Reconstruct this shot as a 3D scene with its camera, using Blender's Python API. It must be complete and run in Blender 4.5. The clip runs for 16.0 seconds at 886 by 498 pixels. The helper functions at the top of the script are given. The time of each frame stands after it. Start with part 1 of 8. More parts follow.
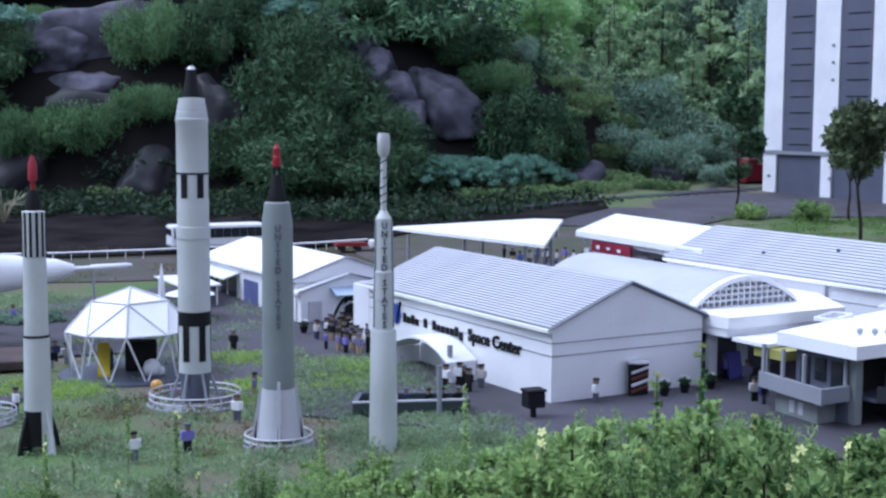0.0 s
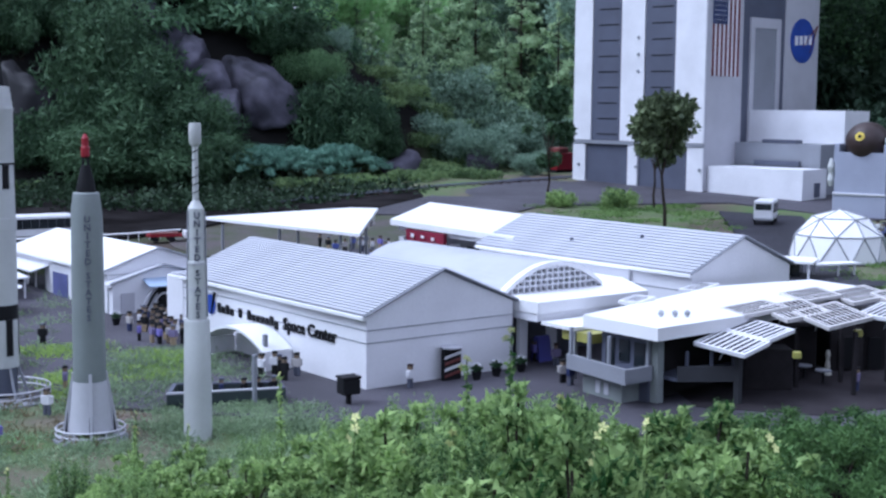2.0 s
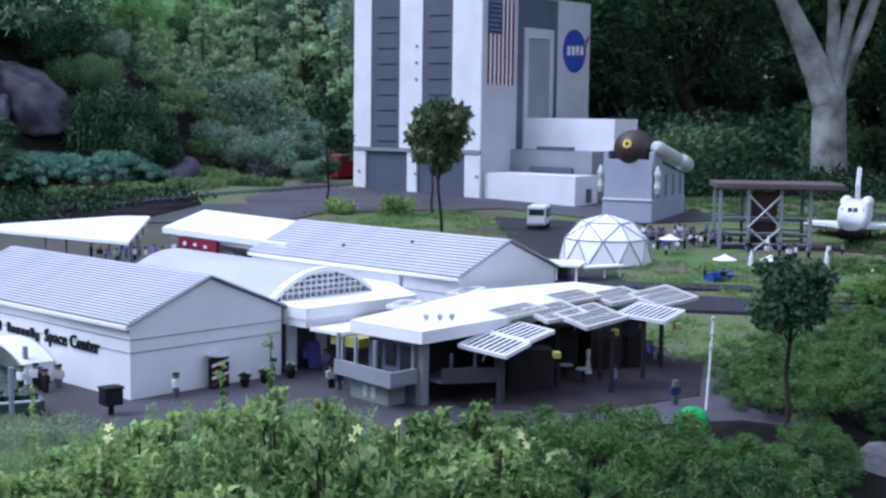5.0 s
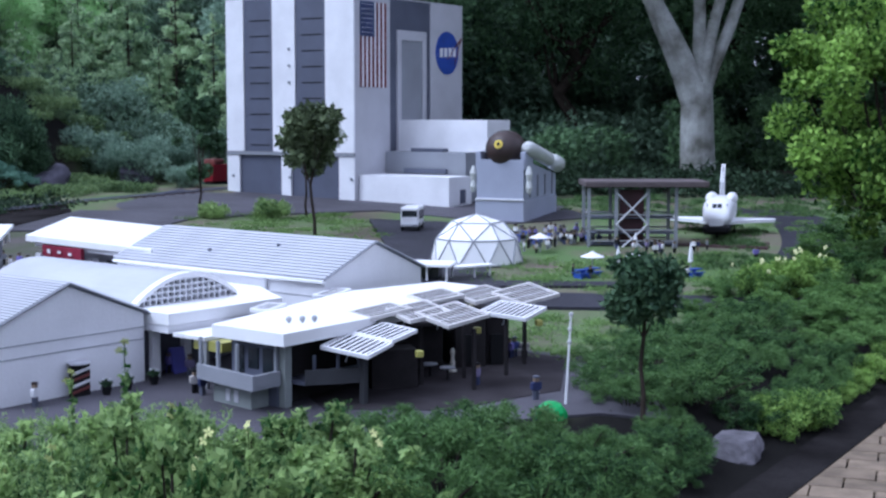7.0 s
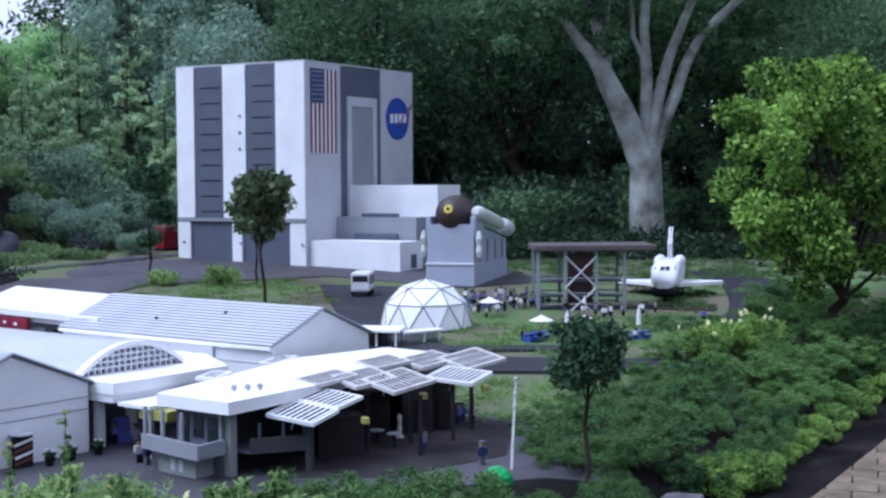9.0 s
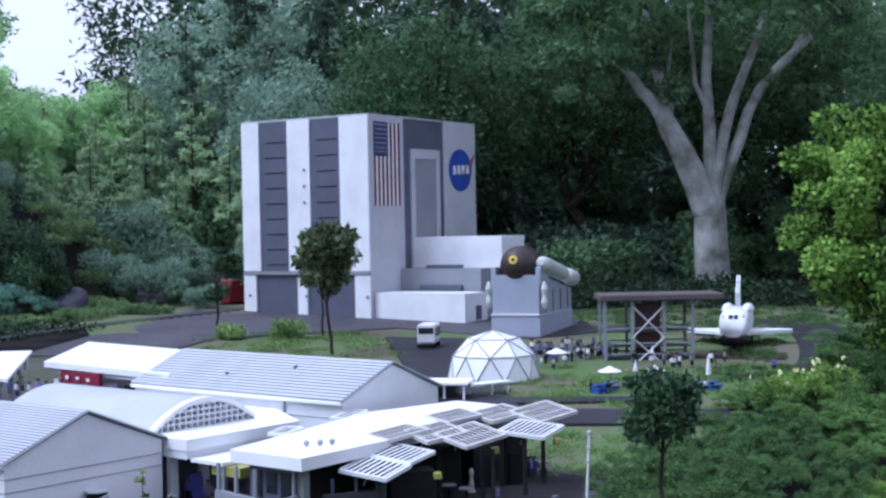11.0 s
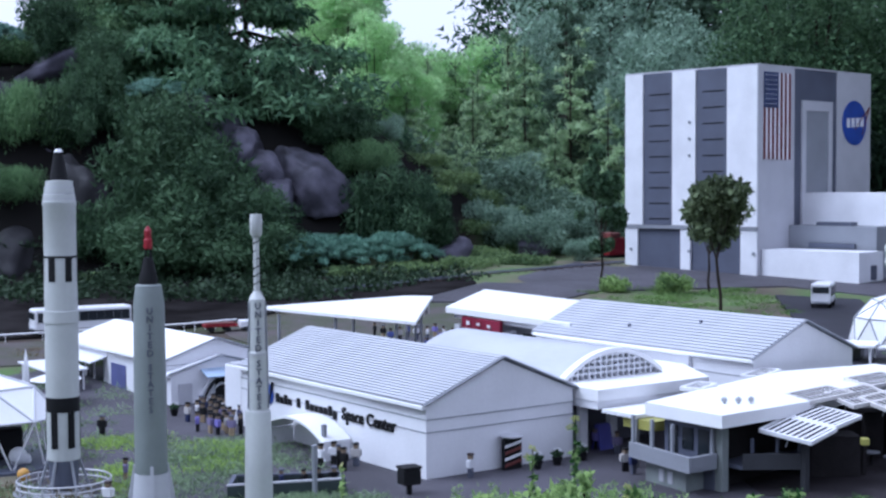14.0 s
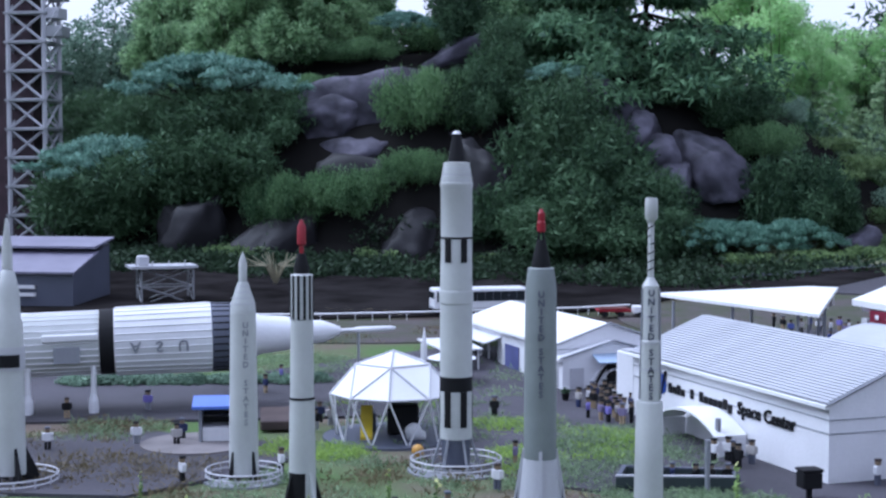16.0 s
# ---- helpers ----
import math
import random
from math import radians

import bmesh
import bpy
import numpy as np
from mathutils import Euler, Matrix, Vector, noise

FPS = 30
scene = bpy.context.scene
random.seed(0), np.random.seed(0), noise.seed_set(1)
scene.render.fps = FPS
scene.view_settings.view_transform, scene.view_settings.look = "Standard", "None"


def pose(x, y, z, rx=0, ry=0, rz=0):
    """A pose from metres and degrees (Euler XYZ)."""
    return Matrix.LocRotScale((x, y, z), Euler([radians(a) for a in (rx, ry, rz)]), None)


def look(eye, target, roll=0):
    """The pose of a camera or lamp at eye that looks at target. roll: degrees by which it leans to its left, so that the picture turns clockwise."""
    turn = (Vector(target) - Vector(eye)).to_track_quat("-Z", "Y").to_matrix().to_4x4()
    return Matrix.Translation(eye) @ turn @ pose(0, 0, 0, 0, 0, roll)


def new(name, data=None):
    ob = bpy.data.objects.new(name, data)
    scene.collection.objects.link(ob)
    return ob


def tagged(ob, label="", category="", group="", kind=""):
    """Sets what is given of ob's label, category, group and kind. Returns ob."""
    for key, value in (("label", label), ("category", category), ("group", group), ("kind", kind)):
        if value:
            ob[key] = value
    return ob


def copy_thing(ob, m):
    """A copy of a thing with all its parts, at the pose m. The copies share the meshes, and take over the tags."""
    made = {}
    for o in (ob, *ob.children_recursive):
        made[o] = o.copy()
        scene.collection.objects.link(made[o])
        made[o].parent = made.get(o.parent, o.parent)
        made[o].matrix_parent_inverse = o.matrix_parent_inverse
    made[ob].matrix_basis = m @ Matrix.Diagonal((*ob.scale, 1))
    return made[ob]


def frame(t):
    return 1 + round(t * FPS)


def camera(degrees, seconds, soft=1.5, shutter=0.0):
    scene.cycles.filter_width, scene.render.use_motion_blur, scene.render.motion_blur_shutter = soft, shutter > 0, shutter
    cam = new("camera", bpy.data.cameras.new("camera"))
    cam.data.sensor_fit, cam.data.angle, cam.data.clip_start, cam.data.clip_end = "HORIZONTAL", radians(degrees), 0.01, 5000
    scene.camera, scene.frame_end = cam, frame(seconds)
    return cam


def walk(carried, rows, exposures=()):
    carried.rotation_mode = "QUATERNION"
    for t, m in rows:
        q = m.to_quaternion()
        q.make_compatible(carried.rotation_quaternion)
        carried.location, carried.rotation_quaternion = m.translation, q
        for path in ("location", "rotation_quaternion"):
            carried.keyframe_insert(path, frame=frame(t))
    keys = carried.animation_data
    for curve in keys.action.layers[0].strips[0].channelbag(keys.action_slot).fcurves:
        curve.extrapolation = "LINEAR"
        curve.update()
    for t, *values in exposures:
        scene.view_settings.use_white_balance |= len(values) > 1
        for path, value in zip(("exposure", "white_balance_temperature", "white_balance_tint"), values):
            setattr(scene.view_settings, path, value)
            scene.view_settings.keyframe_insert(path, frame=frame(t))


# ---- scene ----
cam = camera(36.0, 16.0, soft=2.5)
PATH = [
    (0, (0.05, -0.028, 1.341), (-0.173, 1.949, 1.139), 0.3),
    (0.5, (0.058, -0.037, 1.342), (-0.085, 1.947, 1.135), 0.3),
    (1, (0.069, -0.059, 1.344), (-0.017, 1.928, 1.139), 0.4),
    (1.5, (0.071, -0.086, 1.345), (0.041, 1.903, 1.136), 0.4),
    (2, (0.073, -0.093, 1.345), (0.116, 1.895, 1.129), 0.5),
    (2.5, (0.063, -0.1, 1.343), (0.176, 1.884, 1.124), 0.7),
    (3, (0.054, -0.109, 1.343), (0.229, 1.871, 1.12), 0.7),
    (3.5, (0.071, -0.117, 1.343), (0.285, 1.86, 1.125), 0.5),
    (4, (0.116, -0.122, 1.345), (0.367, 1.852, 1.137), 0.5),
    (4.5, (0.154, -0.127, 1.342), (0.452, 1.84, 1.138), 0.7),
    (7, (0.286, -0.21, 1.341), (0.797, 1.714, 1.144), 0.1),
    (7.5, (0.321, -0.227, 1.344), (0.861, 1.689, 1.153), 0.1),
    (8, (0.335, -0.243, 1.346), (0.907, 1.666, 1.175), 0.1),
    (10.5, (0.296, -0.266, 1.376), (0.857, 1.653, 1.348), -1.1),
    (11, (0.284, -0.247, 1.378), (0.775, 1.691, 1.347), -1.1),
    (11.5, (0.259, -0.215, 1.378), (0.678, 1.74, 1.337), -1.0),
    (12, (0.231, -0.181, 1.371), (0.574, 1.789, 1.323), -0.6),
    (12.5, (0.192, -0.15, 1.365), (0.45, 1.833, 1.311), -0.3),
    (13, (0.134, -0.13, 1.359), (0.291, 1.863, 1.294), -0.2),
    (13.5, (0.076, -0.114, 1.357), (0.148, 1.883, 1.278), -0.2),
    (14, (0.029, -0.082, 1.352), (0.0, 1.916, 1.262), -0.3),
    (14.5, (0.028, -0.027, 1.348), (-0.127, 1.965, 1.253), -0.1),
    (15, (0.043, 0.015, 1.346), (-0.278, 1.986, 1.243), 0.2),
    (15.5, (0.034, 0.051, 1.343), (-0.425, 1.994, 1.236), -0.0),
    (16, (0.006, 0.098, 1.343), (-0.59, 2.003, 1.232), 0.1),
]
walk(cam, [(t, look(eye, target, roll)) for t, eye, target, roll in PATH], [(0.0, 0.98, 4950, 12), (16.0, 0.98, 4950, 12)])

# ---- world, sun, light ----
wd = bpy.data.worlds.new("sky")
scene.world = wd
wd.use_nodes = True
nt = wd.node_tree
sky = nt.nodes.new("ShaderNodeTexSky")
sky.sky_type, sky.sun_disc = "NISHITA", False
sky.sun_elevation, sky.sun_rotation = radians(58), radians(280)
sky.air_density, sky.dust_density, sky.ozone_density = 1.2, 8.0, 0.6
bg = nt.nodes["Background"]
bg.inputs["Strength"].default_value = 0.132
cloud = nt.nodes.new("ShaderNodeMix")  # an even cloud cover before the sky
cloud.data_type = "RGBA"
cloud.inputs["Factor"].default_value = 0.85
cloud.inputs["B"].default_value = (4.4, 4.1, 4.22, 1)
nt.links.new(sky.outputs[0], cloud.inputs["A"])
nt.links.new(cloud.outputs["Result"], bg.inputs["Color"])
sun = new("sun", bpy.data.lights.new("sun", "SUN"))
sun.data.energy, sun.data.angle, sun.data.color = 1.25, radians(35), (1.0, 0.98, 0.95)
sun.matrix_world = look((0, 0, 0), (0.6, 0.1, -0.8))


# ---- materials ----
def mat(name, color, rough=0.6, metal=0.0, var=0.12, scale=6.0, bump=0.0, bscale=90.0, tint=None, rnd=0.0, spec=0.5):
    """Colour with stains at one scale and grain at another."""
    m = bpy.data.materials.new(name)
    m.use_nodes = True
    t = m.node_tree
    b = t.nodes["Principled BSDF"]
    co = t.nodes.new("ShaderNodeTexCoord")
    big, fine = t.nodes.new("ShaderNodeTexNoise"), t.nodes.new("ShaderNodeTexNoise")
    big.inputs["Scale"].default_value, big.inputs["Detail"].default_value = scale, 5
    fine.inputs["Scale"].default_value, fine.inputs["Detail"].default_value = bscale, 3
    for n in (big, fine):
        t.links.new(co.outputs["Object"], n.inputs["Vector"])
    ramp = t.nodes.new("ShaderNodeValToRGB")
    c2 = tint or tuple(c * (1 - 2 * var) for c in color)
    ramp.color_ramp.elements[0].position, ramp.color_ramp.elements[1].position = 0.34, 0.62
    ramp.color_ramp.elements[0].color = (*c2, 1)
    ramp.color_ramp.elements[1].color = (*color, 1)
    t.links.new(big.outputs["Fac"], ramp.inputs["Fac"])
    hsv = t.nodes.new("ShaderNodeHueSaturation")
    mr = t.nodes.new("ShaderNodeMapRange")
    mr.inputs["To Min"].default_value, mr.inputs["To Max"].default_value = 1 - var, 1 + var
    t.links.new(fine.outputs["Fac"], mr.inputs["Value"])
    last = mr.outputs[0]
    if rnd:
        oi, ma, mu = t.nodes.new("ShaderNodeObjectInfo"), t.nodes.new("ShaderNodeMapRange"), t.nodes.new("ShaderNodeMath")
        ma.inputs["To Min"].default_value, ma.inputs["To Max"].default_value = 1 - rnd, 1 + rnd
        t.links.new(oi.outputs["Random"], ma.inputs["Value"])
        mu.operation = "MULTIPLY"
        t.links.new(last, mu.inputs[0]), t.links.new(ma.outputs[0], mu.inputs[1])
        last = mu.outputs[0]
    t.links.new(last, hsv.inputs["Value"])
    t.links.new(ramp.outputs["Color"], hsv.inputs["Color"])
    t.links.new(hsv.outputs["Color"], b.inputs["Base Color"])
    b.inputs["Roughness"].default_value, b.inputs["Metallic"].default_value = rough, metal
    b.inputs["Specular IOR Level"].default_value = spec
    if bump:
        bp = t.nodes.new("ShaderNodeBump")
        bp.inputs["Strength"].default_value, bp.inputs["Distance"].default_value = bump, 0.01
        t.links.new(fine.outputs["Fac"], bp.inputs["Height"])
        t.links.new(bp.outputs["Normal"], b.inputs["Normal"])
    return m


def leaf_mat(name, dark, light, rough=0.55, glow=0.25, lo=0.35):
    """Leaves: each its own green, lighter ones in patches, some light passing through."""
    m = bpy.data.materials.new(name)
    m.use_nodes = True
    t = m.node_tree
    b, out = t.nodes["Principled BSDF"], t.nodes["Material Output"]
    geo, co, no = t.nodes.new("ShaderNodeNewGeometry"), t.nodes.new("ShaderNodeTexCoord"), t.nodes.new("ShaderNodeTexNoise")
    no.inputs["Scale"].default_value = 2.2
    t.links.new(co.outputs["Object"], no.inputs["Vector"])
    mix = t.nodes.new("ShaderNodeMath")
    mix.operation = "MULTIPLY_ADD"
    mix.inputs[1].default_value = 0.55
    t.links.new(geo.outputs["Random Per Island"], mix.inputs[0])
    t.links.new(no.outputs["Fac"], mix.inputs[2])
    ramp = t.nodes.new("ShaderNodeValToRGB")
    ramp.color_ramp.elements[0].position, ramp.color_ramp.elements[1].position = lo, 1.05
    ramp.color_ramp.elements[0].color, ramp.color_ramp.elements[1].color = (*dark, 1), (*light, 1)
    oi, sh = t.nodes.new("ShaderNodeObjectInfo"), t.nodes.new("ShaderNodeMath")
    sh.operation = "MULTIPLY_ADD"  # each plant a little lighter or darker
    sh.inputs[1].default_value = 0.34
    lift = t.nodes.new("ShaderNodeMath")
    lift.operation, lift.inputs[1].default_value = "SUBTRACT", 0.17
    t.links.new(oi.outputs["Random"], sh.inputs[0])
    t.links.new(mix.outputs[0], sh.inputs[2])
    t.links.new(sh.outputs[0], lift.inputs[0])
    t.links.new(lift.outputs[0], ramp.inputs["Fac"])
    t.links.new(ramp.outputs["Color"], b.inputs["Base Color"])
    b.inputs["Roughness"].default_value, b.inputs["Specular IOR Level"].default_value = rough, 0.12
    tr, ms = t.nodes.new("ShaderNodeBsdfTranslucent"), t.nodes.new("ShaderNodeMixShader")
    ms.inputs[0].default_value = glow
    t.links.new(ramp.outputs["Color"], tr.inputs["Color"])
    t.links.new(b.outputs[0], ms.inputs[1]), t.links.new(tr.outputs[0], ms.inputs[2])
    t.links.new(ms.outputs[0], out.inputs["Surface"])
    return m


WHITE = mat("white_bricks", (0.75, 0.75, 0.78), 0.45, var=0.055, scale=3, bump=0.15, bscale=60)
ROOFW = mat("white_roof", (0.8, 0.8, 0.81), 0.5, var=0.03, scale=4, bump=0.1, bscale=70)
RIBBED = mat("grey_roof_base", (0.13, 0.14, 0.17), 0.5, var=0.06, scale=4)
GREYROOF = mat("pale_grey_roof", (0.43, 0.44, 0.48), 0.4, var=0.06, scale=4, bump=0.1)
LTGREY = mat("light_grey_bricks", (0.48, 0.48, 0.52), 0.5, var=0.05, scale=3, bump=0.15, bscale=60)
MIDGREY = mat("mid_grey_bricks", (0.25, 0.26, 0.29), 0.5, var=0.06, scale=3, bump=0.15, bscale=60)
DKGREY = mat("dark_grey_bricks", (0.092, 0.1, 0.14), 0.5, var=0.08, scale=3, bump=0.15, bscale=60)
BLACK = mat("black_bricks", (0.01, 0.01, 0.012), 0.65, var=0.1, spec=0.2)
RED = mat("red_bricks", (0.27, 0.008, 0.02), 0.45, var=0.1)
BLUE = mat("blue_bricks", (0.03, 0.07, 0.35), 0.45, var=0.1)
YELLOW = mat("yellow_bricks", (0.62, 0.47, 0.03), 0.45, var=0.1)
OLIVE = mat("olive_yellow_panel", (0.34, 0.33, 0.08), 0.5, var=0.15)
FLAGRED = mat("dull_flag_red", (0.16, 0.03, 0.035), 0.5, var=0.15)
FLAGBLUE = mat("dull_flag_blue", (0.03, 0.045, 0.13), 0.5, var=0.15)
# near-black: deep shade under the cafe roof put into the colour
SHADE = mat("shade_black_bricks", (0.03, 0.027, 0.029), 0.8, var=0.2, spec=0.15)
BROWN = mat("dark_brown_bricks", (0.035, 0.02, 0.018), 0.5, var=0.15)
RUST = mat("dull_red_brown", (0.16, 0.04, 0.035), 0.55, var=0.2)
GREEN = mat("bright_green_plastic", (0.02, 0.33, 0.07), 0.45, var=0.1)
METAL = mat("grey_painted_steel", (0.35, 0.36, 0.38), 0.45, metal=0.3, var=0.1)
RGREY = mat("rocket_grey", (0.21, 0.235, 0.235), 0.5, var=0.06, bump=0.1, bscale=60)
RWHITE = mat("rocket_white", (0.5, 0.515, 0.51), 0.55, var=0.05, bump=0.1, bscale=60)
GLASS = mat("dark_window", (0.02, 0.025, 0.03), 0.12, var=0.2)
ASPHALT = mat("wet_asphalt", (0.075, 0.07, 0.085), 0.75, var=0.2, scale=1.3, bump=0.4, bscale=160, spec=0.3)
ROADM = mat("dark_road", (0.026, 0.025, 0.036), 0.7, var=0.2, scale=2, bump=0.4, bscale=160, spec=0.3)
SOIL = mat("soil", (0.025, 0.023, 0.0235), 1.0, var=0.3, scale=2, bump=0.8, bscale=60, spec=0.0)
# rock darkened to stand for deep shade at the hill foot
SHADEROCK = mat("shaded_rock", (0.02, 0.019, 0.023), 0.6, var=0.25, scale=1.2, bump=0.9, bscale=9, tint=(0.02, 0.02, 0.022), spec=0.3)
ROCK = mat("grey_rock", (0.1, 0.094, 0.125), 0.8, var=0.3, scale=2.2, bump=0.9, bscale=11, tint=(0.02, 0.02, 0.027), spec=0.3)
PAVER = mat("tan_paver", (0.2, 0.156, 0.112), 0.85, var=0.18, scale=9, bump=0.5, bscale=140, rnd=0.18, spec=0.2)
BARK = mat("brown_bark", (0.05, 0.04, 0.032), 0.9, var=0.3, scale=5, bump=0.8, bscale=25, spec=0.1)
PALEBARK = mat("pale_peeling_bark", (0.42, 0.43, 0.41), 0.85, var=0.2, scale=2.6, bump=0.9, bscale=22, tint=(0.13, 0.13, 0.11), spec=0.1)
LEAF_NEAR = leaf_mat("shrub_leaves", (0.035, 0.09, 0.025), (0.42, 0.57, 0.21), glow=0.45, lo=0.42)
LEAF_PLUME = leaf_mat("pale_feathery_leaves", (0.035, 0.09, 0.03), (0.36, 0.5, 0.2), glow=0.4, lo=0.42)
LEAF_CARPET = leaf_mat("low_carpet_leaves", (0.085, 0.125, 0.07), (0.31, 0.41, 0.24), glow=0.35)
LEAF_OLIVE = leaf_mat("olive_leaves", (0.035, 0.05, 0.025), (0.2, 0.25, 0.13), glow=0.3)
STACKG = mat("blue_grey_bricks", (0.33, 0.35, 0.44), 0.5, var=0.05, scale=3, bump=0.15, bscale=60)
SHADEPANEL = mat("weathered_shade_panel", (0.6, 0.58, 0.57), 0.6, var=0.12, scale=8)
PURPLEG = mat("purple_grey_roof", (0.2, 0.19, 0.26), 0.5, var=0.08)
LEAF_SOFT = leaf_mat("soft_green_leaves", (0.014, 0.042, 0.016), (0.125, 0.22, 0.07), glow=0.32, lo=0.42)
LEAF_LUSH = leaf_mat("lush_leaves", (0.024, 0.066, 0.02), (0.165, 0.28, 0.08), glow=0.35, lo=0.4)
LEAF_DARK = leaf_mat("dark_needle_leaves", (0.016, 0.038, 0.02), (0.1, 0.17, 0.085), glow=0.25)
LEAF_FIR = leaf_mat("fir_needles", (0.015, 0.036, 0.022), (0.115, 0.175, 0.11), glow=0.25)
# greyed leaves; on the far trees this paints the distance haze
LEAF_HAZE = leaf_mat("hazed_grey_green_leaves", (0.07, 0.12, 0.083), (0.3, 0.42, 0.31), glow=0.38)
LEAF_MID = leaf_mat("woodland_leaves", (0.032, 0.075, 0.034), (0.19, 0.31, 0.14), glow=0.4)
# light green lifted past its own tone to imitate backlight
LEAF_LIGHT = leaf_mat("backlit_green_leaves", (0.3, 0.5, 0.22), (0.55, 0.76, 0.38), glow=0.6)
LEAF_BLUE = leaf_mat("blue_green_needles", (0.05, 0.12, 0.09), (0.32, 0.5, 0.4), glow=0.25)
LEAF_CYPRESS = leaf_mat("cypress_sprays", (0.075, 0.15, 0.065), (0.4, 0.57, 0.3), glow=0.5)
# yellow-green lightened, with the haze over the dell in the colour
LEAF_DELL = leaf_mat("hazy_dell_leaves", (0.11, 0.19, 0.1), (0.46, 0.6, 0.34), glow=0.48)
LEAF_GOLD = leaf_mat("low_yellow_green_leaves", (0.05, 0.11, 0.03), (0.29, 0.44, 0.1), glow=0.38)
LEAF_BRIGHT = leaf_mat("bright_shrub_leaves", (0.016, 0.055, 0.008), (0.34, 0.53, 0.105), glow=0.4, lo=0.46)
LEAF_SPRUCE = leaf_mat("layered_cypress_sprays", (0.02, 0.055, 0.03), (0.17, 0.29, 0.15), glow=0.3, lo=0.4)
LEAF_COVER = leaf_mat("ground_cover_leaves", (0.045, 0.085, 0.035), (0.22, 0.31, 0.13), glow=0.35)
LEAF_WOOD = leaf_mat("deep_wood_leaves", (0.024, 0.055, 0.026), (0.145, 0.24, 0.115), glow=0.32)
LEAF_IVY = leaf_mat("shade_dark_ivy", (0.008, 0.016, 0.01), (0.038, 0.065, 0.033), glow=0.15)
STRAW = mat("dry_straw", (0.36, 0.33, 0.22), 0.8, var=0.2)
DARKPAVE = mat("shaded_brown_paving", (0.04, 0.035, 0.039), 0.9, var=0.2, scale=4, bump=0.4, bscale=130, spec=0.1)
STEMM = mat("green_stems", (0.05, 0.08, 0.02), 0.8, var=0.2)
FLOWER = mat("yellow_flower", (0.72, 0.74, 0.3), 0.6, var=0.15)


# ---- building blocks ----
def part(name, bm, material, parent=None, label=""):
    me = bpy.data.meshes.new(name)
    bm.normal_update()
    bm.to_mesh(me)
    bm.free()
    for m in material if isinstance(material, (list, tuple)) else [material]:
        me.materials.append(m)
    ob = new(name, me)
    ob.parent = parent
    return tagged(ob, label)


def thing(name, label, category, m=None, group=""):
    ob = new(name)
    ob.empty_display_size = 0.1
    ob.matrix_world = m or Matrix()
    return tagged(ob, label, category, group)


def lone(name, bm, material, label, category, m=None, group="", kind=""):
    ob = part(name, bm, material)
    if m:
        ob.matrix_world = m
    return tagged(ob, label, category, group, kind)


def box(bm, x0, x1, y0, y1, z0, z1, bevel=0.0):
    r = bmesh.ops.create_cube(bm, size=1.0, matrix=Matrix.LocRotScale(((x0 + x1) / 2, (y0 + y1) / 2, (z0 + z1) / 2), None, (x1 - x0, y1 - y0, z1 - z0)))
    if bevel:
        edges = list({e for v in r["verts"] for e in v.link_edges})
        bmesh.ops.bevel(bm, geom=edges, offset=bevel, segments=1, affect="EDGES")
    return bm


def prism(bm, pts, z0, z1):
    """An upright slab over a flat outline (counter-clockwise); z1 may be a list, one height a corner."""
    tops = z1 if isinstance(z1, (list, tuple)) else [z1] * len(pts)
    lows = z0 if isinstance(z0, (list, tuple)) else [z0] * len(pts)
    a = [bm.verts.new((x, y, z)) for (x, y), z in zip(pts, lows)]
    b = [bm.verts.new((x, y, z)) for (x, y), z in zip(pts, tops)]
    n = len(pts)
    bm.faces.new(a[::-1]), bm.faces.new(b)
    for i in range(n):
        bm.faces.new((a[i], a[(i + 1) % n], b[(i + 1) % n], b[i]))
    return bm


def lathe(bm, profile, seg=20, turn=0.0):
    """A turned solid round z from (radius, z) pairs."""
    rings = []
    for r, z in profile:
        rings.append([bm.verts.new((r * math.cos(turn + 2 * math.pi * i / seg), r * math.sin(turn + 2 * math.pi * i / seg), z)) for i in range(seg)])
    for lo, hi in zip(rings, rings[1:]):
        for i in range(seg):
            f = bm.faces.new((lo[i], lo[(i + 1) % seg], hi[(i + 1) % seg], hi[i]))
            f.smooth = seg > 10
    for cap in (bm.faces.new(rings[0][::-1]), bm.faces.new(rings[-1])):
        for e in cap.edges:
            e.smooth = False
    for (ra, za), (rb, zb), (rc, zc), ring in zip(profile, profile[1:], profile[2:], rings[1:-1]):
        bend = abs((math.atan2(rb - ra, zb - za) - math.atan2(rc - rb, zc - zb) + math.pi) % (2 * math.pi) - math.pi)
        if bend > 0.6:
            for i in range(seg):
                bm.edges.get((ring[i], ring[(i + 1) % seg])).smooth = False
    return bm


def rod(bm, p, q, r, seg=6, r2=None):
    p, q = Vector(p), Vector(q)
    m = Matrix.Translation((p + q) / 2) @ (q - p).to_track_quat("Z", "Y").to_matrix().to_4x4()
    bmesh.ops.create_cone(bm, cap_ends=True, segments=seg, radius1=r, radius2=r if r2 is None else r2, depth=(q - p).length, matrix=m)
    return bm


def quad(bm, *pts):
    return bm.faces.new([bm.verts.new(p) for p in pts])


def fresh():
    return bmesh.new()


def text_mesh(body, size, depth=0.002):
    """Flat lettering with a little depth, as mesh data lying in the xy plane."""
    cu = bpy.data.curves.new("lettering", "FONT")
    cu.body, cu.size, cu.extrude, cu.resolution_u = body, size, depth, 2
    cu.align_x, cu.offset = "CENTER", size * 0.022
    ob = bpy.data.objects.new("lettering", cu)
    me = bpy.data.meshes.new_from_object(ob)
    bpy.data.objects.remove(ob)
    return me


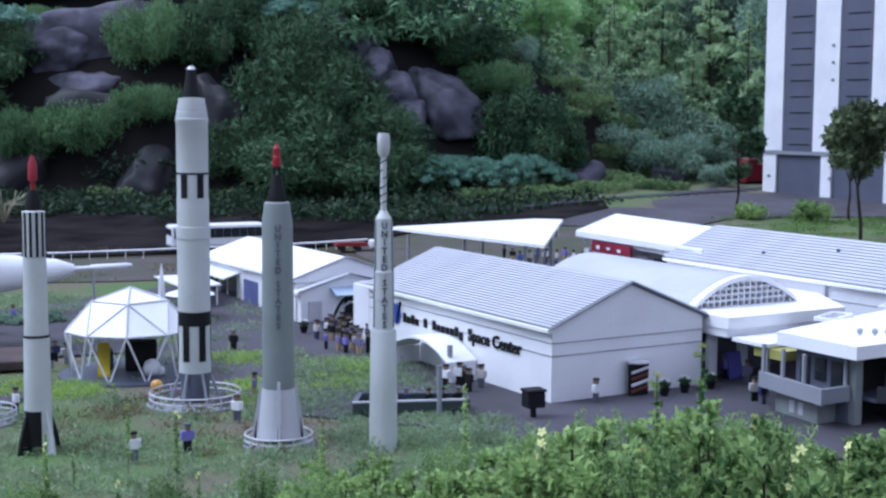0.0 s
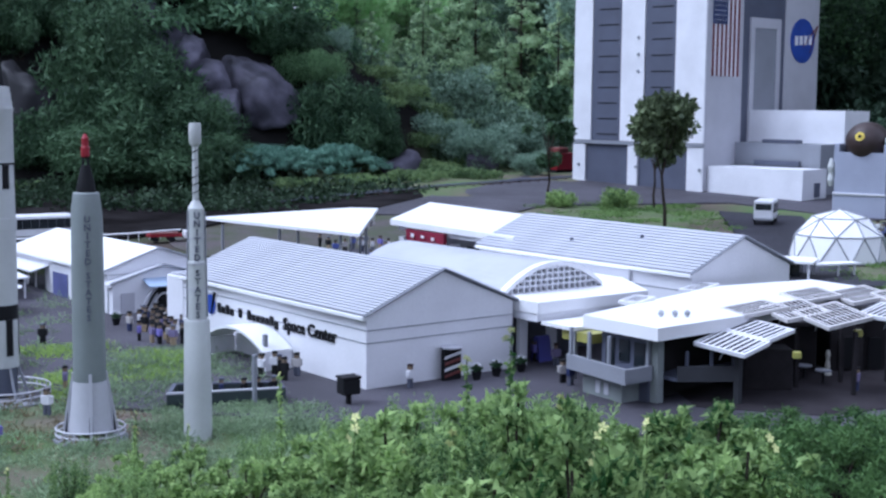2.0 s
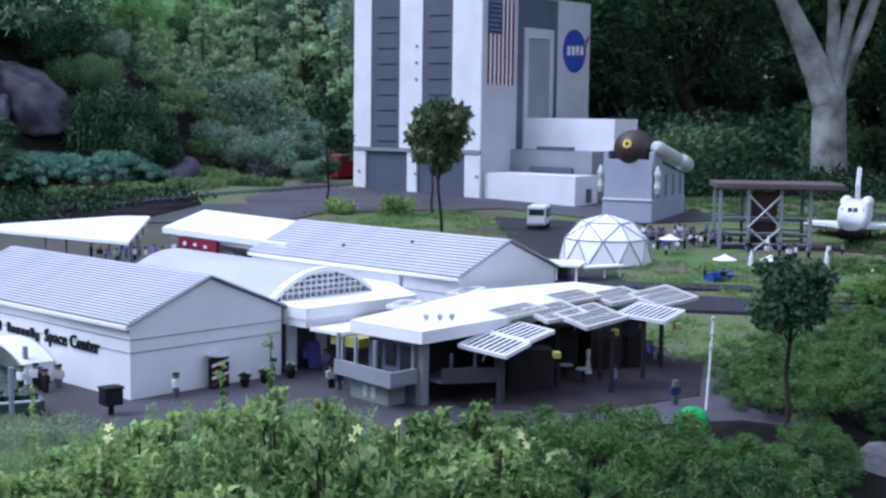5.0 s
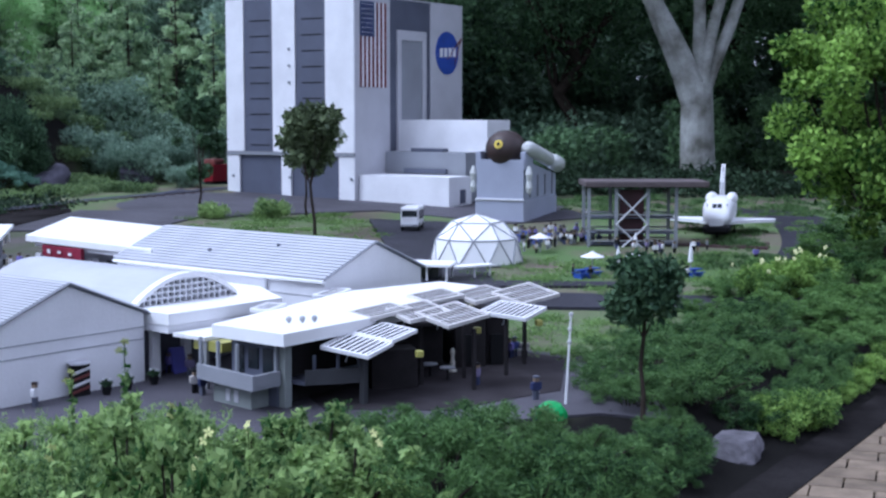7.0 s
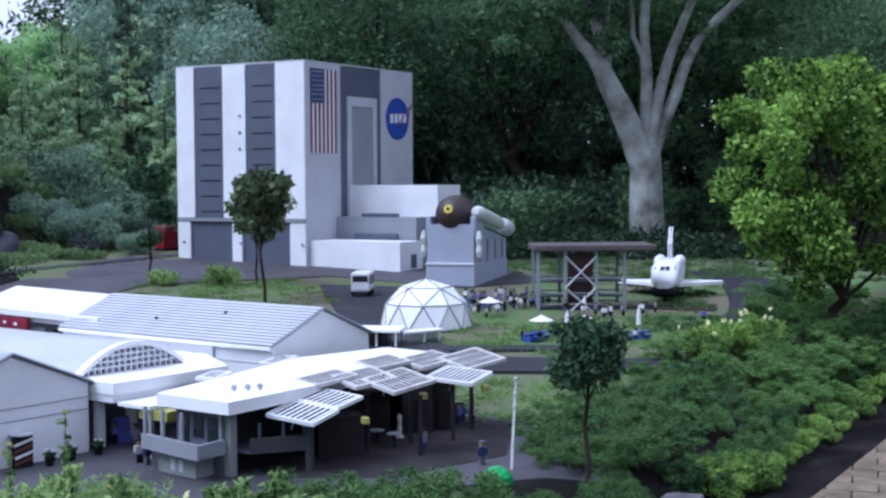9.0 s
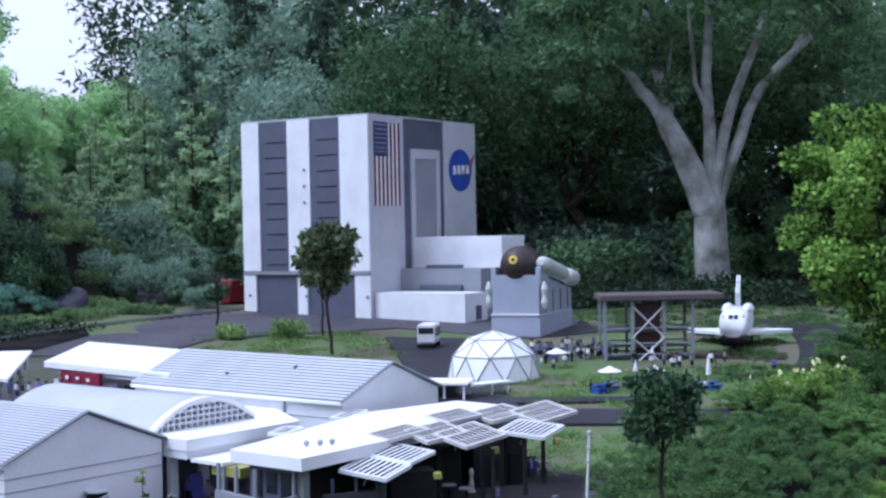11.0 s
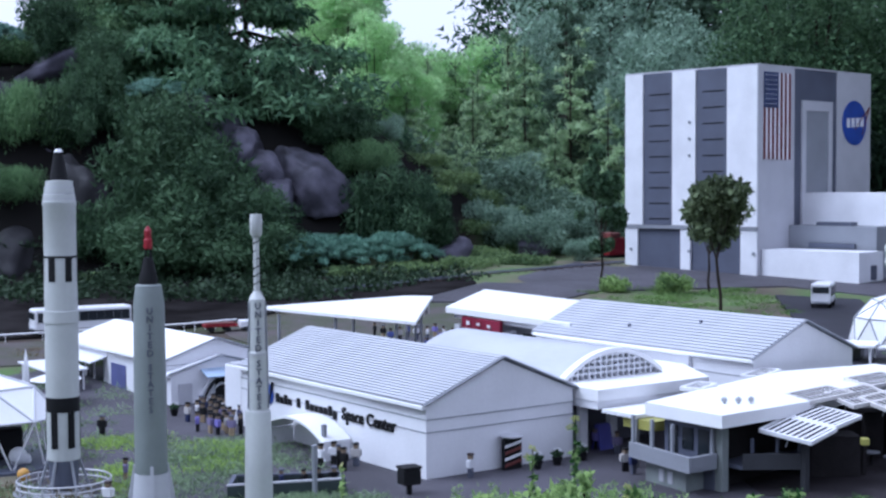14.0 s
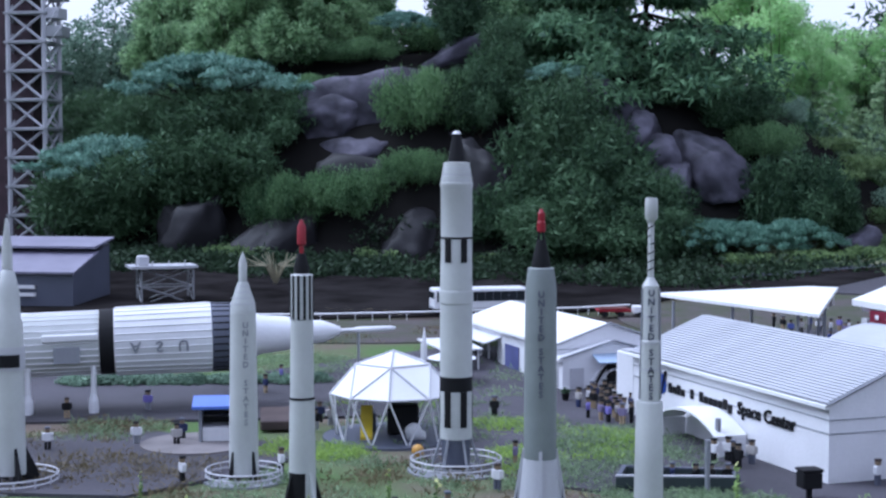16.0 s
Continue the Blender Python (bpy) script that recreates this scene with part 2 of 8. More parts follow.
# ---- lie of the land ----
def slope(y):
    return max(0.0, min(y, 22.0) - 8.0) * 0.0395


E1, N1, P1 = Vector((0.725, 0.689)), Vector((0.689, -0.725)), Vector((3.19, 4.75))  # the brick path's edge: way, side, a point


def off_path(x, y):
    """Metres from the path's edge; over 0 on the path."""
    return (Vector((x, y)) - P1).dot(N1)


def hill(x, y):
    d = max(0.0, 1 - ((x + 6.0) / 8.0) ** 2 - ((y - 24.0) / 8.3) ** 2)
    dell = min(1.0, max(0.0, (x + 2.6) / 1.4)) * min(1.0, max(0.0, (y - 19.2) / 1.2))  # the ground drops behind the right shoulder
    return (2.5 * min(1.0, d * 2.1) ** 0.8 + 0.9 * max(0.0, d - 0.45)) * (1 - 0.65 * dell)


def land(x, y):
    z = slope(y) + hill(x, y)
    d = off_path(x, y)
    return z - 0.19 * min(1.0, max(0.0, (d + 0.9) / 0.6))


def at(x, y, rz=0.0, dz=0.0):
    return pose(x, y, land(x, y) + dz, 0, 0, rz)


# the visitor centre's own axes: a runs along the gable fronts, b along the halls
def ctr(a, b):
    return -0.149 + 0.8 * a - 0.6 * b, 6.118 + 0.6 * a + 0.8 * b


TURN = math.degrees(math.atan2(0.6, 0.8))


def campus(a, b, z=0.0):
    x, y = ctr(a, b)
    return pose(x, y, z, 0, 0, TURN)


# ---- ground ----
def axis_steps():
    s = [-400, -150, -70, -40, -28]
    v = -20.0
    while v <= 20:
        s.append(v)
        v += 0.35
    return s + [28, 40, 70, 150, 400]


def bare(x, y):
    """How far the ground is darkened: bare soil on the hill, in the wood and in the beds by the path, with painted
    shade added.
    """
    h = min(1.0, hill(x, y) / 0.25) if hill(x, y) > 0 else 0.0
    # hill foot: dark soil plus the hill's shade as ground colour
    foot = max(0.55 * min(1.0, max(0.0, (y - 9.6) / 1.2)), min(1.0, max(0.0, (y - 12.2) / 0.8))) * min(1.0, max(0.0, (-0.8 - x) / 0.8))
    # lawn under the trees darkened to paint their shadow
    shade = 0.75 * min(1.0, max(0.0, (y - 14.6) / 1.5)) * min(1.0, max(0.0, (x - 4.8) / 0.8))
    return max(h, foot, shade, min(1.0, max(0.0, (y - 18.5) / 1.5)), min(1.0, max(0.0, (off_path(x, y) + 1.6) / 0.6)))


def ground_mat():
    m = mat("lawn_soil_and_shade", (0.105, 0.16, 0.065), 1.0, var=0.3, scale=1.3, bump=1.0, bscale=55, tint=(0.15, 0.122, 0.105), spec=0.0)
    t = m.node_tree
    b = t.nodes["Principled BSDF"]
    lawn = b.inputs["Base Color"].links[0].from_socket
    a, mix = t.nodes.new("ShaderNodeAttribute"), t.nodes.new("ShaderNodeMix")
    a.attribute_name, mix.data_type = "bare", "RGBA"
    t.links.new(a.outputs["Fac"], mix.inputs["Factor"])
    t.links.new(lawn, mix.inputs["A"])
    # near-black of the soil, also used for the painted shade
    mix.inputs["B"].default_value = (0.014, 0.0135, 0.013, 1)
    t.links.new(mix.outputs["Result"], b.inputs["Base Color"])
    return m


gx = axis_steps()
gy = [v + 12 for v in gx]
bm = fresh()
layer = bm.verts.layers.float.new("bare")
vs = []
for y in gy:
    row = []
    for x in gx:
        v = bm.verts.new((x, y, land(x, y) + 0.04 * noise.noise((x * 0.8, y * 0.8, 0)) * (1 if y > 15 else 0.1)))
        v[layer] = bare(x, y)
        row.append(v)
    vs.append(row)
for j in range(len(gy) - 1):
    for i in range(len(gx) - 1):
        bm.faces.new((vs[j][i], vs[j][i + 1], vs[j + 1][i + 1], vs[j + 1][i])).smooth = True
ground = lone("ground", bm, ground_mat(), "sparse patchy lawn, dark planted soil and painted tree shade", "ground", kind="structure")


def sheet(name, pts, material, label, lift=0.012, step=0.5):
    """A thin surface laid on the land over an outline, with edges that show."""
    bm = fresh()
    prism(bm, pts, -0.5, 0.5)
    xs, ys = [p[0] for p in pts], [p[1] for p in pts]
    for axis, lo, hi in ((0, min(xs), max(xs)), (1, min(ys), max(ys))):
        v = math.floor(lo) + 0.0
        while v < hi:
            if v > lo:
                no = (1, 0, 0) if axis == 0 else (0, 1, 0)
                bmesh.ops.bisect_plane(bm, geom=bm.verts[:] + bm.edges[:] + bm.faces[:], plane_co=(v, v, 0), plane_no=no)
            v += step
    for v in bm.verts:
        v.co.z = land(v.co.x, v.co.y) + (lift if v.co.z > 0 else -0.05)
    return lone(name, bm, material, label, "pavement", kind="structure")

def soften(pts, rounds=2):
    """Round an outline by cutting its corners."""
    for _ in range(rounds):
        pts = [q for a, b in zip(pts, pts[1:] + pts[:1]) for q in ((a[0] * 0.75 + b[0] * 0.25, a[1] * 0.75 + b[1] * 0.25), (a[0] * 0.25 + b[0] * 0.75, a[1] * 0.25 + b[1] * 0.75))]
    return pts


# ---- roads and paved ground ----
sheet("plaza", [ctr(-1.5, 0.9), ctr(-0.25, -0.75), ctr(0.4, -1.35), ctr(2.0, -2.35), ctr(2.9, -1.95), ctr(2.85, -1.0), ctr(3.3, 1.6), ctr(3.6, 3.9), ctr(0.4, 4.6), ctr(-1.6, 4.0), ctr(-1.1, 2.3)], ASPHALT, "dull purple-grey asphalt plaza round the buildings")
# dark paving whose colour also holds the shade cast by the panels
sheet("terrace_paving", [ctr(0.98, -1.15), ctr(1.3, -1.6), ctr(2.0, -1.75), ctr(2.75, -1.3), ctr(2.78, -0.7), ctr(1.2, -0.8)], DARKPAVE, "dark brown-grey paving with the panels' shade in its colour", lift=0.016)
sheet("apron", [(-0.5, 13.4), (0.9, 13.3), (1.45, 14.25), (3.5, 14.6), (4.6, 13.2), (5.6, 13.6), (5.8, 16.6), (3.2, 19.0), (1.5, 17.5), (0.35, 15.3)], ASPHALT, "grey asphalt apron round the tall hall", lift=0.014)
sheet("road", [(2.6, 9.2), (3.2, 9.0), (3.95, 13.4), (3.2, 13.8)], ROADM, "dark narrow road between lawns", lift=0.018)
sheet("road", [(2.9, 8.6), (5.4, 7.9), (5.6, 8.35), (3.0, 9.2)], ROADM, "dark narrow road between lawns", lift=0.022)
sheet("road", [(2.9, 9.45), (4.2, 9.2), (4.2, 9.4), (3.0, 9.7)], ROADM, "dark narrow road between lawns", lift=0.022)
sheet("footpath", [(-7.0, 5.2), (-3.6, 6.6), (-1.9, 7.4), (-1.3, 7.0), (-1.6, 7.9), (-3.2, 8.0), (-7.0, 8.2)], ASPHALT, "grey asphalt walk below the lying rocket", lift=0.013)
sheet("footpath", [(-4.8, 4.6), (-2.9, 5.0), (-2.6, 5.6), (-2.5, 6.2), (-3.6, 6.3), (-4.6, 5.4)], ASPHALT, "grey asphalt walk among the rockets", lift=0.016)
sheet("footpath", soften([(6.2, 9.6), (6.75, 10.2), (7.4, 11.3), (8.0, 12.4), (8.3, 13.6), (7.6, 14.4), (6.9, 14.5), (7.3, 14.0), (7.55, 13.3), (7.2, 12.4), (6.6, 11.2), (6.0, 10.3)]), ROADM, "dark path curving away beside the orbiter", lift=0.008)
sheet("soil_bed", soften([(-1.9, 13.3), (-1.0, 12.4), (-0.3, 13.2), (0.45, 15.2), (-0.1, 15.9), (-1.4, 14.6)]), SOIL, "dark soil beside the toy railway", lift=0.009)
DIRT = mat("grey_brown_dirt", (0.1, 0.088, 0.088), 0.95, var=0.25, scale=3, bump=0.6, bscale=90, tint=(0.075, 0.085, 0.055), spec=0.05)
sheet("dirt_bed", soften([(-6.6, 9.2), (-4.3, 9.45), (-3.0, 9.75), (-2.3, 10.5), (-2.2, 11.3), (-4.4, 10.55), (-6.6, 9.95)]), DIRT, "grey-brown bare dirt below the rail fence", lift=0.01)
sheet("dirt_bed", soften([(-1.9, 10.9), (-1.0, 10.2), (0.4, 10.1), (0.5, 12.6), (-0.2, 13.5), (-1.2, 12.8), (-2.1, 12.0)]), DIRT, "grey-brown bare dirt behind the canopy", lift=0.01)
# soil strip near-black so that it holds the hill's shade
sheet("track_bed", [(-9.5, 9.75), (-5.97, 10.27), (-4.35, 10.72), (-3.68, 10.99), (-2.35, 11.6), (-1.95, 12.1), (-1.2, 13.9), (-1.7, 14.4), (-3.0, 13.7), (-9.5, 13.7)], SOIL, "dark soil strip below the hill, its shade in the colour", lift=0.02)


# ---- visitor centre ----
def gable_hall(name, a, b, w, l, eave, ridge, label, ribs=26, roof=GREYROOF, bands=(0.07, 0.13)):
    """A white hall with a low-pitched ribbed roof; the near gable front is at local y = 0."""
    h = thing(name, label, "building", campus(a, b))
    bm = fresh()
    pts = [(0, 0, 0), (w, 0, 0), (w, 0, eave), (w / 2, 0, ridge), (0, 0, eave)]
    front = [bm.verts.new(p) for p in pts]
    back = [bm.verts.new((x, l, z)) for x, y, z in pts]
    bm.faces.new(front), bm.faces.new(back[::-1])
    for i in range(5):
        bm.faces.new((front[(i + 1) % 5], front[i], back[i], back[(i + 1) % 5]))
    bmesh.ops.recalc_face_normals(bm, faces=bm.faces)
    part("wall", bm, WHITE, h)
    for z in bands:
        bm = fresh()
        box(bm, -0.003, w + 0.003, -0.003, l + 0.003, eave - z, eave - z + 0.004)
        part("band", bm, MIDGREY, h, "thin grey line along the wall")
    slopew = math.hypot(w / 2 + 0.018, (ridge - eave) * (1 + 0.036 / w))
    for side in (0, 1):
        bm = fresh()
        prism(bm, [(0, -0.012), (slopew, -0.012), (slopew, l + 0.012), (0, l + 0.012)], 0, 0.01)
        slab = part("roof", bm, RIBBED if roof is GREYROOF else roof, h, "pale ribbed roof slope")
        ang = math.degrees(math.atan2(ridge - eave, w / 2))
        slab.matrix_basis = pose(-0.018, 0, eave - 0.036 * (ridge - eave) / w + 0.002, 0, -ang, 0) if side == 0 else pose(w + 0.018, l, eave - 0.036 * (ridge - eave) / w + 0.002, 0, -ang, 180)
        bm = fresh()
        box(bm, 0, slopew / ribs * 0.72, -0.013, l + 0.013, 0, 0.009)
        me = None
        for i in range(ribs if roof is GREYROOF else 0):
            if me is None:
                rib = part("roof_rib", bm, roof, slab)
                me = rib.data
            else:
                rib = new("roof_rib", me)
                rib.parent = slab
            rib.matrix_basis = pose(slopew * (i + 0.1) / ribs, 0, 0.0095)
        if me is None:
            bm.free()
    bm = fresh()
    box(bm, -0.03, -0.004, -0.01, l + 0.01, eave - 0.02, eave + 0.001, 0.003)
    part("gutter", bm, ROOFW, h, "white eaves gutter")
    bm = fresh()
    rod(bm, (-0.022, -0.016, eave + 0.002), (w / 2, -0.016, ridge + 0.014), 0.006, 4)
    rod(bm, (w + 0.022, -0.016, eave + 0.002), (w / 2, -0.016, ridge + 0.014), 0.006, 4)
    part("verge", bm, MIDGREY, h, "thin grey verge board")
    return h


hall_a = gable_hall("visitor_hall", 0.008, 0, 0.892, 1.8, 0.355, 0.533, "white brick hall with pale grey ribbed gable roof", 22)
hall_b = gable_hall("exhibition_hall", 2.012, -0.19, 0.835, 1.8, 0.428, 0.6, "white brick hall with grey ribbed roof beside the link", 14, bands=(0.1,))
hall_c = gable_hall("entrance_hall", -0.04, 2.72, 0.7, 1.6, 0.288, 0.4, "white hall with plain white gable roof", roof=ROOFW, bands=(0.03,))

for x_, y_ in ((0.15, 1.1), (0.27, 0.63)):
    bm = fresh()
    z_ = 0.428 + 0.412 * x_
    rod(bm, (x_, y_, z_), (x_, y_, z_ + 0.035), 0.011, 8)
    part("roof_vent", bm, DKGREY, hall_b, "small dark roof vent")
bm = fresh()
rod(bm, (-0.012, 0.45, 0.0), (-0.012, 0.45, 0.42), 0.008, 6)
part("downpipe", bm, LTGREY, hall_b, "grey downpipe")

# lettering along the long wall: bars for the name, letters for the rest
def on_long_wall(me_or_bm, name, mtl, parent, along, z, out=0.004):
    ob = new(name, me_or_bm)
    ob.data.materials.append(mtl)
    ob.parent = parent
    ob.matrix_basis = Matrix.Translation((-out, along, z)) @ Matrix(((0, 0, -1, 0), (-1, 0, 0, 0), (0, 1, 0, 0), (0, 0, 0, 1)))
    return ob


s0 = 1.385
for k, hgt in enumerate((0.052, 0.038, 0.052, 0.036, 0, 0.05, 0, 0.052, 0.036, 0.036, 0.036, 0.036, 0.05, 0.044)):
    if hgt:
        bm = fresh()
        box(bm, -0.006, 0.0, -0.019, 0.019, 0, hgt, 0.003)
        bar = part("letter_bar", bm, BLACK, hall_a, "black letter bar on the wall")
        bar.matrix_basis = pose(-0.001, s0 - 0.0455 * k, 0.197 - (0.014 if k == 13 else 0))
on_long_wall(text_mesh("Space Center", 0.088, 0.004), "lettering", BLACK, hall_a, 0.485, 0.195)["label"] = "black raised lettering on the wall"
bm = fresh()
bmesh.ops.create_circle(bm, cap_ends=True, segments=24, radius=0.055, matrix=pose(-0.005, 1.48, 0.23, 0, -90, 0))
part("badge", bm, BLUE, hall_a, "round blue badge on the wall")
bm = fresh()
rod(bm, (-0.008, 1.43, 0.3), (-0.008, 1.47, 0.18), 0.008, 5, 0.003)
part("badge_stroke", bm, BLACK, hall_a, "dark stroke across the badge")

# arched shelter and entrance hall front
def arch(bm, r, h, y0, y1, thick, seg=18):
    """A flat segmental vault of half-width r and rise h along y."""
    ring = []
    for k in range(seg + 1):
        t = -1 + 2 * k / seg
        ring.append((r * t, h * (1 - t * t)))
    for (x0, z0), (x1, z1) in zip(ring, ring[1:]):
        v = [bm.verts.new(p) for p in ((x0, y0, z0), (x1, y0, z1), (x1, y1, z1), (x0, y1, z0), (x0, y0, z0 + thick), (x1, y0, z1 + thick), (x1, y1, z1 + thick), (x0, y1, z0 + thick))]
        for f in ((3, 2, 1, 0), (4, 5, 6, 7), (0, 1, 5, 4), (2, 3, 7, 6), (1, 2, 6, 5), (3, 0, 4, 7)):
            bm.faces.new([v[i] for i in f])
    bmesh.ops.remove_doubles(bm, verts=bm.verts, dist=1e-5)
    return bm


shelter = thing("arched_shelter", "small white arched shelter against the lettered wall", "shelter", campus(-0.004, 0.93) @ pose(0, 0, 0, 0, 0, 90))
bm = fresh()
arch(bm, 0.3, 0.085, 0.0, 0.17, 0.012)
bmesh.ops.translate(bm, verts=bm.verts, vec=(0, -0.0, 0.1))
part("roof", bm, ROOFW, shelter)
for sx in (-0.285, 0.285):
    bm = fresh()
    box(bm, sx - 0.012, sx + 0.012, 0.0, 0.15, 0, 0.1)
    part("post", bm, WHITE, shelter)
bm = fresh()
box(bm, -0.27, -0.25, 0.12, 0.14, 0.125, 0.19)
part("vent", bm, MIDGREY, shelter)


def slab_of(pts, z0, z1):
    return prism(fresh(), [ctr(*p) for p in pts], z0, z1)


link = thing("link_block", "low white flat-roofed link between the halls", "building")
part("wall", slab_of([(0.93, -0.15), (1.7, -0.15), (1.98, 0.3), (1.98, 1.6), (0.93, 1.6)], 0.262, 0.3), WHITE, link)
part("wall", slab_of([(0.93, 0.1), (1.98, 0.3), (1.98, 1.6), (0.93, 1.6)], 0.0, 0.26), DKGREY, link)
part("roof", slab_of([(0.925, -0.16), (1.705, -0.16), (1.985, 0.3), (1.985, 1.61), (0.925, 1.61)], 0.302, 0.36), ROOFW, link)
vault = part("vault", arch(fresh(), 0.345, 0.13, 0.045, 1.35, 0.018), GREYROOF, link, "shallow pale grey vault over the entrance")
rim = part("vault_rim", arch(fresh(), 0.345, 0.13, 0.0, 0.044, 0.024), ROOFW, link, "white rim of the vault")
rim.matrix_world = campus(1.3, 0.12, 0.36)
vault.matrix_world = campus(1.3, 0.12, 0.36)
bm = fresh()
box(bm, -0.33, 0.33, 0.05, 0.06, 0.0, 0.002)
for k in range(16):
    x = -0.3 + 0.04 * k
    top = 0.13 * (1 - (x / 0.345) ** 2)
    box(bm, x - 0.02, x + 0.02, 0.05, 0.06, 0, top)
back = part("grille_back", bm, DKGREY, link)
back.matrix_world = campus(1.3, 0.12, 0.36)
for k in range(17):
    x = -0.32 + 0.04 * k
    bm = fresh()
    box(bm, x - 0.0045, x + 0.0045, 0.02, 0.045, 0, 0.13 * (1 - (x / 0.345) ** 2))
    gb = part("grille_bar", bm, WHITE, link)
    gb.matrix_world = campus(1.3, 0.12, 0.36)
for z in (0.03, 0.06, 0.09, 0.12):
    w = 0.345 * math.sqrt(1 - z / 0.13)
    bm = fresh()
    box(bm, -w, w, 0.021, 0.044, z - 0.0045, z + 0.0045)
    gb = part("grille_bar", bm, WHITE, link)
    gb.matrix_world = campus(1.3, 0.12, 0.36)
for a, b in ((0.97, 0.02), (1.2, 0.05)):
    bm = slab_of([(a, b), (a + 0.05, b), (a + 0.05, b + 0.03), (a, b + 0.03)], 0, 0.26)
    part("post", bm, WHITE, link)

awn = thing("entrance_canopy", "white canopy slab with olive yellow awning below", "canopy")
part("roof", slab_of([(0.94, -0.4), (1.3, -0.4), (1.3, -0.17), (0.94, -0.17)], 0.25, 0.268), ROOFW, awn)
part("awning", slab_of([(0.96, -0.5), (1.24, -0.5), (1.24, -0.3), (0.96, -0.3)], 0.2, 0.246), OLIVE, awn, "olive yellow awning")
for a, b in ((0.95, -0.4), (1.28, -0.4)):
    part("post", slab_of([(a, b), (a + 0.02, b), (a + 0.02, b + 0.02), (a, b + 0.02)], 0, 0.249), METAL, awn)

# ---- cafe with terraces and slatted shades ----
GREENGREY = mat("grey_green_render", (0.22, 0.24, 0.235), 0.7, var=0.12, scale=5, spec=0.2)
# grey darkened to hold the shade under the slatted panels
TERRACE = mat("shaded_terrace_grey", (0.052, 0.054, 0.06), 0.7, var=0.12, scale=4, spec=0.2)
cafe = thing("cafe_block", "cafe with flat white roof over dark shaded terraces", "building")
part("roof", slab_of([(0.80, -1.075), (1.38, -1.055), (2.0, -0.93), (2.72, -0.82), (2.74, -0.42), (2.09, -0.3), (0.80, -0.61)], 0.312, 0.37), ROOFW, cafe, "flat white roof slab")
part("soffit", slab_of([(0.84, -1.04), (2.66, -0.79), (2.66, -0.45), (0.84, -0.64)], 0.3, 0.3105), MIDGREY, cafe)
# balcony wing: pale walls, dark openings, parapet on two sides
part("wall", slab_of([(0.875, -0.955), (0.9, -0.955), (0.9, -0.66), (0.875, -0.66)], 0.0, 0.3), DKGREY, cafe, "dark grey wall behind the balcony")
for b0, b1, z0, z1 in ((-0.745, -0.69, 0.14, 0.275), (-0.935, -0.87, 0.14, 0.275), (-0.84, -0.775, 0.175, 0.275)):
    part("opening", slab_of([(0.869, b0), (0.874, b0), (0.874, b1), (0.869, b1)], z0, z1), GLASS, cafe, "dark window opening")
part("wall", slab_of([(0.765, -0.9), (0.785, -0.9), (0.815, -0.62), (0.795, -0.62)], 0.0, 0.114), GREENGREY, cafe, "grey-green lower wall")
part("wall", slab_of([(0.786, -0.9), (0.884, -0.9), (0.884, -0.885), (0.787, -0.885)], 0.0, 0.113), GREENGREY, cafe, "grey-green lower wall")
for b in (-0.81, -0.75):
    a = 0.7605 + (b + 0.9) * 0.107
    part("hatch", slab_of([(a, b), (a + 0.005, b), (a + 0.008, b + 0.03), (a + 0.003, b + 0.03)], 0.03, 0.085), LTGREY, cafe, "small pale wall vent")
part("floor", slab_of([(0.7, -0.98), (0.874, -0.98), (0.874, -0.56), (0.76, -0.56)], 0.115, 0.13), MIDGREY, cafe)
part("parapet", slab_of([(0.69, -0.99), (0.71, -0.99), (0.775, -0.55), (0.755, -0.55)], 0.116, 0.185), MIDGREY, cafe, "grey balcony parapet")
part("parapet", slab_of([(0.711, -0.99), (0.875, -0.98), (0.875, -0.96), (0.711, -0.97)], 0.131, 0.183), MIDGREY, cafe, "grey balcony parapet")
for a, b in ((0.755, -0.58), (0.735, -0.72), (0.72, -0.86), (0.86, -0.965)):
    part("post", slab_of([(a, b), (a + 0.014, b), (a + 0.014, b + 0.014), (a, b + 0.014)], 0.131, 0.311), MIDGREY, cafe)
part("pier", slab_of([(0.885, -1.0), (0.925, -1.0), (0.925, -0.958), (0.885, -0.958)], 0, 0.311), GREENGREY, cafe, "grey pier")
# inner walls near-black to stand for the shade under the roof
part("base", slab_of([(0.9, -0.93), (2.5, -0.7), (2.5, -0.4), (0.9, -0.64)], 0.0, 0.299), SHADE, cafe, "inner walls coloured dark for deep shade")
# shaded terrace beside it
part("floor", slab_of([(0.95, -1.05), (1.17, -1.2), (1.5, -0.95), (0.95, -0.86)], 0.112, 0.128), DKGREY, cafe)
part("parapet", slab_of([(0.95, -1.06), (1.17, -1.215), (1.182, -1.2), (0.962, -1.045)], 0.113, 0.182), TERRACE, cafe, "grey terrace parapet darkened for panel shade")
part("parapet", slab_of([(1.183, -1.199), (1.5, -0.96), (1.49, -0.948), (1.173, -1.187)], 0.129, 0.18), TERRACE, cafe, "grey terrace parapet darkened for panel shade")
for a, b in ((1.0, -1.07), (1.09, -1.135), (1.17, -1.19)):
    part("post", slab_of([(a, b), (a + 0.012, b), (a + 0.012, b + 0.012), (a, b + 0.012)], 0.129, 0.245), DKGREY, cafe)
part("pier", slab_of([(1.16, -1.23), (1.188, -1.23), (1.188, -1.203), (1.16, -1.203)], 0, 0.255), TERRACE, cafe, "grey pier darkened for panel shade")
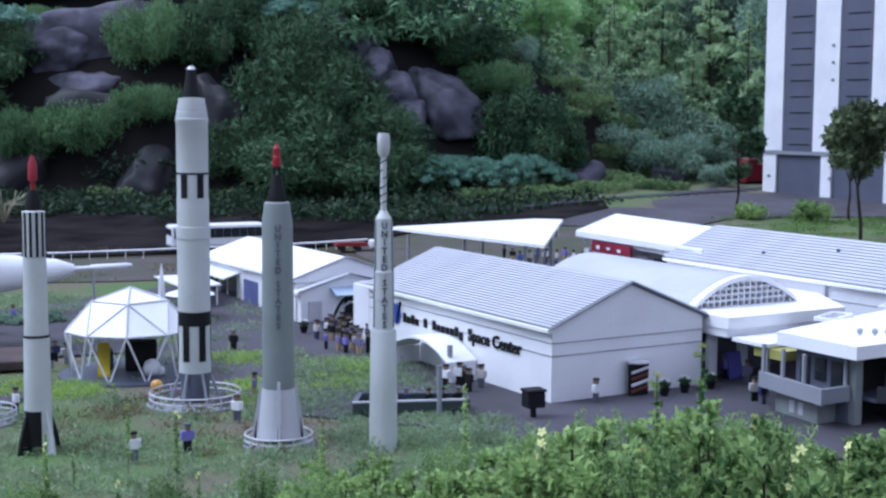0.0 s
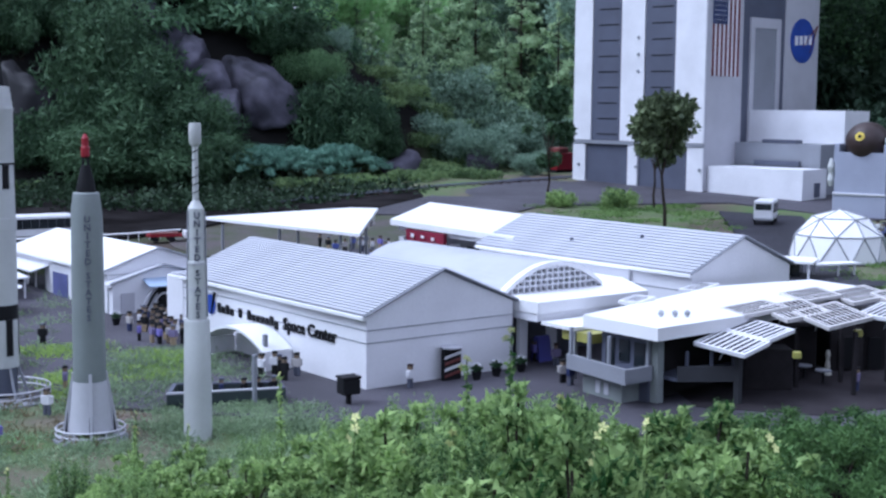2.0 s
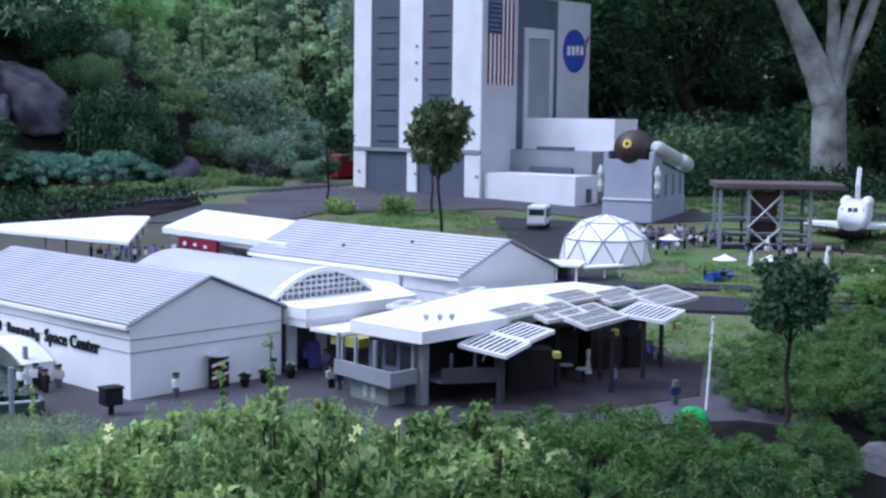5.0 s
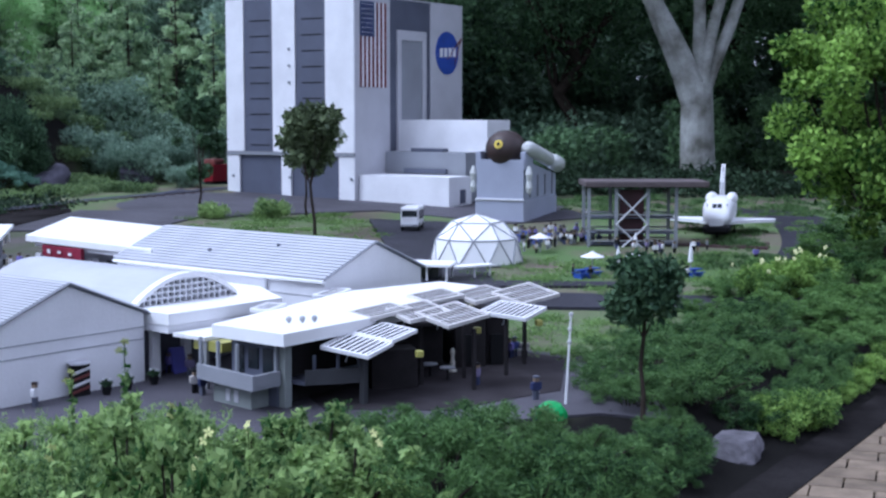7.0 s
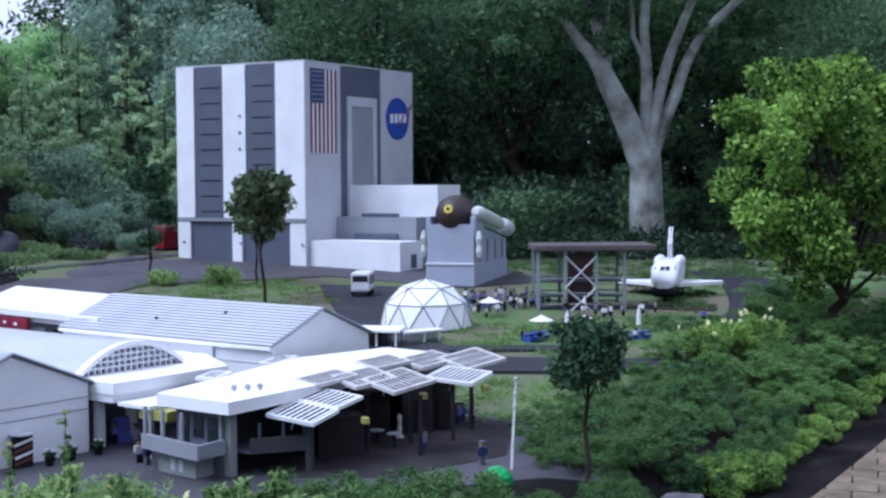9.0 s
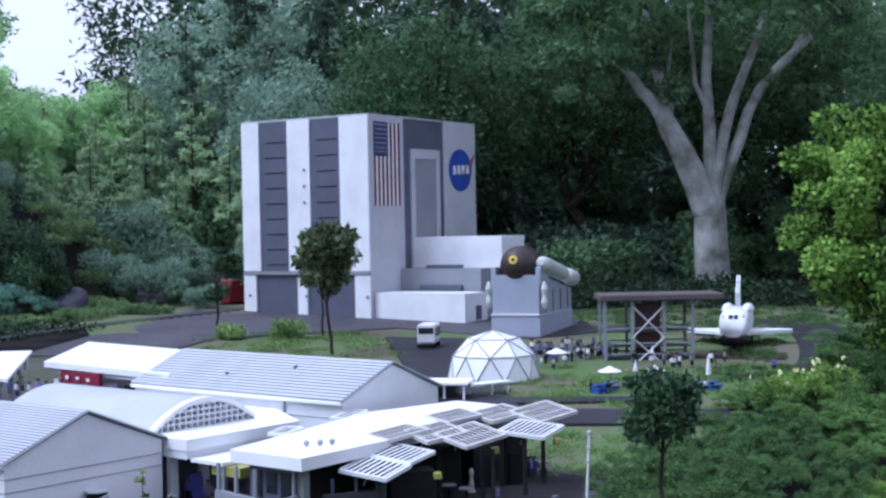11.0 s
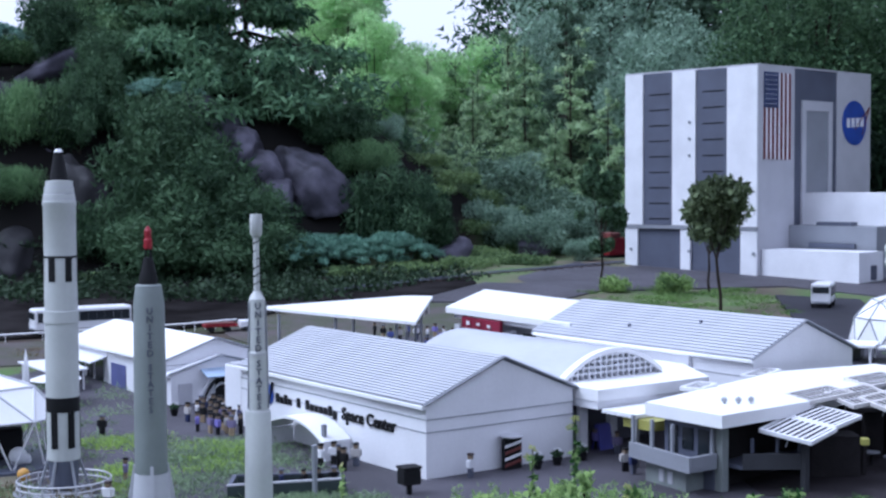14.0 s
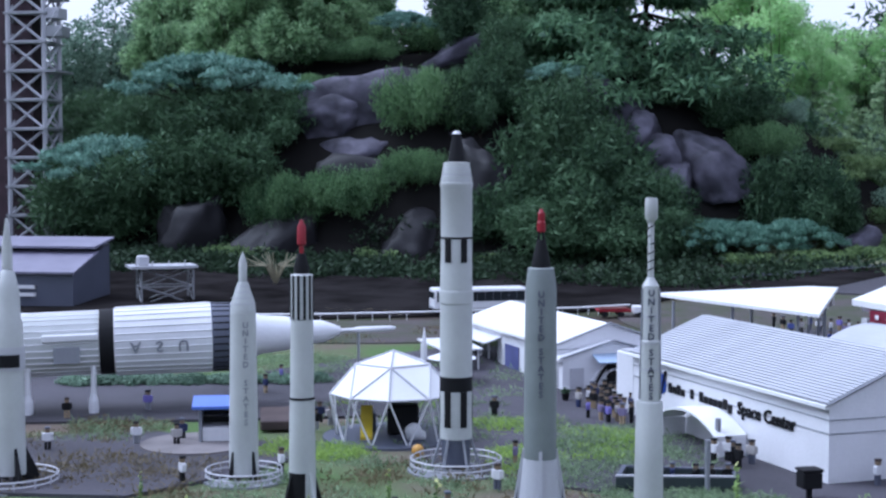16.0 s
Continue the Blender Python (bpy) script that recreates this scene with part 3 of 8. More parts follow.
for k, (a, b) in enumerate(((1.05, -0.86), (1.1, -0.9), (1.15, -0.93))):
    bm = fresh()
    x, y = ctr(a, b)
    bmesh.ops.create_icosphere(bm, subdivisions=1, radius=0.016, matrix=Matrix.Translation((x, y, 0.388)))
    rod(bm, (x, y, 0.368), (x, y, 0.38), 0.006)
    part("roof_vent", bm, METAL, cafe)
# walls, ceiling and posts carry the deep shade in their colour
lower = thing("terrace_block", "brown terrace pavilion under slatted shades, darkened for shade", "building")
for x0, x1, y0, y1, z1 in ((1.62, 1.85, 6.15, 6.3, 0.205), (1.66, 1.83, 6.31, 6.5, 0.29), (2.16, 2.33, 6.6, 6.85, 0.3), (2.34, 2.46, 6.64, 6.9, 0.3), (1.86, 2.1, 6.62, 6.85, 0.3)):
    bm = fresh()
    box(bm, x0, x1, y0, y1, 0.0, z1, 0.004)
    part("wall", bm, SHADE, lower, "brown wall coloured dark for deep shade")
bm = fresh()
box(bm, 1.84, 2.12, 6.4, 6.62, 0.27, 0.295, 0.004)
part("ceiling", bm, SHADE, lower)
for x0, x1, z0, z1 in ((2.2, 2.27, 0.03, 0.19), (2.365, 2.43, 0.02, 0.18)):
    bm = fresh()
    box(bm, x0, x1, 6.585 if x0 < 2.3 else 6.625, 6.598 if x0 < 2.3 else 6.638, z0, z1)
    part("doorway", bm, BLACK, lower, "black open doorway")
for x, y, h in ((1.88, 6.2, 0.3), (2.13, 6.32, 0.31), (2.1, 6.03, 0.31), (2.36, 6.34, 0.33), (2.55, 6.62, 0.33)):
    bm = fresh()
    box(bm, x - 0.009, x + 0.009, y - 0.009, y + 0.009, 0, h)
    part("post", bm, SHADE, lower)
for x, y, z in ((1.8, 5.92, 0.222), (2.14, 6.12, 0.29), (2.52, 6.3, 0.285)):
    bm = fresh()
    box(bm, x - 0.018, x + 0.018, y - 0.016, y + 0.016, z - 0.016, z + 0.016, 0.004)
    part("lamp_box", bm, OLIVE, lower, "small olive yellow box under the shades")
bm = fresh()
lathe(bm, [(0.03, 0.0), (0.03, 0.012), (0.014, 0.02), (0.02, 0.06), (0.011, 0.1), (0.019, 0.135), (0.01, 0.165)], 10)
lone("statue", bm, mat("cream_stone", (0.55, 0.53, 0.47), 0.6, var=0.12), "pale slender ornament on the shaded terrace", "statue", pose(2.12, 6.5, 0.016) @ Matrix.Scale(0.75, 4))
for x, y in ((1.98, 6.42), (2.04, 6.3)):
    tb = thing("terrace_table", "small dark table on the shaded terrace", "table", pose(x, y, 0.016), "terrace tables")
    part("top", lathe(fresh(), [(0.04, 0.058), (0.04, 0.064)], 14), MIDGREY, tb)
    part("leg", lathe(fresh(), [(0.022, 0.0), (0.006, 0.006), (0.006, 0.057)], 8), BLACK, tb)


def louvre(a, b, z, l, w, yaw, sa, sb, n=9, duty=0.4, cross=0):
    """A slatted white shade panel in a frame, rising by sa and sb along the centre's axes."""
    x, y = ctr(a, b)
    ax = Vector((math.cos(radians(yaw)), math.sin(radians(yaw)), 0))
    ax.z = sa * ax.x + sb * ax.y
    up = Vector((-sa, -sb, 1)).normalized()
    ax.normalize()
    ay = up.cross(ax)
    m_ = pose(x, y, z, 0, 0, TURN) @ Matrix((ax, ay, up)).transposed().to_4x4()
    t = thing("shade_panel", "white slatted shade panel over the terrace", "shade panel", m_, "slatted shade panels")
    e = 0.013
    for x0, x1, y0, y1 in ((-l / 2, l / 2, -w / 2, -w / 2 + e), (-l / 2, l / 2, w / 2 - e, w / 2), (-l / 2, -l / 2 + e, -w / 2 + e + 0.001, w / 2 - e - 0.001), (l / 2 - e, l / 2, -w / 2 + e + 0.001, w / 2 - e - 0.001)):
        bm = fresh()
        box(bm, x0, x1, y0, y1, -0.017, 0.0022, 0.001)
        part("frame", bm, SHADEPANEL if cross else WHITE, t)
    bm = fresh()
    run, across = (w, l) if cross else (l, w)
    step = (across - 2 * e) / n
    box(bm, -step * duty / 2, step * duty / 2, -run / 2 + e + 0.001, run / 2 - e - 0.001, 0.0, 0.0006)
    first = part("slat", bm, SHADEPANEL if cross else WHITE, t)
    for k in range(n):
        s_ = first if k == 0 else new("slat", first.data)
        s_.parent = t
        q = -across / 2 + e + step * (k + 0.5)
        s_.matrix_basis = pose(q, 0, 0) if cross else pose(0, q, 0, 0, 0, 90)
    # added near-black sheet, in place of the shade seen between slats
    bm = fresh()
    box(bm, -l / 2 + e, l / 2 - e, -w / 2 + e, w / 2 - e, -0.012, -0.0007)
    part("backing", bm, SHADE, t, "dark sheet standing in for shade below the slats")
    for k in range(cross):
        bm = fresh()
        q = -w / 2 + w * (k + 1) / (cross + 1)
        box(bm, -l / 2 + e, l / 2 - e, q - 0.003, q + 0.003, 0.0007, 0.0013)
        part("cross_bar", bm, LTGREY, t)
    for sx in (-1, 1):
        bm = fresh()
        rod(bm, (sx * l * 0.3, 0, -0.017), (sx * l * 0.3, 0.02, -0.07), 0.004)
        part("bracket", bm, METAL, t)
    return t


louvre(1.17, -1.18, 0.288, 0.22, 0.26, 8.4, 0.127, 0.12, n=8)
louvre(1.385, -1.15, 0.322, 0.22, 0.25, 6, 0.1, 0.11, n=8)
louvre(1.56, -0.98, 0.385, 0.246, 0.226, -18.8, 0.12, -0.029, 9, 0.3, 2)
louvre(1.66, -1.137, 0.388, 0.24, 0.234, -18, 0.151, 0.086, 9, 0.3, 2)
louvre(1.719, -1.307, 0.38, 0.268, 0.25, -11.5, 0.152, 0.128, 9, 0.3, 2)
louvre(2.36, -1.0, 0.388, 0.253, 0.234, -16, 0.136, 0.053, 9, 0.3, 2)
louvre(2.49, -1.2, 0.393, 0.278, 0.247, -13.5, 0.15, 0.122, 9, 0.3, 2)
louvre(2.22, -1.31, 0.345, 0.25, 0.27, 8.7, 0.1, 0.082, n=9)
louvre(2.15, -0.86, 0.388, 0.24, 0.2, -14, 0.1, 0.06, 9, 0.3, 2)
louvre(1.34, -0.43, 0.378, 0.15, 0.12, 10, 0.1, 0.0, n=6)
louvre(1.98, -0.27, 0.372, 0.22, 0.12, 10, 0.08, 0.0, n=6)

# ---- canopy and shop behind ----
can = thing("picnic_canopy", "wide white canopy roof on thin posts", "canopy")
part("roof", prism(fresh(), [ctr(*p) for p in ((1.36, 2.02), (2.44, 3.34), (2.3, 3.5), (0.95, 3.3), (1.0, 3.05))], [0.48, 0.51, 0.51, 0.515, 0.51], [0.5, 0.53, 0.53, 0.535, 0.53]), ROOFW, can)
for a, b in ((1.36, 2.24), (1.66, 2.56), (2.0, 2.94), (2.3, 3.3), (1.0, 3.15), (1.7, 3.3), (1.18, 2.7)):
    part("post", slab_of([(a, b), (a + 0.014, b), (a + 0.014, b + 0.014), (a, b + 0.014)], 0.0, 0.487), MIDGREY, can)
for k in range(9):
    a, b = 1.4 + 0.115 * k, 2.19 + 0.13 * k
    part("pennant", prism(fresh(), [ctr(*p) for p in ((a, b), (a + 0.03, b + 0.04), (a + 0.035, b + 0.035), (a + 0.005, b - 0.005))], 0.42, 0.482), DKGREY if k % 2 else WHITE, can)
SIGNRED = mat("crimson_sign", (0.2, 0.01, 0.035), 0.5, var=0.1)
shop = thing("gift_shop", "white shop with shallow white roof and red sign", "building")
part("roof", prism(fresh(), [ctr(*p) for p in ((2.08, 1.36), (3.0, 2.1), (3.28, 2.42), (3.04, 3.47), (2.16, 2.79))], [0.455, 0.455, 0.455, 0.505, 0.46], [0.495, 0.495, 0.495, 0.545, 0.5]), ROOFW, shop)
part("wall", slab_of([(2.45, 1.75), (3.2, 2.42), (2.97, 3.3), (2.35, 2.85)], 0.0, 0.455), LTGREY, shop)
part("fascia", slab_of([(2.1, 1.45), (2.14, 1.47), (2.24, 2.74), (2.2, 2.74)], 0.425, 0.454), WHITE, shop)
for a, b in ((2.2, 2.68), (2.14, 1.55), (2.2, 2.1)):
    part("post", slab_of([(a, b), (a + 0.05, b), (a + 0.05, b + 0.06), (a, b + 0.06)], 0, 0.378), WHITE, shop)
part("sign", slab_of([(2.105, 2.1), (2.13, 2.1), (2.17, 2.58), (2.145, 2.58)], 0.372, 0.448), SIGNRED, shop, "red sign board with pale marks")
for k in range(3):
    part("sign_mark", slab_of([(2.098 + 0.011 * k, 2.2 + 0.13 * k), (2.103 + 0.011 * k, 2.2 + 0.13 * k), (2.107 + 0.011 * k, 2.24 + 0.13 * k), (2.103 + 0.011 * k, 2.24 + 0.13 * k)], 0.397 + 0.006 * (k % 2), 0.416 + 0.004 * k), WHITE, shop)
for k in range(4):
    part("window", slab_of([(2.43 - 0.01 * k, 1.85 + 0.22 * k), (2.436 - 0.01 * k, 1.85 + 0.22 * k), (2.42 - 0.01 * k, 2.0 + 0.22 * k), (2.414 - 0.01 * k, 2.0 + 0.22 * k)], 0.12, 0.34), GLASS, shop)

# porch of the entrance hall
porch = gable_hall("entrance_porch", -0.035, 2.65, 0.68, 0.055, 0.214, 0.3, "low white porch with dark verge and striped entrance", roof=WHITE, bands=())
for k in range(4):
    bm = fresh()
    arch(bm, 0.17 - 0.033 * k, 0.2 - 0.036 * k, -0.012 - 0.003 * (4 - k), 0.0, 0.012, 10)
    st = part("arch_stripe", bm, BLACK if k % 2 else WHITE, porch)
    st.matrix_basis = pose(0.34, -0.0, 0.0)
bm = fresh()
box(bm, 0.3, 0.42, -0.008, -0.001, 0, 0.17)
part("doorway", bm, BLACK, porch, "dark open doorway")
bm = fresh()
box(bm, 0.05, 0.14, -0.008, -0.001, 0.0, 0.15)
part("door", bm, LTGREY, porch, "pale grey closed door")
bm = fresh()
prism(bm, [(0.2, -0.1), (0.46, -0.1), (0.46, 0.0), (0.2, 0.0)], [0.185, 0.185, 0.225, 0.225], [0.193, 0.193, 0.233, 0.233])
part("awning", bm, mat("pale_blue_sheet", (0.42, 0.52, 0.68), 0.4, var=0.08), porch, "pale blue-grey awning")
# side of the entrance hall
DOORB = mat("dull_blue_paint", (0.1, 0.11, 0.26), 0.5, var=0.12)
for b0, b1, m_ in ((0.98, 1.12, GLASS), (1.17, 1.27, GLASS), (1.32, 1.5, GLASS), (0.6, 0.84, DOORB)):
    bm = fresh()
    box(bm, -0.006, -0.001, b0, b1, 0.005, 0.2)
    part("door" if m_ is DOORB else "window", bm, m_, hall_c, "dull blue door" if m_ is DOORB else "dark shop window")
bm = fresh()
prism(bm, [(-0.12, 0.92), (0.0, 0.92), (0.0, 1.56), (-0.12, 1.56)], [0.19, 0.225, 0.225, 0.19], [0.198, 0.233, 0.233, 0.198])
part("awning", bm, WHITE, hall_c, "white awning over the side windows")
bm = fresh()
prism(bm, [(-0.46, 0.75), (-0.2, 0.75), (-0.16, 1.3), (-0.46, 1.35)], [0.17, 0.175, 0.185, 0.18], [0.18, 0.185, 0.195, 0.19])
part("side_canopy", bm, WHITE, hall_c, "flat white canopy on thin posts")
for x_, y_ in ((-0.44, 0.78), (-0.22, 0.78), (-0.2, 1.28), (-0.44, 1.31)):
    bm = fresh()
    rod(bm, (x_, y_, 0), (x_, y_, 0.172), 0.006, 6)
    part("post", bm, WHITE, hall_c)
bm = fresh()
box(bm, 0.004, 0.5, 1.815, 2.02, 0, 0.34, 0.004)
part("annex", bm, WHITE, hall_a, "low flat-roofed white annex")
shelf_ = fresh()
box(shelf_, 0.02, 0.48, 1.83, 2.0, 0.341, 0.352, 0.003)
part("roof_edge", shelf_, LTGREY, hall_a)

# ---- assembly building ----
vab = thing("assembly_building", "tall white and grey striped hall with flag and badge", "building", pose(3.43, 15.68, 0.27, 0, 0, 133))
LW, RW, H = 1.965, 2.42, 2.488


def vbox(name, x0, x1, y0, y1, z0, z1, m_, label="", bev=0.0):
    bm = fresh()
    box(bm, x0, x1, y0, y1, z0, z1, bev)
    return part(name, bm, m_, vab, label)


vbox("wall", 0.012, LW, -RW, -0.012, 0, H - 0.02, DKGREY)
vbox("roof", 0.0, LW + 0.01, -RW - 0.01, 0.0, H - 0.018, H, LTGREY)
# left face: white panels proud of grey strips
for f0, f1 in ((0.0, 0.215), (0.448, 0.625), (0.858, 1.0)):
    vbox("panel", f0 * LW, f1 * LW, -0.01, 0.022, 0.61, H - 0.022, WHITE, "white upper wall panel")
for f0, f1 in ((0.0, 0.115), (0.485, 0.56), (0.9, 1.0)):
    vbox("panel", f0 * LW, f1 * LW, -0.01, 0.02, 0.0, 0.56, WHITE, "white lower wall panel")
vbox("ledge", 0, LW, -0.008, 0.03, 0.565, 0.606, MIDGREY)
for f0, f1 in ((0.215, 0.448), (0.625, 0.858)):
    vbox("strip", f0 * LW + 0.004, f1 * LW - 0.004, -0.01, 0.004, 0.61, H - 0.022, DKGREY, "dark grey recessed strip")
    for k in range(9):
        z = 2.2 - 0.19 * k
        vbox("louvre", (f0 + 0.03) * LW, (f1 - 0.05) * LW, 0.004, 0.009, z, z + 0.013, BLACK)
for f in (0.49, 0.02, 0.95):
    for z in (1.85, 1.65, 1.45, 0.3):
        bm = fresh()
        rod(bm, (f * LW, 0.02, z), (f * LW, 0.035, z), 0.02, 8)
        part("lamp", bm, MIDGREY, vab) if f == 0.49 or z < 0.5 else bm.free()
# right face
FX = -0.004
vbox("panel", FX, 0.011, -0.3 * RW, 0.0, 0, H - 0.022, LTGREY, "light grey wall panel")
vbox("panel", FX, 0.011, -RW, -0.68 * RW, 0, H - 0.022, LTGREY, "light grey wall panel")
vbox("door_frame", -0.012, 0.011, -0.4 * RW, -0.365 * RW, 0.6, 2.1, LTGREY)
vbox("door_frame", -0.012, 0.011, -0.635 * RW, -0.6 * RW, 0.6, 2.1, LTGREY)
vbox("door_frame", -0.012, 0.011, -0.6 * RW + 0.001, -0.4 * RW - 0.001, 1.98, 2.1, LTGREY)
vbox("high_door", 0.0, 0.011, -0.599 * RW, -0.401 * RW, 0.6, 1.978, MIDGREY, "tall grey bay door")
flag = vbox("flag", -0.012, FX - 0.001, -0.262 * RW, -0.035 * RW, 1.39, H - 0.09, WHITE, "painted striped flag")
for k in range(7):
    y1 = -0.035 * RW - (0.227 * RW) * (2 * k) / 13
    vbox("stripe", -0.015, -0.0125, y1 - 0.227 * RW / 13, y1, 1.39, H - 0.09, FLAGRED)
vbox("canton", -0.018, -0.0155, -0.035 * RW - 0.227 * RW * 7 / 13, -0.033 * RW, H - 0.5, H - 0.088, FLAGBLUE)
bm = fresh()
for r_ in range(7):
    for c_ in range(5):
        box(bm, -0.0195, -0.0184, -0.035 * RW - 0.05 - 0.05 * c_, -0.035 * RW - 0.036 - 0.05 * c_, H - 0.46 + 0.055 * r_, H - 0.446 + 0.055 * r_)
part("stars", bm, WHITE, vab)["kind"] = "stuff"
bm = fresh()
bmesh.ops.create_cone(bm, cap_ends=True, segments=40, radius1=0.275, radius2=0.275, depth=0.01, matrix=pose(-0.01, -0.84 * RW, 1.86, 0, 90, 0))
part("badge", bm, BLUE, vab, "round blue badge")
for k in range(4):  # four pale bars across the badge
    z = 1.80 + 0.006 * k
    vbox("badge_mark", -0.019, -0.0155, -0.84 * RW + 0.115 - 0.105 * k, -0.84 * RW + 0.185 - 0.105 * k, z, z + 0.115, WHITE)
bm = fresh()
rod(bm, (-0.022, -0.84 * RW - 0.33, 2.06), (-0.022, -0.84 * RW + 0.02, 1.77), 0.009, 5, 0.003)
rod(bm, (-0.022, -0.84 * RW - 0.33, 2.06), (-0.022, -0.84 * RW - 0.16, 1.72), 0.009, 5, 0.003)
part("badge_mark", bm, FLAGRED, vab, "red forked stroke")
vbox("annex", -1.28, -0.012, -1.45, -0.9, 0.62, 1.0, WHITE, "white upper annex")
vbox("annex", -1.15, -0.012, -1.4, -0.62, 0, 0.617, MIDGREY, "grey middle annex")
vbox("annex", -1.27, -0.012, -0.56, -0.06, 0, 0.35, WHITE, "white lower annex")
vbox("vent", -0.8, -0.35, -0.8, -0.66, 0.62, 0.66, DKGREY)
vbox("vent", -0.9, -0.3, -0.61, -0.58, 0.36, 0.42, DKGREY)
vbox("gate", -1.276, -1.271, -0.42, -0.3, 0.04, 0.2, DKGREY, "grey gate on the annex end")

# ---- plants ----
def leaf_mesh(name, blobs, n, size, seed, long=1.8, droop=0.0, shell=0.55, material=None, fold=False):
    """Many small leaves, folded ones for plants nearby, spread through the outer part of soft lumps (x, y, z, rx, ry, rz)."""
    rng = np.random.default_rng(seed)
    bl = np.array(blobs, float)
    vol = bl[:, 3] * bl[:, 4] + bl[:, 4] * bl[:, 5] + bl[:, 3] * bl[:, 5]
    which = rng.choice(len(bl), n, p=vol / vol.sum())
    d = rng.normal(size=(n, 3))
    d /= np.linalg.norm(d, axis=1)[:, None]
    rad = shell + (1 - shell) * rng.random(n) ** 0.6
    rad *= 1 + 0.12 * rng.normal(size=n)
    c = bl[which, :3] + d * bl[which, 3:] * rad[:, None]
    axis = d * 0.7 + rng.normal(size=(n, 3)) * 0.7
    axis[:, 2] -= droop
    axis /= np.linalg.norm(axis, axis=1)[:, None]
    side = np.cross(axis, d + rng.normal(size=(n, 3)) * 0.6)
    side /= np.linalg.norm(side, axis=1)[:, None] + 1e-9
    up = np.cross(side, axis)
    s = size * (0.6 + 0.8 * rng.random(n))[:, None]
    w = s / long * 0.5
    v = np.stack([c - axis * s * 0.5, c + side * w + up * w * 0.35, c + axis * s * 0.5, c - side * w + up * w * 0.35], 1).reshape(-1, 3)
    k = np.arange(n)[:, None] * 4
    f = np.concatenate([k + [0, 1, 2], k + [0, 2, 3]], 1).reshape(-1, 3)
    if not fold:
        v = np.stack([c - axis * s * 0.5 + side * w, c + axis * s * 0.5 + up * w * 0.3, c - axis * s * 0.5 - side * w], 1).reshape(-1, 3)
        f = np.arange(n * 3).reshape(-1, 3)
    me = bpy.data.meshes.new(name)
    me.vertices.add(len(v)), me.loops.add(f.size), me.polygons.add(len(f))
    me.vertices.foreach_set("co", v.ravel()), me.loops.foreach_set("vertex_index", f.ravel())
    me.polygons.foreach_set("loop_start", np.arange(len(f)) * 3)
    me.update(), me.validate()
    if material:
        me.materials.append(material)
    return me


def lumps(n, r, h, z0, seed, lump=0.35, flat=0.8, taper=0.0):
    """Lumps that together fill a crown of radius r and height h over z0."""
    rng = random.Random(seed)
    out = []
    while len(out) < n:
        x, y, z = rng.uniform(-1, 1), rng.uniform(-1, 1), rng.uniform(0, 1)
        w = 1 - taper * z
        if x * x + y * y > w * w or (x * x + y * y) / max(w * w, 1e-3) + (2 * z - 1) ** 2 * (1 - taper) > 1.1:
            continue
        k = r * lump * rng.uniform(0.6, 1.3) * (1 - 0.6 * taper * z)
        out.append((x * (r - k * 0.6), y * (r - k * 0.6), z0 + k * 0.4 + z * (h - k), k, k, k * flat))
    return out


def wood_path(bm, pts, r0, r1, seg=8):
    """A tapering limb through the given points."""
    n = len(pts) - 1
    for i in range(n):
        a, b = r0 + (r1 - r0) * i / n, r0 + (r1 - r0) * (i + 1) / n
        rod(bm, pts[i], pts[i + 1], a, seg, b)
        if i < n - 1:
            bmesh.ops.create_icosphere(bm, subdivisions=1, radius=b * 1.02, matrix=Matrix.Translation(pts[i + 1]))


def broad_tree(name, h, r, stem, mate, n, size, seed, label, bark=BARK, lump=0.33, count=26, tr=0.05, cat="tree", fold=False):
    t = thing(name, label, cat)
    rng = random.Random(seed)
    bm = fresh()
    pts = [(rng.uniform(-1, 1) * 0.06 * h * (i / 5), rng.uniform(-1, 1) * 0.06 * h * (i / 5), stem * 1.5 * i / 5) for i in range(6)]
    wood_path(bm, pts, tr, tr * 0.55)
    part("trunk", bm, bark, t)
    bl = lumps(count, r, h - stem, stem, seed, lump)
    bm = fresh()
    for b in bl[::3]:
        a = Vector(pts[3 + rng.randrange(3)])
        mid = (a + Vector(b[:3])) / 2 + Vector((0, 0, -0.05 * h))
        wood_path(bm, [a, mid, b[:3]], tr * 0.4, tr * 0.12, 5)
    part("branchwork", bm, bark, t)["kind"] = "stuff"
    cr = new("crown", leaf_mesh("crown", bl, n, size, seed, material=mate, fold=fold))
    cr.parent = t
    return t


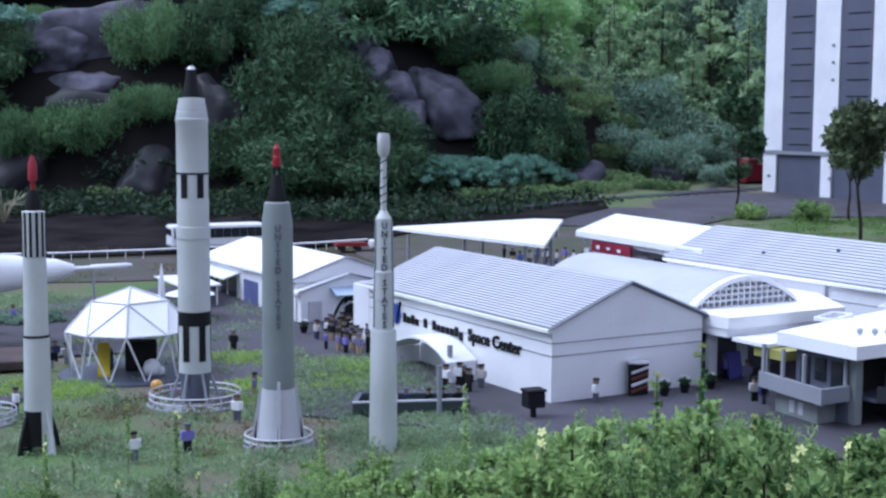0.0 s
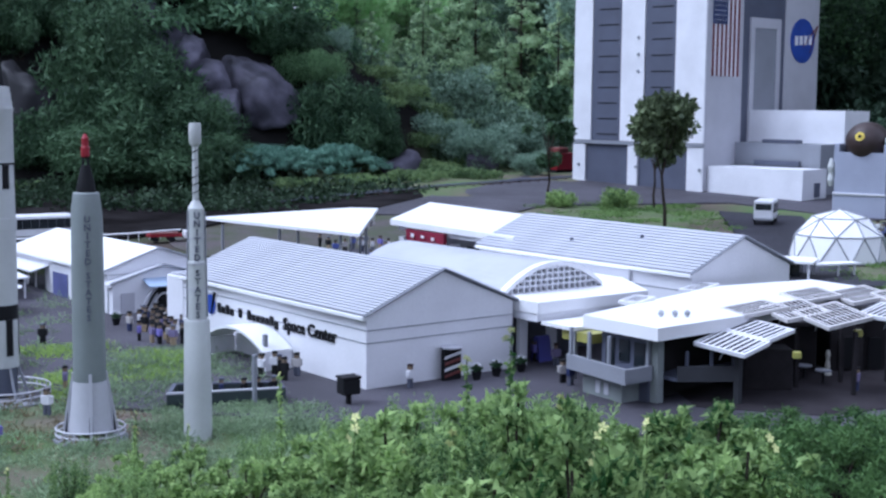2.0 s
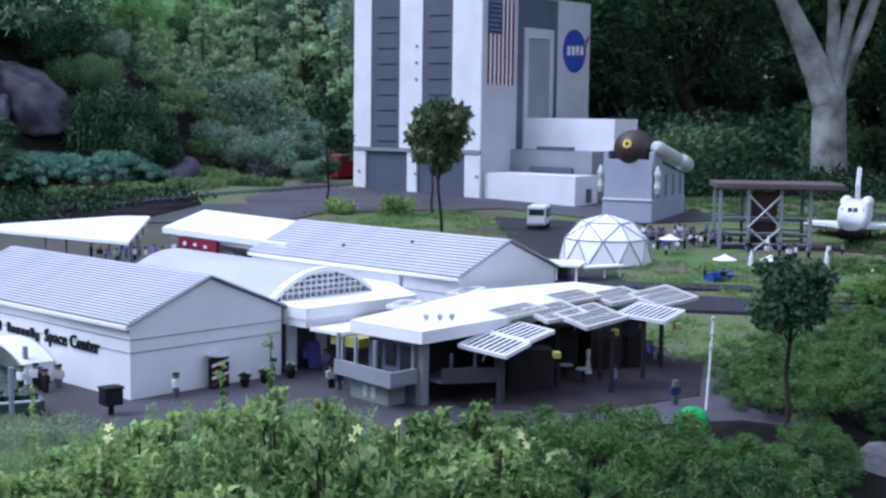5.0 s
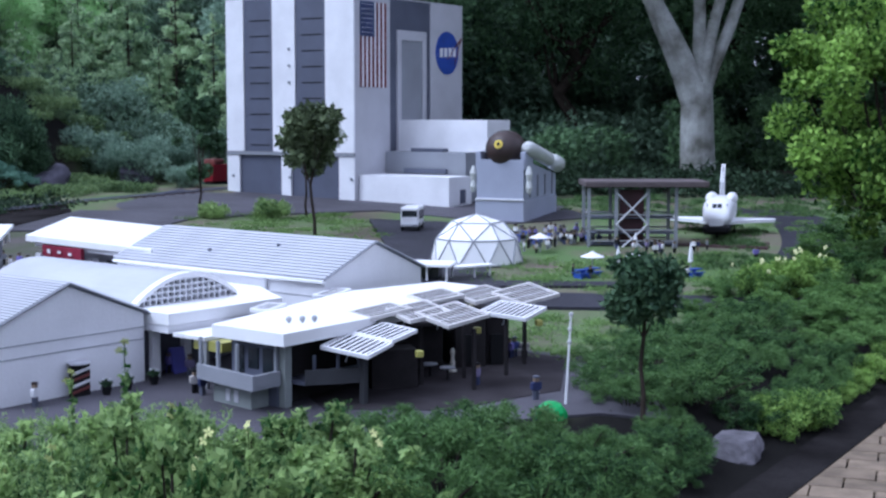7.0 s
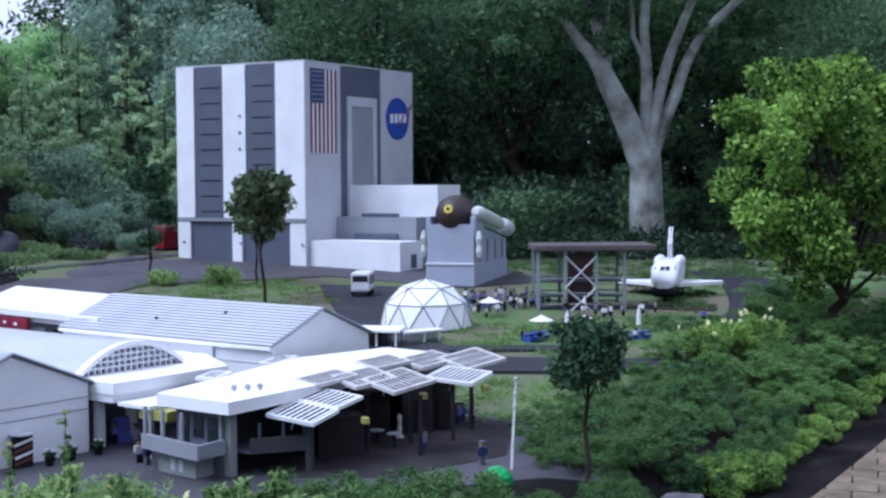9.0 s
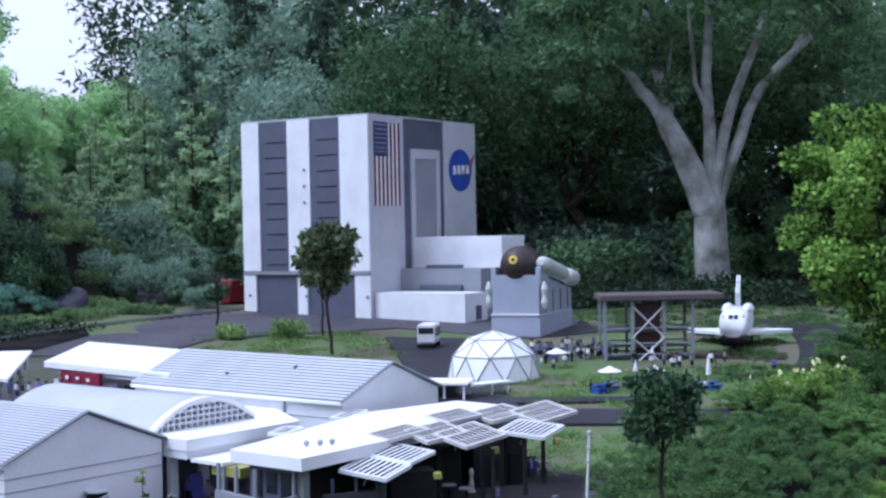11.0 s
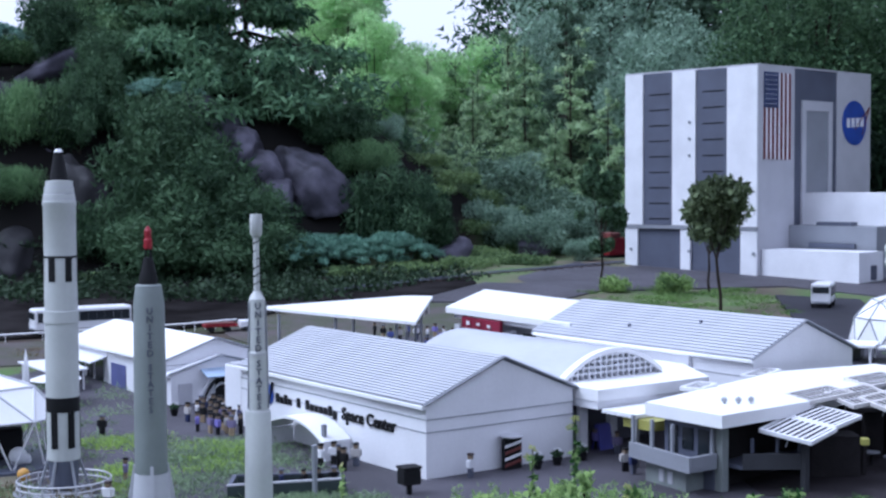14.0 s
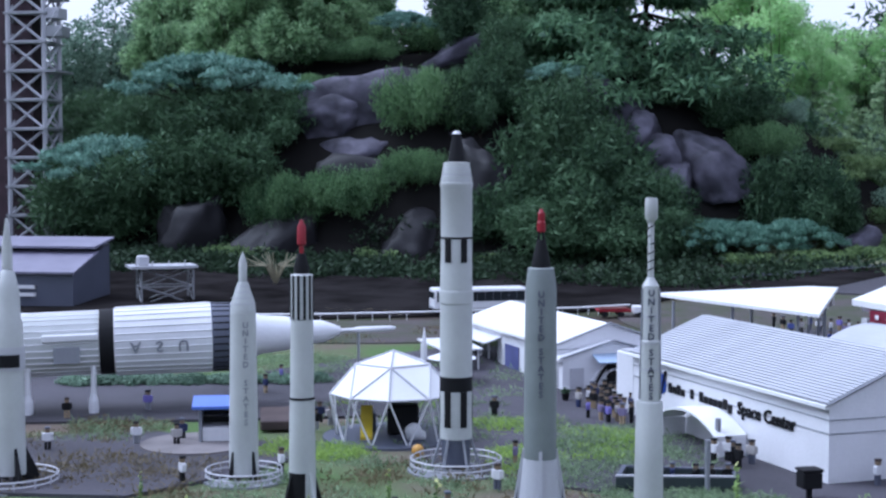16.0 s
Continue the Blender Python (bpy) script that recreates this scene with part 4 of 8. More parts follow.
def conifer(name, h, r, mate, n, size, seed, label, bark=BARK, tiers=13, droop=0.5, skirt=0.06, flat=0.75):
    t = thing(name, label, "tree")
    bm = fresh()
    rod(bm, (0, 0, 0), (0, 0, h * 0.97), h * 0.011, 8, h * 0.002)
    part("trunk", bm, bark, t)
    rng = random.Random(seed)
    bl = []
    bm = fresh()
    for i in range(tiers):
        f = i / tiers
        z = h * (skirt + (1 - skirt) * f)
        reach = r * (1 - f) ** 0.85 + 0.03 * r
        for k in range(max(4, int(9 * (1 - f)))):
            a = rng.uniform(0, 6.28)
            rr = reach * rng.uniform(0.4, 1.15)
            tip = (math.cos(a) * rr, math.sin(a) * rr, z - droop * 0.25 * rr + rng.uniform(-0.055, 0.055) * h)
            rod(bm, (0, 0, z + 0.05 * rr), tip, 0.012 * r, 4, 0.003 * r)
            for q in (0.45, 0.72, 0.95):
                s = reach * 0.22 * rng.uniform(0.8, 1.2) + 0.03 * r
                bl.append((tip[0] * q, tip[1] * q, z + (tip[2] - z) * q, s, s, s * flat))
    part("branchwork", bm, bark, t)["kind"] = "stuff"
    cr = new("crown", leaf_mesh("crown", bl, n, size, seed, 2.6, droop, 0.3, mate))
    cr.parent = t
    return t


def shrub(name, bl, mate, n, size, seed, label, long=1.8, droop=0.0, shell=0.5, stems=10, cat="shrub", fold=False):
    t = thing(name, label, cat)
    bm = fresh()
    rng = random.Random(seed)
    for b in rng.sample(bl, min(stems, len(bl))):
        wood_path(bm, [(b[0] * 0.15, b[1] * 0.15, -0.05), (b[0] * 0.6, b[1] * 0.6, b[2] * 0.6), b[:3]], 0.02 * max(b[3:]) + 0.004, 0.004, 4)
    part("stem", bm, BARK, t)["kind"] = "stuff"
    fo = new("foliage", leaf_mesh("foliage", bl, n, size, seed, long, droop, shell, mate, fold))
    fo.parent = t
    return t


def put(src, x, y, s=1.0, rz=0.0, sz=None, dz=0.0):
    """Copy a plant onto the land at another size and turn."""
    o = copy_thing(src, at(x, y, rz, dz))
    o.scale = (s, s, s if sz is None else sz)
    return o


def stash(src, x, y, s=1.0, rz=0.0, sz=None, dz=0.0):
    """Set the first of a kind itself at its place."""
    src.matrix_world = at(x, y, rz, dz)
    src.scale = (s, s, s if sz is None else sz)
    return src


def grow(src, spots):
    for k, sp in enumerate(spots):
        stash(src, *sp) if k == len(spots) - 1 else None
    for sp in spots[:-1]:
        put(src, *sp)


# -- the wood behind
fir = conifer("fir_tree", 7.5, 1.9, LEAF_FIR, 16500, 0.178, 3, "tall dark green fir behind the models")
fir["group"] = "firs in the wood"
grow(fir, [(-7.2, 31.0, 0.85, 10), (3.4, 30.0, 0.95, 80), (3.3, 27.5, 0.92, 140), (4.6, 25.5, 1.0, 200), (6.8, 24.5, 1.1, 30), (9.2, 26.0, 1.15, 100),
           (11.5, 24.0, 1.1, 160), (13.8, 23.0, 1.1, 220), (16.4, 22.0, 1.05, 290), (7.6, 28.5, 1.3, 5), (12.6, 28.0, 1.3, 65), (18.0, 25.5, 1.2, 125),
           (1.9, 24.5, 0.62, 20), (-14.5, 27.0, 0.95, 45), (-17.5, 24.0, 1.0, 0), (20.0, 19.0, 1.0, 70), (-0.3, 33.0, 0.57, 30), (0.8, 33.5, 0.64, 200), (-1.3, 34.0, 0.5, 110), (3.4, 31.5, 1.0, 15)])
young = conifer("young_fir", 2.6, 0.75, LEAF_DELL, 6500, 0.1, 4, "young yellow-green fir in the dell, paled for haze", tiers=11)
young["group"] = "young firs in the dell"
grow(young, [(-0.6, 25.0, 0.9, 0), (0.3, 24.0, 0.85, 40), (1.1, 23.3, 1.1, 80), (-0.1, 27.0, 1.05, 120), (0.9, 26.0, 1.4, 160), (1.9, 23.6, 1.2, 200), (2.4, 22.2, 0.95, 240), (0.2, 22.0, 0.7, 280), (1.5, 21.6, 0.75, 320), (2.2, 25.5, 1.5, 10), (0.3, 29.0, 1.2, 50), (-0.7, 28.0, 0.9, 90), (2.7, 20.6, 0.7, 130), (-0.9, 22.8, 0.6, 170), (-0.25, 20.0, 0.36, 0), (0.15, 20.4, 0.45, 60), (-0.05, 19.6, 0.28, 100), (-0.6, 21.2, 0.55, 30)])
oak = broad_tree("oak_tree", 6.5, 2.3, 1.6, LEAF_WOOD, 19000, 0.105, 5, "broad woodland tree with dull dark green leaves", tr=0.16, count=44)
oak["group"] = "broad trees in the wood"
grow(oak, [(5.6, 21.8, 0.75, 220), (8.2, 21.5, 0.8, 310), (10.6, 21.0, 0.85, 20), (13.0, 19.8, 0.85, 110), (15.2, 18.4, 0.85, 200), (11.5, 16.8, 0.62, 280), (17.0, 15.0, 0.85, 15)])
# far trees paled: haze is mixed into the leaf colour
grey = broad_tree("grey_green_tree", 6.5, 2.3, 1.6, LEAF_HAZE, 18000, 0.142, 6, "broad woodland tree, grey-green from haze in its colour", tr=0.16, count=44)
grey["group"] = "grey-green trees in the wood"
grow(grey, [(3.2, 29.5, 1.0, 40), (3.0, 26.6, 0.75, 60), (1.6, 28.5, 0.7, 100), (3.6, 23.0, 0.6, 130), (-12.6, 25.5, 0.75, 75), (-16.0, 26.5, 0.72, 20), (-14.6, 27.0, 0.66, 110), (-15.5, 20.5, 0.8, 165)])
ash = broad_tree("ash_tree", 6.0, 1.8, 1.4, LEAF_LIGHT, 15000, 0.135, 8, "airy light green tree, leaves brightened for backlight", tr=0.1, count=44)
grow(ash, [(-1.75, 26.6, 0.4, 120), (-2.25, 25.6, 0.5, 60), (-1.45, 22.9, 0.42, 150), (-0.85, 23.4, 0.34, 20), (-1.1, 26.6, 0.45, 10), (-0.6, 27.4, 0.5, 80), (-2.5, 27.6, 0.6, 200), (0.6, 28.0, 0.62, 40), (2.1, 27.2, 0.55, 10), (-3.05, 29.0, 1.08, 0, 0.87)])
for x0, x1, tiers_, n, size, seed in ((-34, 2, (1, 2.4, 3.5), 46000, 0.19, 11), (2, 8, (1, 3.2, 5.4, 7.4), 26000, 0.22, 13), (8, 40, (1, 3.2, 5.4, 7.4), 64000, 0.34, 12)):
    wall = leaf_mesh("far_woods", [(x, 36 + 2 * math.sin(x), z, 2.2, 1.2, 1.6) for x in range(x0, x1, 2) for z in (tiers_[:2] if -13 < x < -5 else tiers_)], n, size, seed, 2.2, material=LEAF_DARK)
    tagged(new("far_woods", wall), "dense dark wood in the distance", "woods", kind="stuff")
side = leaf_mesh("far_woods", [(sgn * (24 + 1.5 * math.sin(y)), y, z, 1.4, 2.2, 1.6) for sgn in (-1, 1) for y in range(-12, 36, 2) for z in (1, 3.2, 5.4)] + [(x, -13, z, 2.2, 1.3, 1.6) for x in range(-24, 26, 2) for z in (1, 3.2)], 40000, 0.48, 12, material=LEAF_DARK)
tagged(new("far_woods", side), "dense dark wood closing the garden round", "woods", kind="stuff")
brush = leaf_mesh("undergrowth", [(x + 0.4 * math.sin(3 * x), y + 0.5 * math.cos(5 * x), slope(y) + hill(x, y) + 0.25, 0.8, 0.7, 0.5 + 0.2 * math.sin(7 * x + y)) for x in range(-1, 20) for y in (20.2, 21.6, 23.2)], 42000, 0.1, 13, material=LEAF_FIR)
tagged(new("undergrowth", brush), "mixed green undergrowth below the wood", "undergrowth", kind="stuff")
brush = leaf_mesh("undergrowth", [(x + 0.3 * math.sin(5 * x), 19.3 + 0.7 * math.cos(3 * x) + 0.05 * x, 0.42 + z, 0.5, 0.4, 0.3) for x in (7.4, 7.9, 8.4, 9.3, 9.9, 10.4, 11.2, 11.7, 12.6, 13.4) for z in ((0.15, 0.45) if x < 9 else (0.2, 0.7 + 0.3 * math.sin(4 * x), 1.2 + 0.5 * math.cos(6 * x)))], 11000, 0.1, 14, material=LEAF_WOOD)
tagged(new("undergrowth", brush), "lush mid-green shrubs under the plane tree", "undergrowth", kind="stuff")

brush = leaf_mesh("undergrowth", [(x + 0.35 * math.sin(4 * y + x), y, land(x, y) + 0.06, 0.42, 0.3, 0.12 + 0.1 * abs(math.sin(2.3 * x + 1.7 * y))) for x in np.arange(5.9, 13.0, 0.55) for y in (15.6, 16.3, 17.0, 17.7, 18.4) if (y > 15.9 or x > 7.5) and x < 9.6], 16000, 0.075, 15, material=LEAF_IVY)
tagged(new("undergrowth", brush), "low dark green ground cover under the plane tree", "undergrowth", kind="stuff")

# -- the rocky hill
def boulder(x, y, z, rx, ry, rz, seed, turn=0.0, m_=ROCK, lean=0.0, label="large weathered grey boulder on the planted hill"):
    bm = fresh()
    bmesh.ops.create_icosphere(bm, subdivisions=4, radius=1.0)
    rng = random.Random(seed)
    cuts = [(Vector((rng.gauss(0, 1), rng.gauss(0, 1), rng.gauss(0, 0.8))).normalized(), rng.uniform(0.62, 0.86)) for _ in range(13)]
    for v in bm.verts:
        for n_, o in cuts:
            over = v.co.dot(n_) - o
            if over > 0:
                v.co -= n_ * over * 0.92
    for v in bm.verts:
        p = v.co * 1.15
        d = 1 + 0.2 * noise.noise(p * 1.3 + Vector((seed * 7.1, 0, 0))) + 0.12 * noise.noise(p * 3.1 + Vector((0, seed * 3.3, 0)))
        c = noise.cell(p * 2.2 + Vector((seed, seed, 0)))
        v.co = Vector((p.x * rx, p.y * ry, p.z * rz)) * (d + 0.03 * c + 0.035 * noise.noise(p * 7.0 + Vector((seed, 0, 0))))
    for f in bm.faces:
        f.smooth = True
    return lone("boulder", bm, m_, label, "rock", pose(x, y, z, 8 * math.sin(seed), 10 * math.cos(seed) + lean, turn), "boulders of the hill")


for args in ((-5.85, 17.45, 2.12, 1.35, 0.6, 0.5, 1, 5), (-4.95, 17.6, 2.25, 0.5, 0.4, 0.36, 20, 10), (-5.55, 18.25, 2.85, 0.75, 0.35, 0.26, 21, 0, ROCK, -22), (-6.75, 17.2, 2.02, 0.62, 0.45, 0.34, 15, 25), (-6.5, 16.95, 1.5, 0.68, 0.45, 0.3, 2, -10), (-5.1, 17.25, 1.55, 0.6, 0.4, 0.42, 16, 0),
             (-3.38, 17.65, 2.36, 0.26, 0.25, 0.24, 14, 30), (-3.06, 17.55, 2.1, 0.27, 0.27, 0.27, 9, -30), (-2.8, 17.4, 1.83, 0.26, 0.3, 0.27, 11, 0), (-2.58, 17.3, 1.5, 0.28, 0.3, 0.3, 17, 40), (-2.36, 17.2, 1.17, 0.32, 0.3, 0.3, 10, 10),
             (-1.95, 17.65, 1.38, 0.58, 0.45, 0.38, 19, -15, ROCK, 30), (-0.1, 17.6, 0.46, 0.24, 0.25, 0.22, 4, 0), (1.0, 18.4, 0.55, 0.25, 0.2, 0.16, 12, 0)):
    boulder(*args)
# lower boulders in the darker rock, as shaded by overhanging shrubs
for args in ((-8.3, 16.0, 0.5, 0.55, 0.45, 0.6, 5, 0), (-7.0, 15.85, 0.42, 0.6, 0.4, 0.5, 6, 30), (-5.3, 16.0, 0.4, 0.55, 0.4, 0.42, 7, 60), (-4.5, 16.4, 0.9, 0.5, 0.4, 0.8, 8, 0), (-6.0, 16.5, 1.0, 0.9, 0.4, 0.5, 18, 10)):
    boulder(*args, SHADEROCK, 0.0, "dark wet boulder at the foot of the hill")

pine = shrub("mountain_pine", lumps(34, 1.0, 1.15, 0.0, 21, 0.32, 0.75), LEAF_DARK, 11000, 0.092, 21, "dense dark green mountain pine on the hill", 3.5)
pine["group"] = "shrubs on the hill"
grow(pine, [(-3.45, 16.3, 1.0, 0, 1.3), (-3.6, 16.8, 0.85, 100, 1.1), (-2.75, 16.15, 0.95, 60, 0.95), (-4.05, 16.0, 0.6, 10, 0.75), (-3.2, 15.65, 0.9, 40, 0.75), (-2.3, 15.95, 0.62, 80, 0.6), (-2.6, 16.6, 0.6, 150, 0.8),
            (-9.9, 16.5, 1.05, 30, 1.0), (-9.0, 16.35, 1.1, 200, 1.2), (-8.1, 16.35, 1.0, 150, 0.95), (-8.5, 16.9, 1.0, 250, 1.0), (-7.55, 16.75, 0.7, 20, 0.8), (-10.4, 17.2, 1.1, 0), (-9.5, 17.4, 0.9, 70), (-11.0, 18.4, 1.1, 10),
            (-0.8, 17.5, 0.7, 10, 1.1, 0.08), (-0.45, 17.9, 0.5, 130, 0.8), (-4.6, 17.9, 0.6, 90, 0.7), (-2.45, 18.2, 0.42, 30, 0.55), (-1.95, 18.25, 0.4, 110, 0.5), (-5.35, 18.1, 0.55, 70, 0.9, 0.1), (-4.6, 17.35, 0.45, 140, 0.8), (-4.75, 16.9, 0.5, 10, 0.9), (-1.6, 18.4, 0.6, 50)])
moss = shrub("creeping_juniper", lumps(30, 0.9, 0.42, 0.0, 22, 0.28, 0.7), LEAF_MID, 11000, 0.057, 22, "low mid-green spreading juniper draped over rocks", 3.0)
moss["group"] = "shrubs on the hill"
grow(moss, [(-7.05, 15.95, 0.66, 0, 1.5, 0.05), (-6.25, 16.0, 0.72, 100, 1.3, 0.02), (-5.45, 16.2, 0.5, 40, 1.0, 0.12), (-5.55, 16.95, 0.74, 10, 1.75, 0.0), (-7.4, 17.6, 0.6, 0), (-6.9, 18.1, 0.7, 15), (-6.2, 19.2, 1.0, 15, 1.1), (-5.5, 19.3, 0.9, 70, 1.2), (-4.4, 18.3, 0.6, 50), (-1.3, 18.1, 0.55, 0, 1.0, 0.2), (-2.2, 18.6, 0.6, 60)])
rngj = random.Random(23)
fingers = []
for k in range(15):
    a, reach = k * 0.42 + rngj.uniform(-0.12, 0.12), rngj.uniform(0.65, 1.25)
    for q in (0.3, 0.5, 0.68, 0.84, 1.0):
        fingers.append((0.95 * math.cos(a) * q * reach, 0.5 * math.sin(a) * q * reach, 0.5 - 0.3 * q * reach * rngj.uniform(0.7, 1.2), 0.22 - 0.1 * q, 0.13 - 0.075 * q, 0.06 - 0.025 * q))
blue = shrub("blue_juniper", fingers, LEAF_BLUE, 12000, 0.1, 23, "drooping blue-green juniper with layered sprays", 7.0, 0.25)
blue["group"] = "shrubs on the hill"
grow(blue, [(-8.6, 16.75, 1.25, 0, 1.3, 1.05), (-9.75, 16.4, 1.2, 20, 1.3, 0.85), (-3.85, 17.3, 0.5, 0, 0.55, 0.5), (-6.15, 18.0, 0.5, 40, 0.6, 0.35)])
teal = shrub("teal_juniper", fingers, leaf_mat("teal_juniper_needles", (0.03, 0.08, 0.06), (0.2, 0.35, 0.26), glow=0.25), 9000, 0.1, 28, "drooping dark teal juniper at the foot of the rocks", 7.0, 0.25)
teal["group"] = "shrubs on the hill"
grow(teal, [(-1.55, 16.85, 0.75, 0, 0.85, 0.0), (-0.85, 16.9, 0.6, 30, 0.8, 0.05), (-1.8, 16.25, 0.65, 70, 0.8, 0.08)])
thuja = shrub("thuja", lumps(46, 1.1, 3.2, 0.0, 24, 0.28, 1.0, 0.6), LEAF_CYPRESS, 21000, 0.1, 24, "dense upright thuja with soft green sprays", 2.4, cat="tree")
thuja["group"] = "trees on the hill"
grow(thuja, [(-8.9, 18.4, 0.8, 0), (-7.75, 18.2, 0.8, 90), (-9.9, 19.2, 0.85, 200), (-7.3, 18.9, 0.72, 60), (-4.9, 18.9, 0.75, 130), (-11.0, 20.5, 0.9, 15), (-7.9, 20.2, 1.0, 20), (-8.4, 20.3, 1.1, 70), (-4.3, 20.6, 1.1, 50)])
cypress = conifer("hill_cypress", 4.2, 1.75, LEAF_SPRUCE, 27000, 0.12, 27, "broad cone-shaped cypress with layered dark green sprays", tiers=15, droop=0.6, skirt=0.02, flat=0.42)
cypress["group"] = "trees on the hill"
grow(cypress, [(-9.6, 20.4, 0.95, 80, 0.9, -0.3), (-4.6, 19.5, 0.75, 200, 0.85, -0.3), (-3.0, 19.1, 1.1, 0, 1.05, -0.75), (-4.0, 18.9, 0.75, 40, 0.75, -0.4), (-5.3, 20.2, 0.8, 120, 0.9, -0.2)])
tuft = shrub("dwarf_spruce", lumps(16, 0.5, 0.7, 0.0, 25, 0.4, 0.8), LEAF_HAZE, 6500, 0.05, 25, "small rounded dusty green dwarf spruce", 3.0)
tuft["group"] = "shrubs on the hill"
grow(tuft, [(1.0, 18.4, 1.05, 0), (1.5, 18.9, 1.0, 70), (0.5, 19.2, 1.1, 140), (1.2, 20.5, 1.3, 30), (0.3, 21.2, 0.8, 60), (2.0, 20.1, 1.2, 200), (0.8, 21.8, 1.5, 20), (1.6, 17.6, 0.55, 0), (-1.1, 19.6, 0.7, 0)])
low = shrub("ground_cover", lumps(14, 0.6, 0.2, 0.0, 26, 0.3, 0.6), LEAF_COVER, 3500, 0.05, 26, "yellow-green ground cover along the track", 1.8)
low["group"] = "ground cover"
grow(low, [(-0.6, 16.5, 0.6, 0), (0.1, 16.9, 0.7, 50), (0.5, 17.5, 0.7, 0), (-1.3, 16.0, 0.6, 80), (0.9, 17.3, 0.6, 30), (0.2, 18.2, 0.8, 0), (0.9, 19.2, 0.8, 0), (1.6, 20.0, 0.9, 0), (-0.3, 17.8, 0.6, 0), (1.7, 19.3, 0.8, 40), (-0.5, 18.7, 0.8, 0), (-0.2, 19.4, 0.9, 40), (0.1, 20.1, 1.0, 90), (-0.6, 19.6, 0.9, 10), (-0.1, 20.9, 1.1, 70), (0.5, 20.0, 0.9, 130), (0.2, 19.0, 0.8, 20), (-5.6, 15.6, 0.7, 0), (-7.4, 15.5, 0.8, 40), (-4.4, 15.4, 0.6, 100)])

# leaf carpet added to darken the hill foot, shade in its colour
rngi = random.Random(77)
ivy = []
for _ in range(300):
    x, y = rngi.uniform(-11.5, 0.1), rngi.uniform(13.5, 16.0)
    if x > -1.4 and y < 14.9 + 0.95 * (x + 0.6):
        continue
    r = rngi.uniform(0.18, 0.4)
    ivy.append((x, y, land(x, y) + 0.03, r, r, rngi.uniform(0.05, 0.16)))
tagged(new("ivy_carpet", leaf_mesh("ivy_carpet", ivy, 34000, 0.06, 77, 1.7, 0.0, 0.3, LEAF_IVY)), "dark ivy carpet added for shade along the hill foot", "ground cover", kind="stuff")
yucca = thing("spiky_grass", "pale dry spiky grass clump at the foot of the hill", "grass clump", at(-5.8, 12.9))
for k in range(26):
    a, lean = k * 2.4, 0.12 + 0.3 * (k % 7) / 7
    bm = fresh()
    wood_path(bm, [(0, 0, 0), (0.1 * math.cos(a), 0.1 * math.sin(a), 0.2), (0.55 * lean * 2 * math.cos(a), 0.55 * lean * 2 * math.sin(a), 0.36 - 0.5 * lean * lean * 2)], 0.008, 0.002, 4)
    part("blade", bm, STRAW, yucca)

# -- pale tree and leafy tree
pale = thing("plane_tree", "large tree with pale peeling bark and forked trunk", "tree", at(8.95, 18.0))
bm = fresh()
wood_path(bm, [(0.03, 0, -0.1), (0.0, 0, 0.12), (-0.02, 0, 0.55), (-0.03, 0, 1.0), (-0.04, 0, 1.4)], 0.275, 0.22, 16)
part("trunk", bm, PALEBARK, pale)
for pts, r0, r1 in (([(-0.07, 0, 1.15), (-0.24, 0.02, 1.6), (-0.45, 0.0, 2.0), (-0.66, -0.03, 2.35), (-0.76, -0.03, 2.55)], 0.22, 0.125),
                    ([(-0.72, -0.03, 2.45), (-0.88, 0, 2.72), (-1.06, 0.03, 2.9), (-1.2, 0, 3.08), (-1.32, 0, 3.2), (-1.75, 0, 3.5)], 0.12, 0.03),
                    ([(-0.72, -0.03, 2.5), (-0.7, 0.05, 2.85), (-0.82, 0.08, 3.3), (-0.9, 0.05, 3.75), (-1.05, 0, 4.3)], 0.11, 0.03),
                    ([(-0.66, 0, 2.45), (-0.56, 0.08, 2.85), (-0.6, 0.1, 3.2), (-0.55, 0.1, 3.7)], 0.06, 0.02),
                    ([(-0.02, 0, 1.25), (0.0, 0.04, 1.75), (0.01, 0.05, 2.4), (-0.04, 0.05, 3.1), (0.0, 0, 3.9), (-0.03, 0, 4.7)], 0.115, 0.045),
                    ([(0.02, -0.03, 1.35), (0.08, -0.04, 1.75), (0.2, -0.03, 2.3), (0.34, 0, 2.7), (0.5, 0.03, 3.05), (0.68, 0.02, 3.45), (0.85, 0, 3.85), (1.0, 0, 4.4)], 0.1, 0.045),
                    ([(0.06, 0.02, 1.2), (0.17, 0.03, 1.48), (0.3, 0.02, 1.82), (0.46, 0, 2.2), (0.6, 0, 2.6), (0.82, 0.02, 2.95), (1.1, 0.03, 3.25), (1.38, 0, 3.5), (1.55, 0, 3.85), (1.72, 0, 4.5)], 0.105, 0.05),
                    ([(1.36, 0, 3.48), (1.62, 0.05, 3.68), (1.9, 0.05, 3.92), (2.3, 0, 4.2)], 0.055, 0.02),
                    ([(0.0, 0.05, 2.6), (-0.2, 0.08, 3.0), (-0.24, 0.08, 3.6), (-0.3, 0.1, 4.3)], 0.05, 0.02)):
    bm = fresh()
    wood_path(bm, pts, r0, r1, 12)
    part("limb", bm, PALEBARK, pale)
rngt = random.Random(32)
boughs = [(rngt.uniform(-2.6, -0.7) if k < 16 else rngt.uniform(0.9, 2.6), rngt.uniform(-0.7, 0.1), rngt.uniform(2.75, 4.4), rngt.uniform(0.2, 0.38), 0.25, rngt.uniform(0.14, 0.26)) for k in range(24)]
hang = new("hanging_foliage", leaf_mesh("hanging_foliage", boughs, 7000, 0.09, 32, 2.2, 0.5, 0.2, LEAF_WOOD))
hang.parent = pale
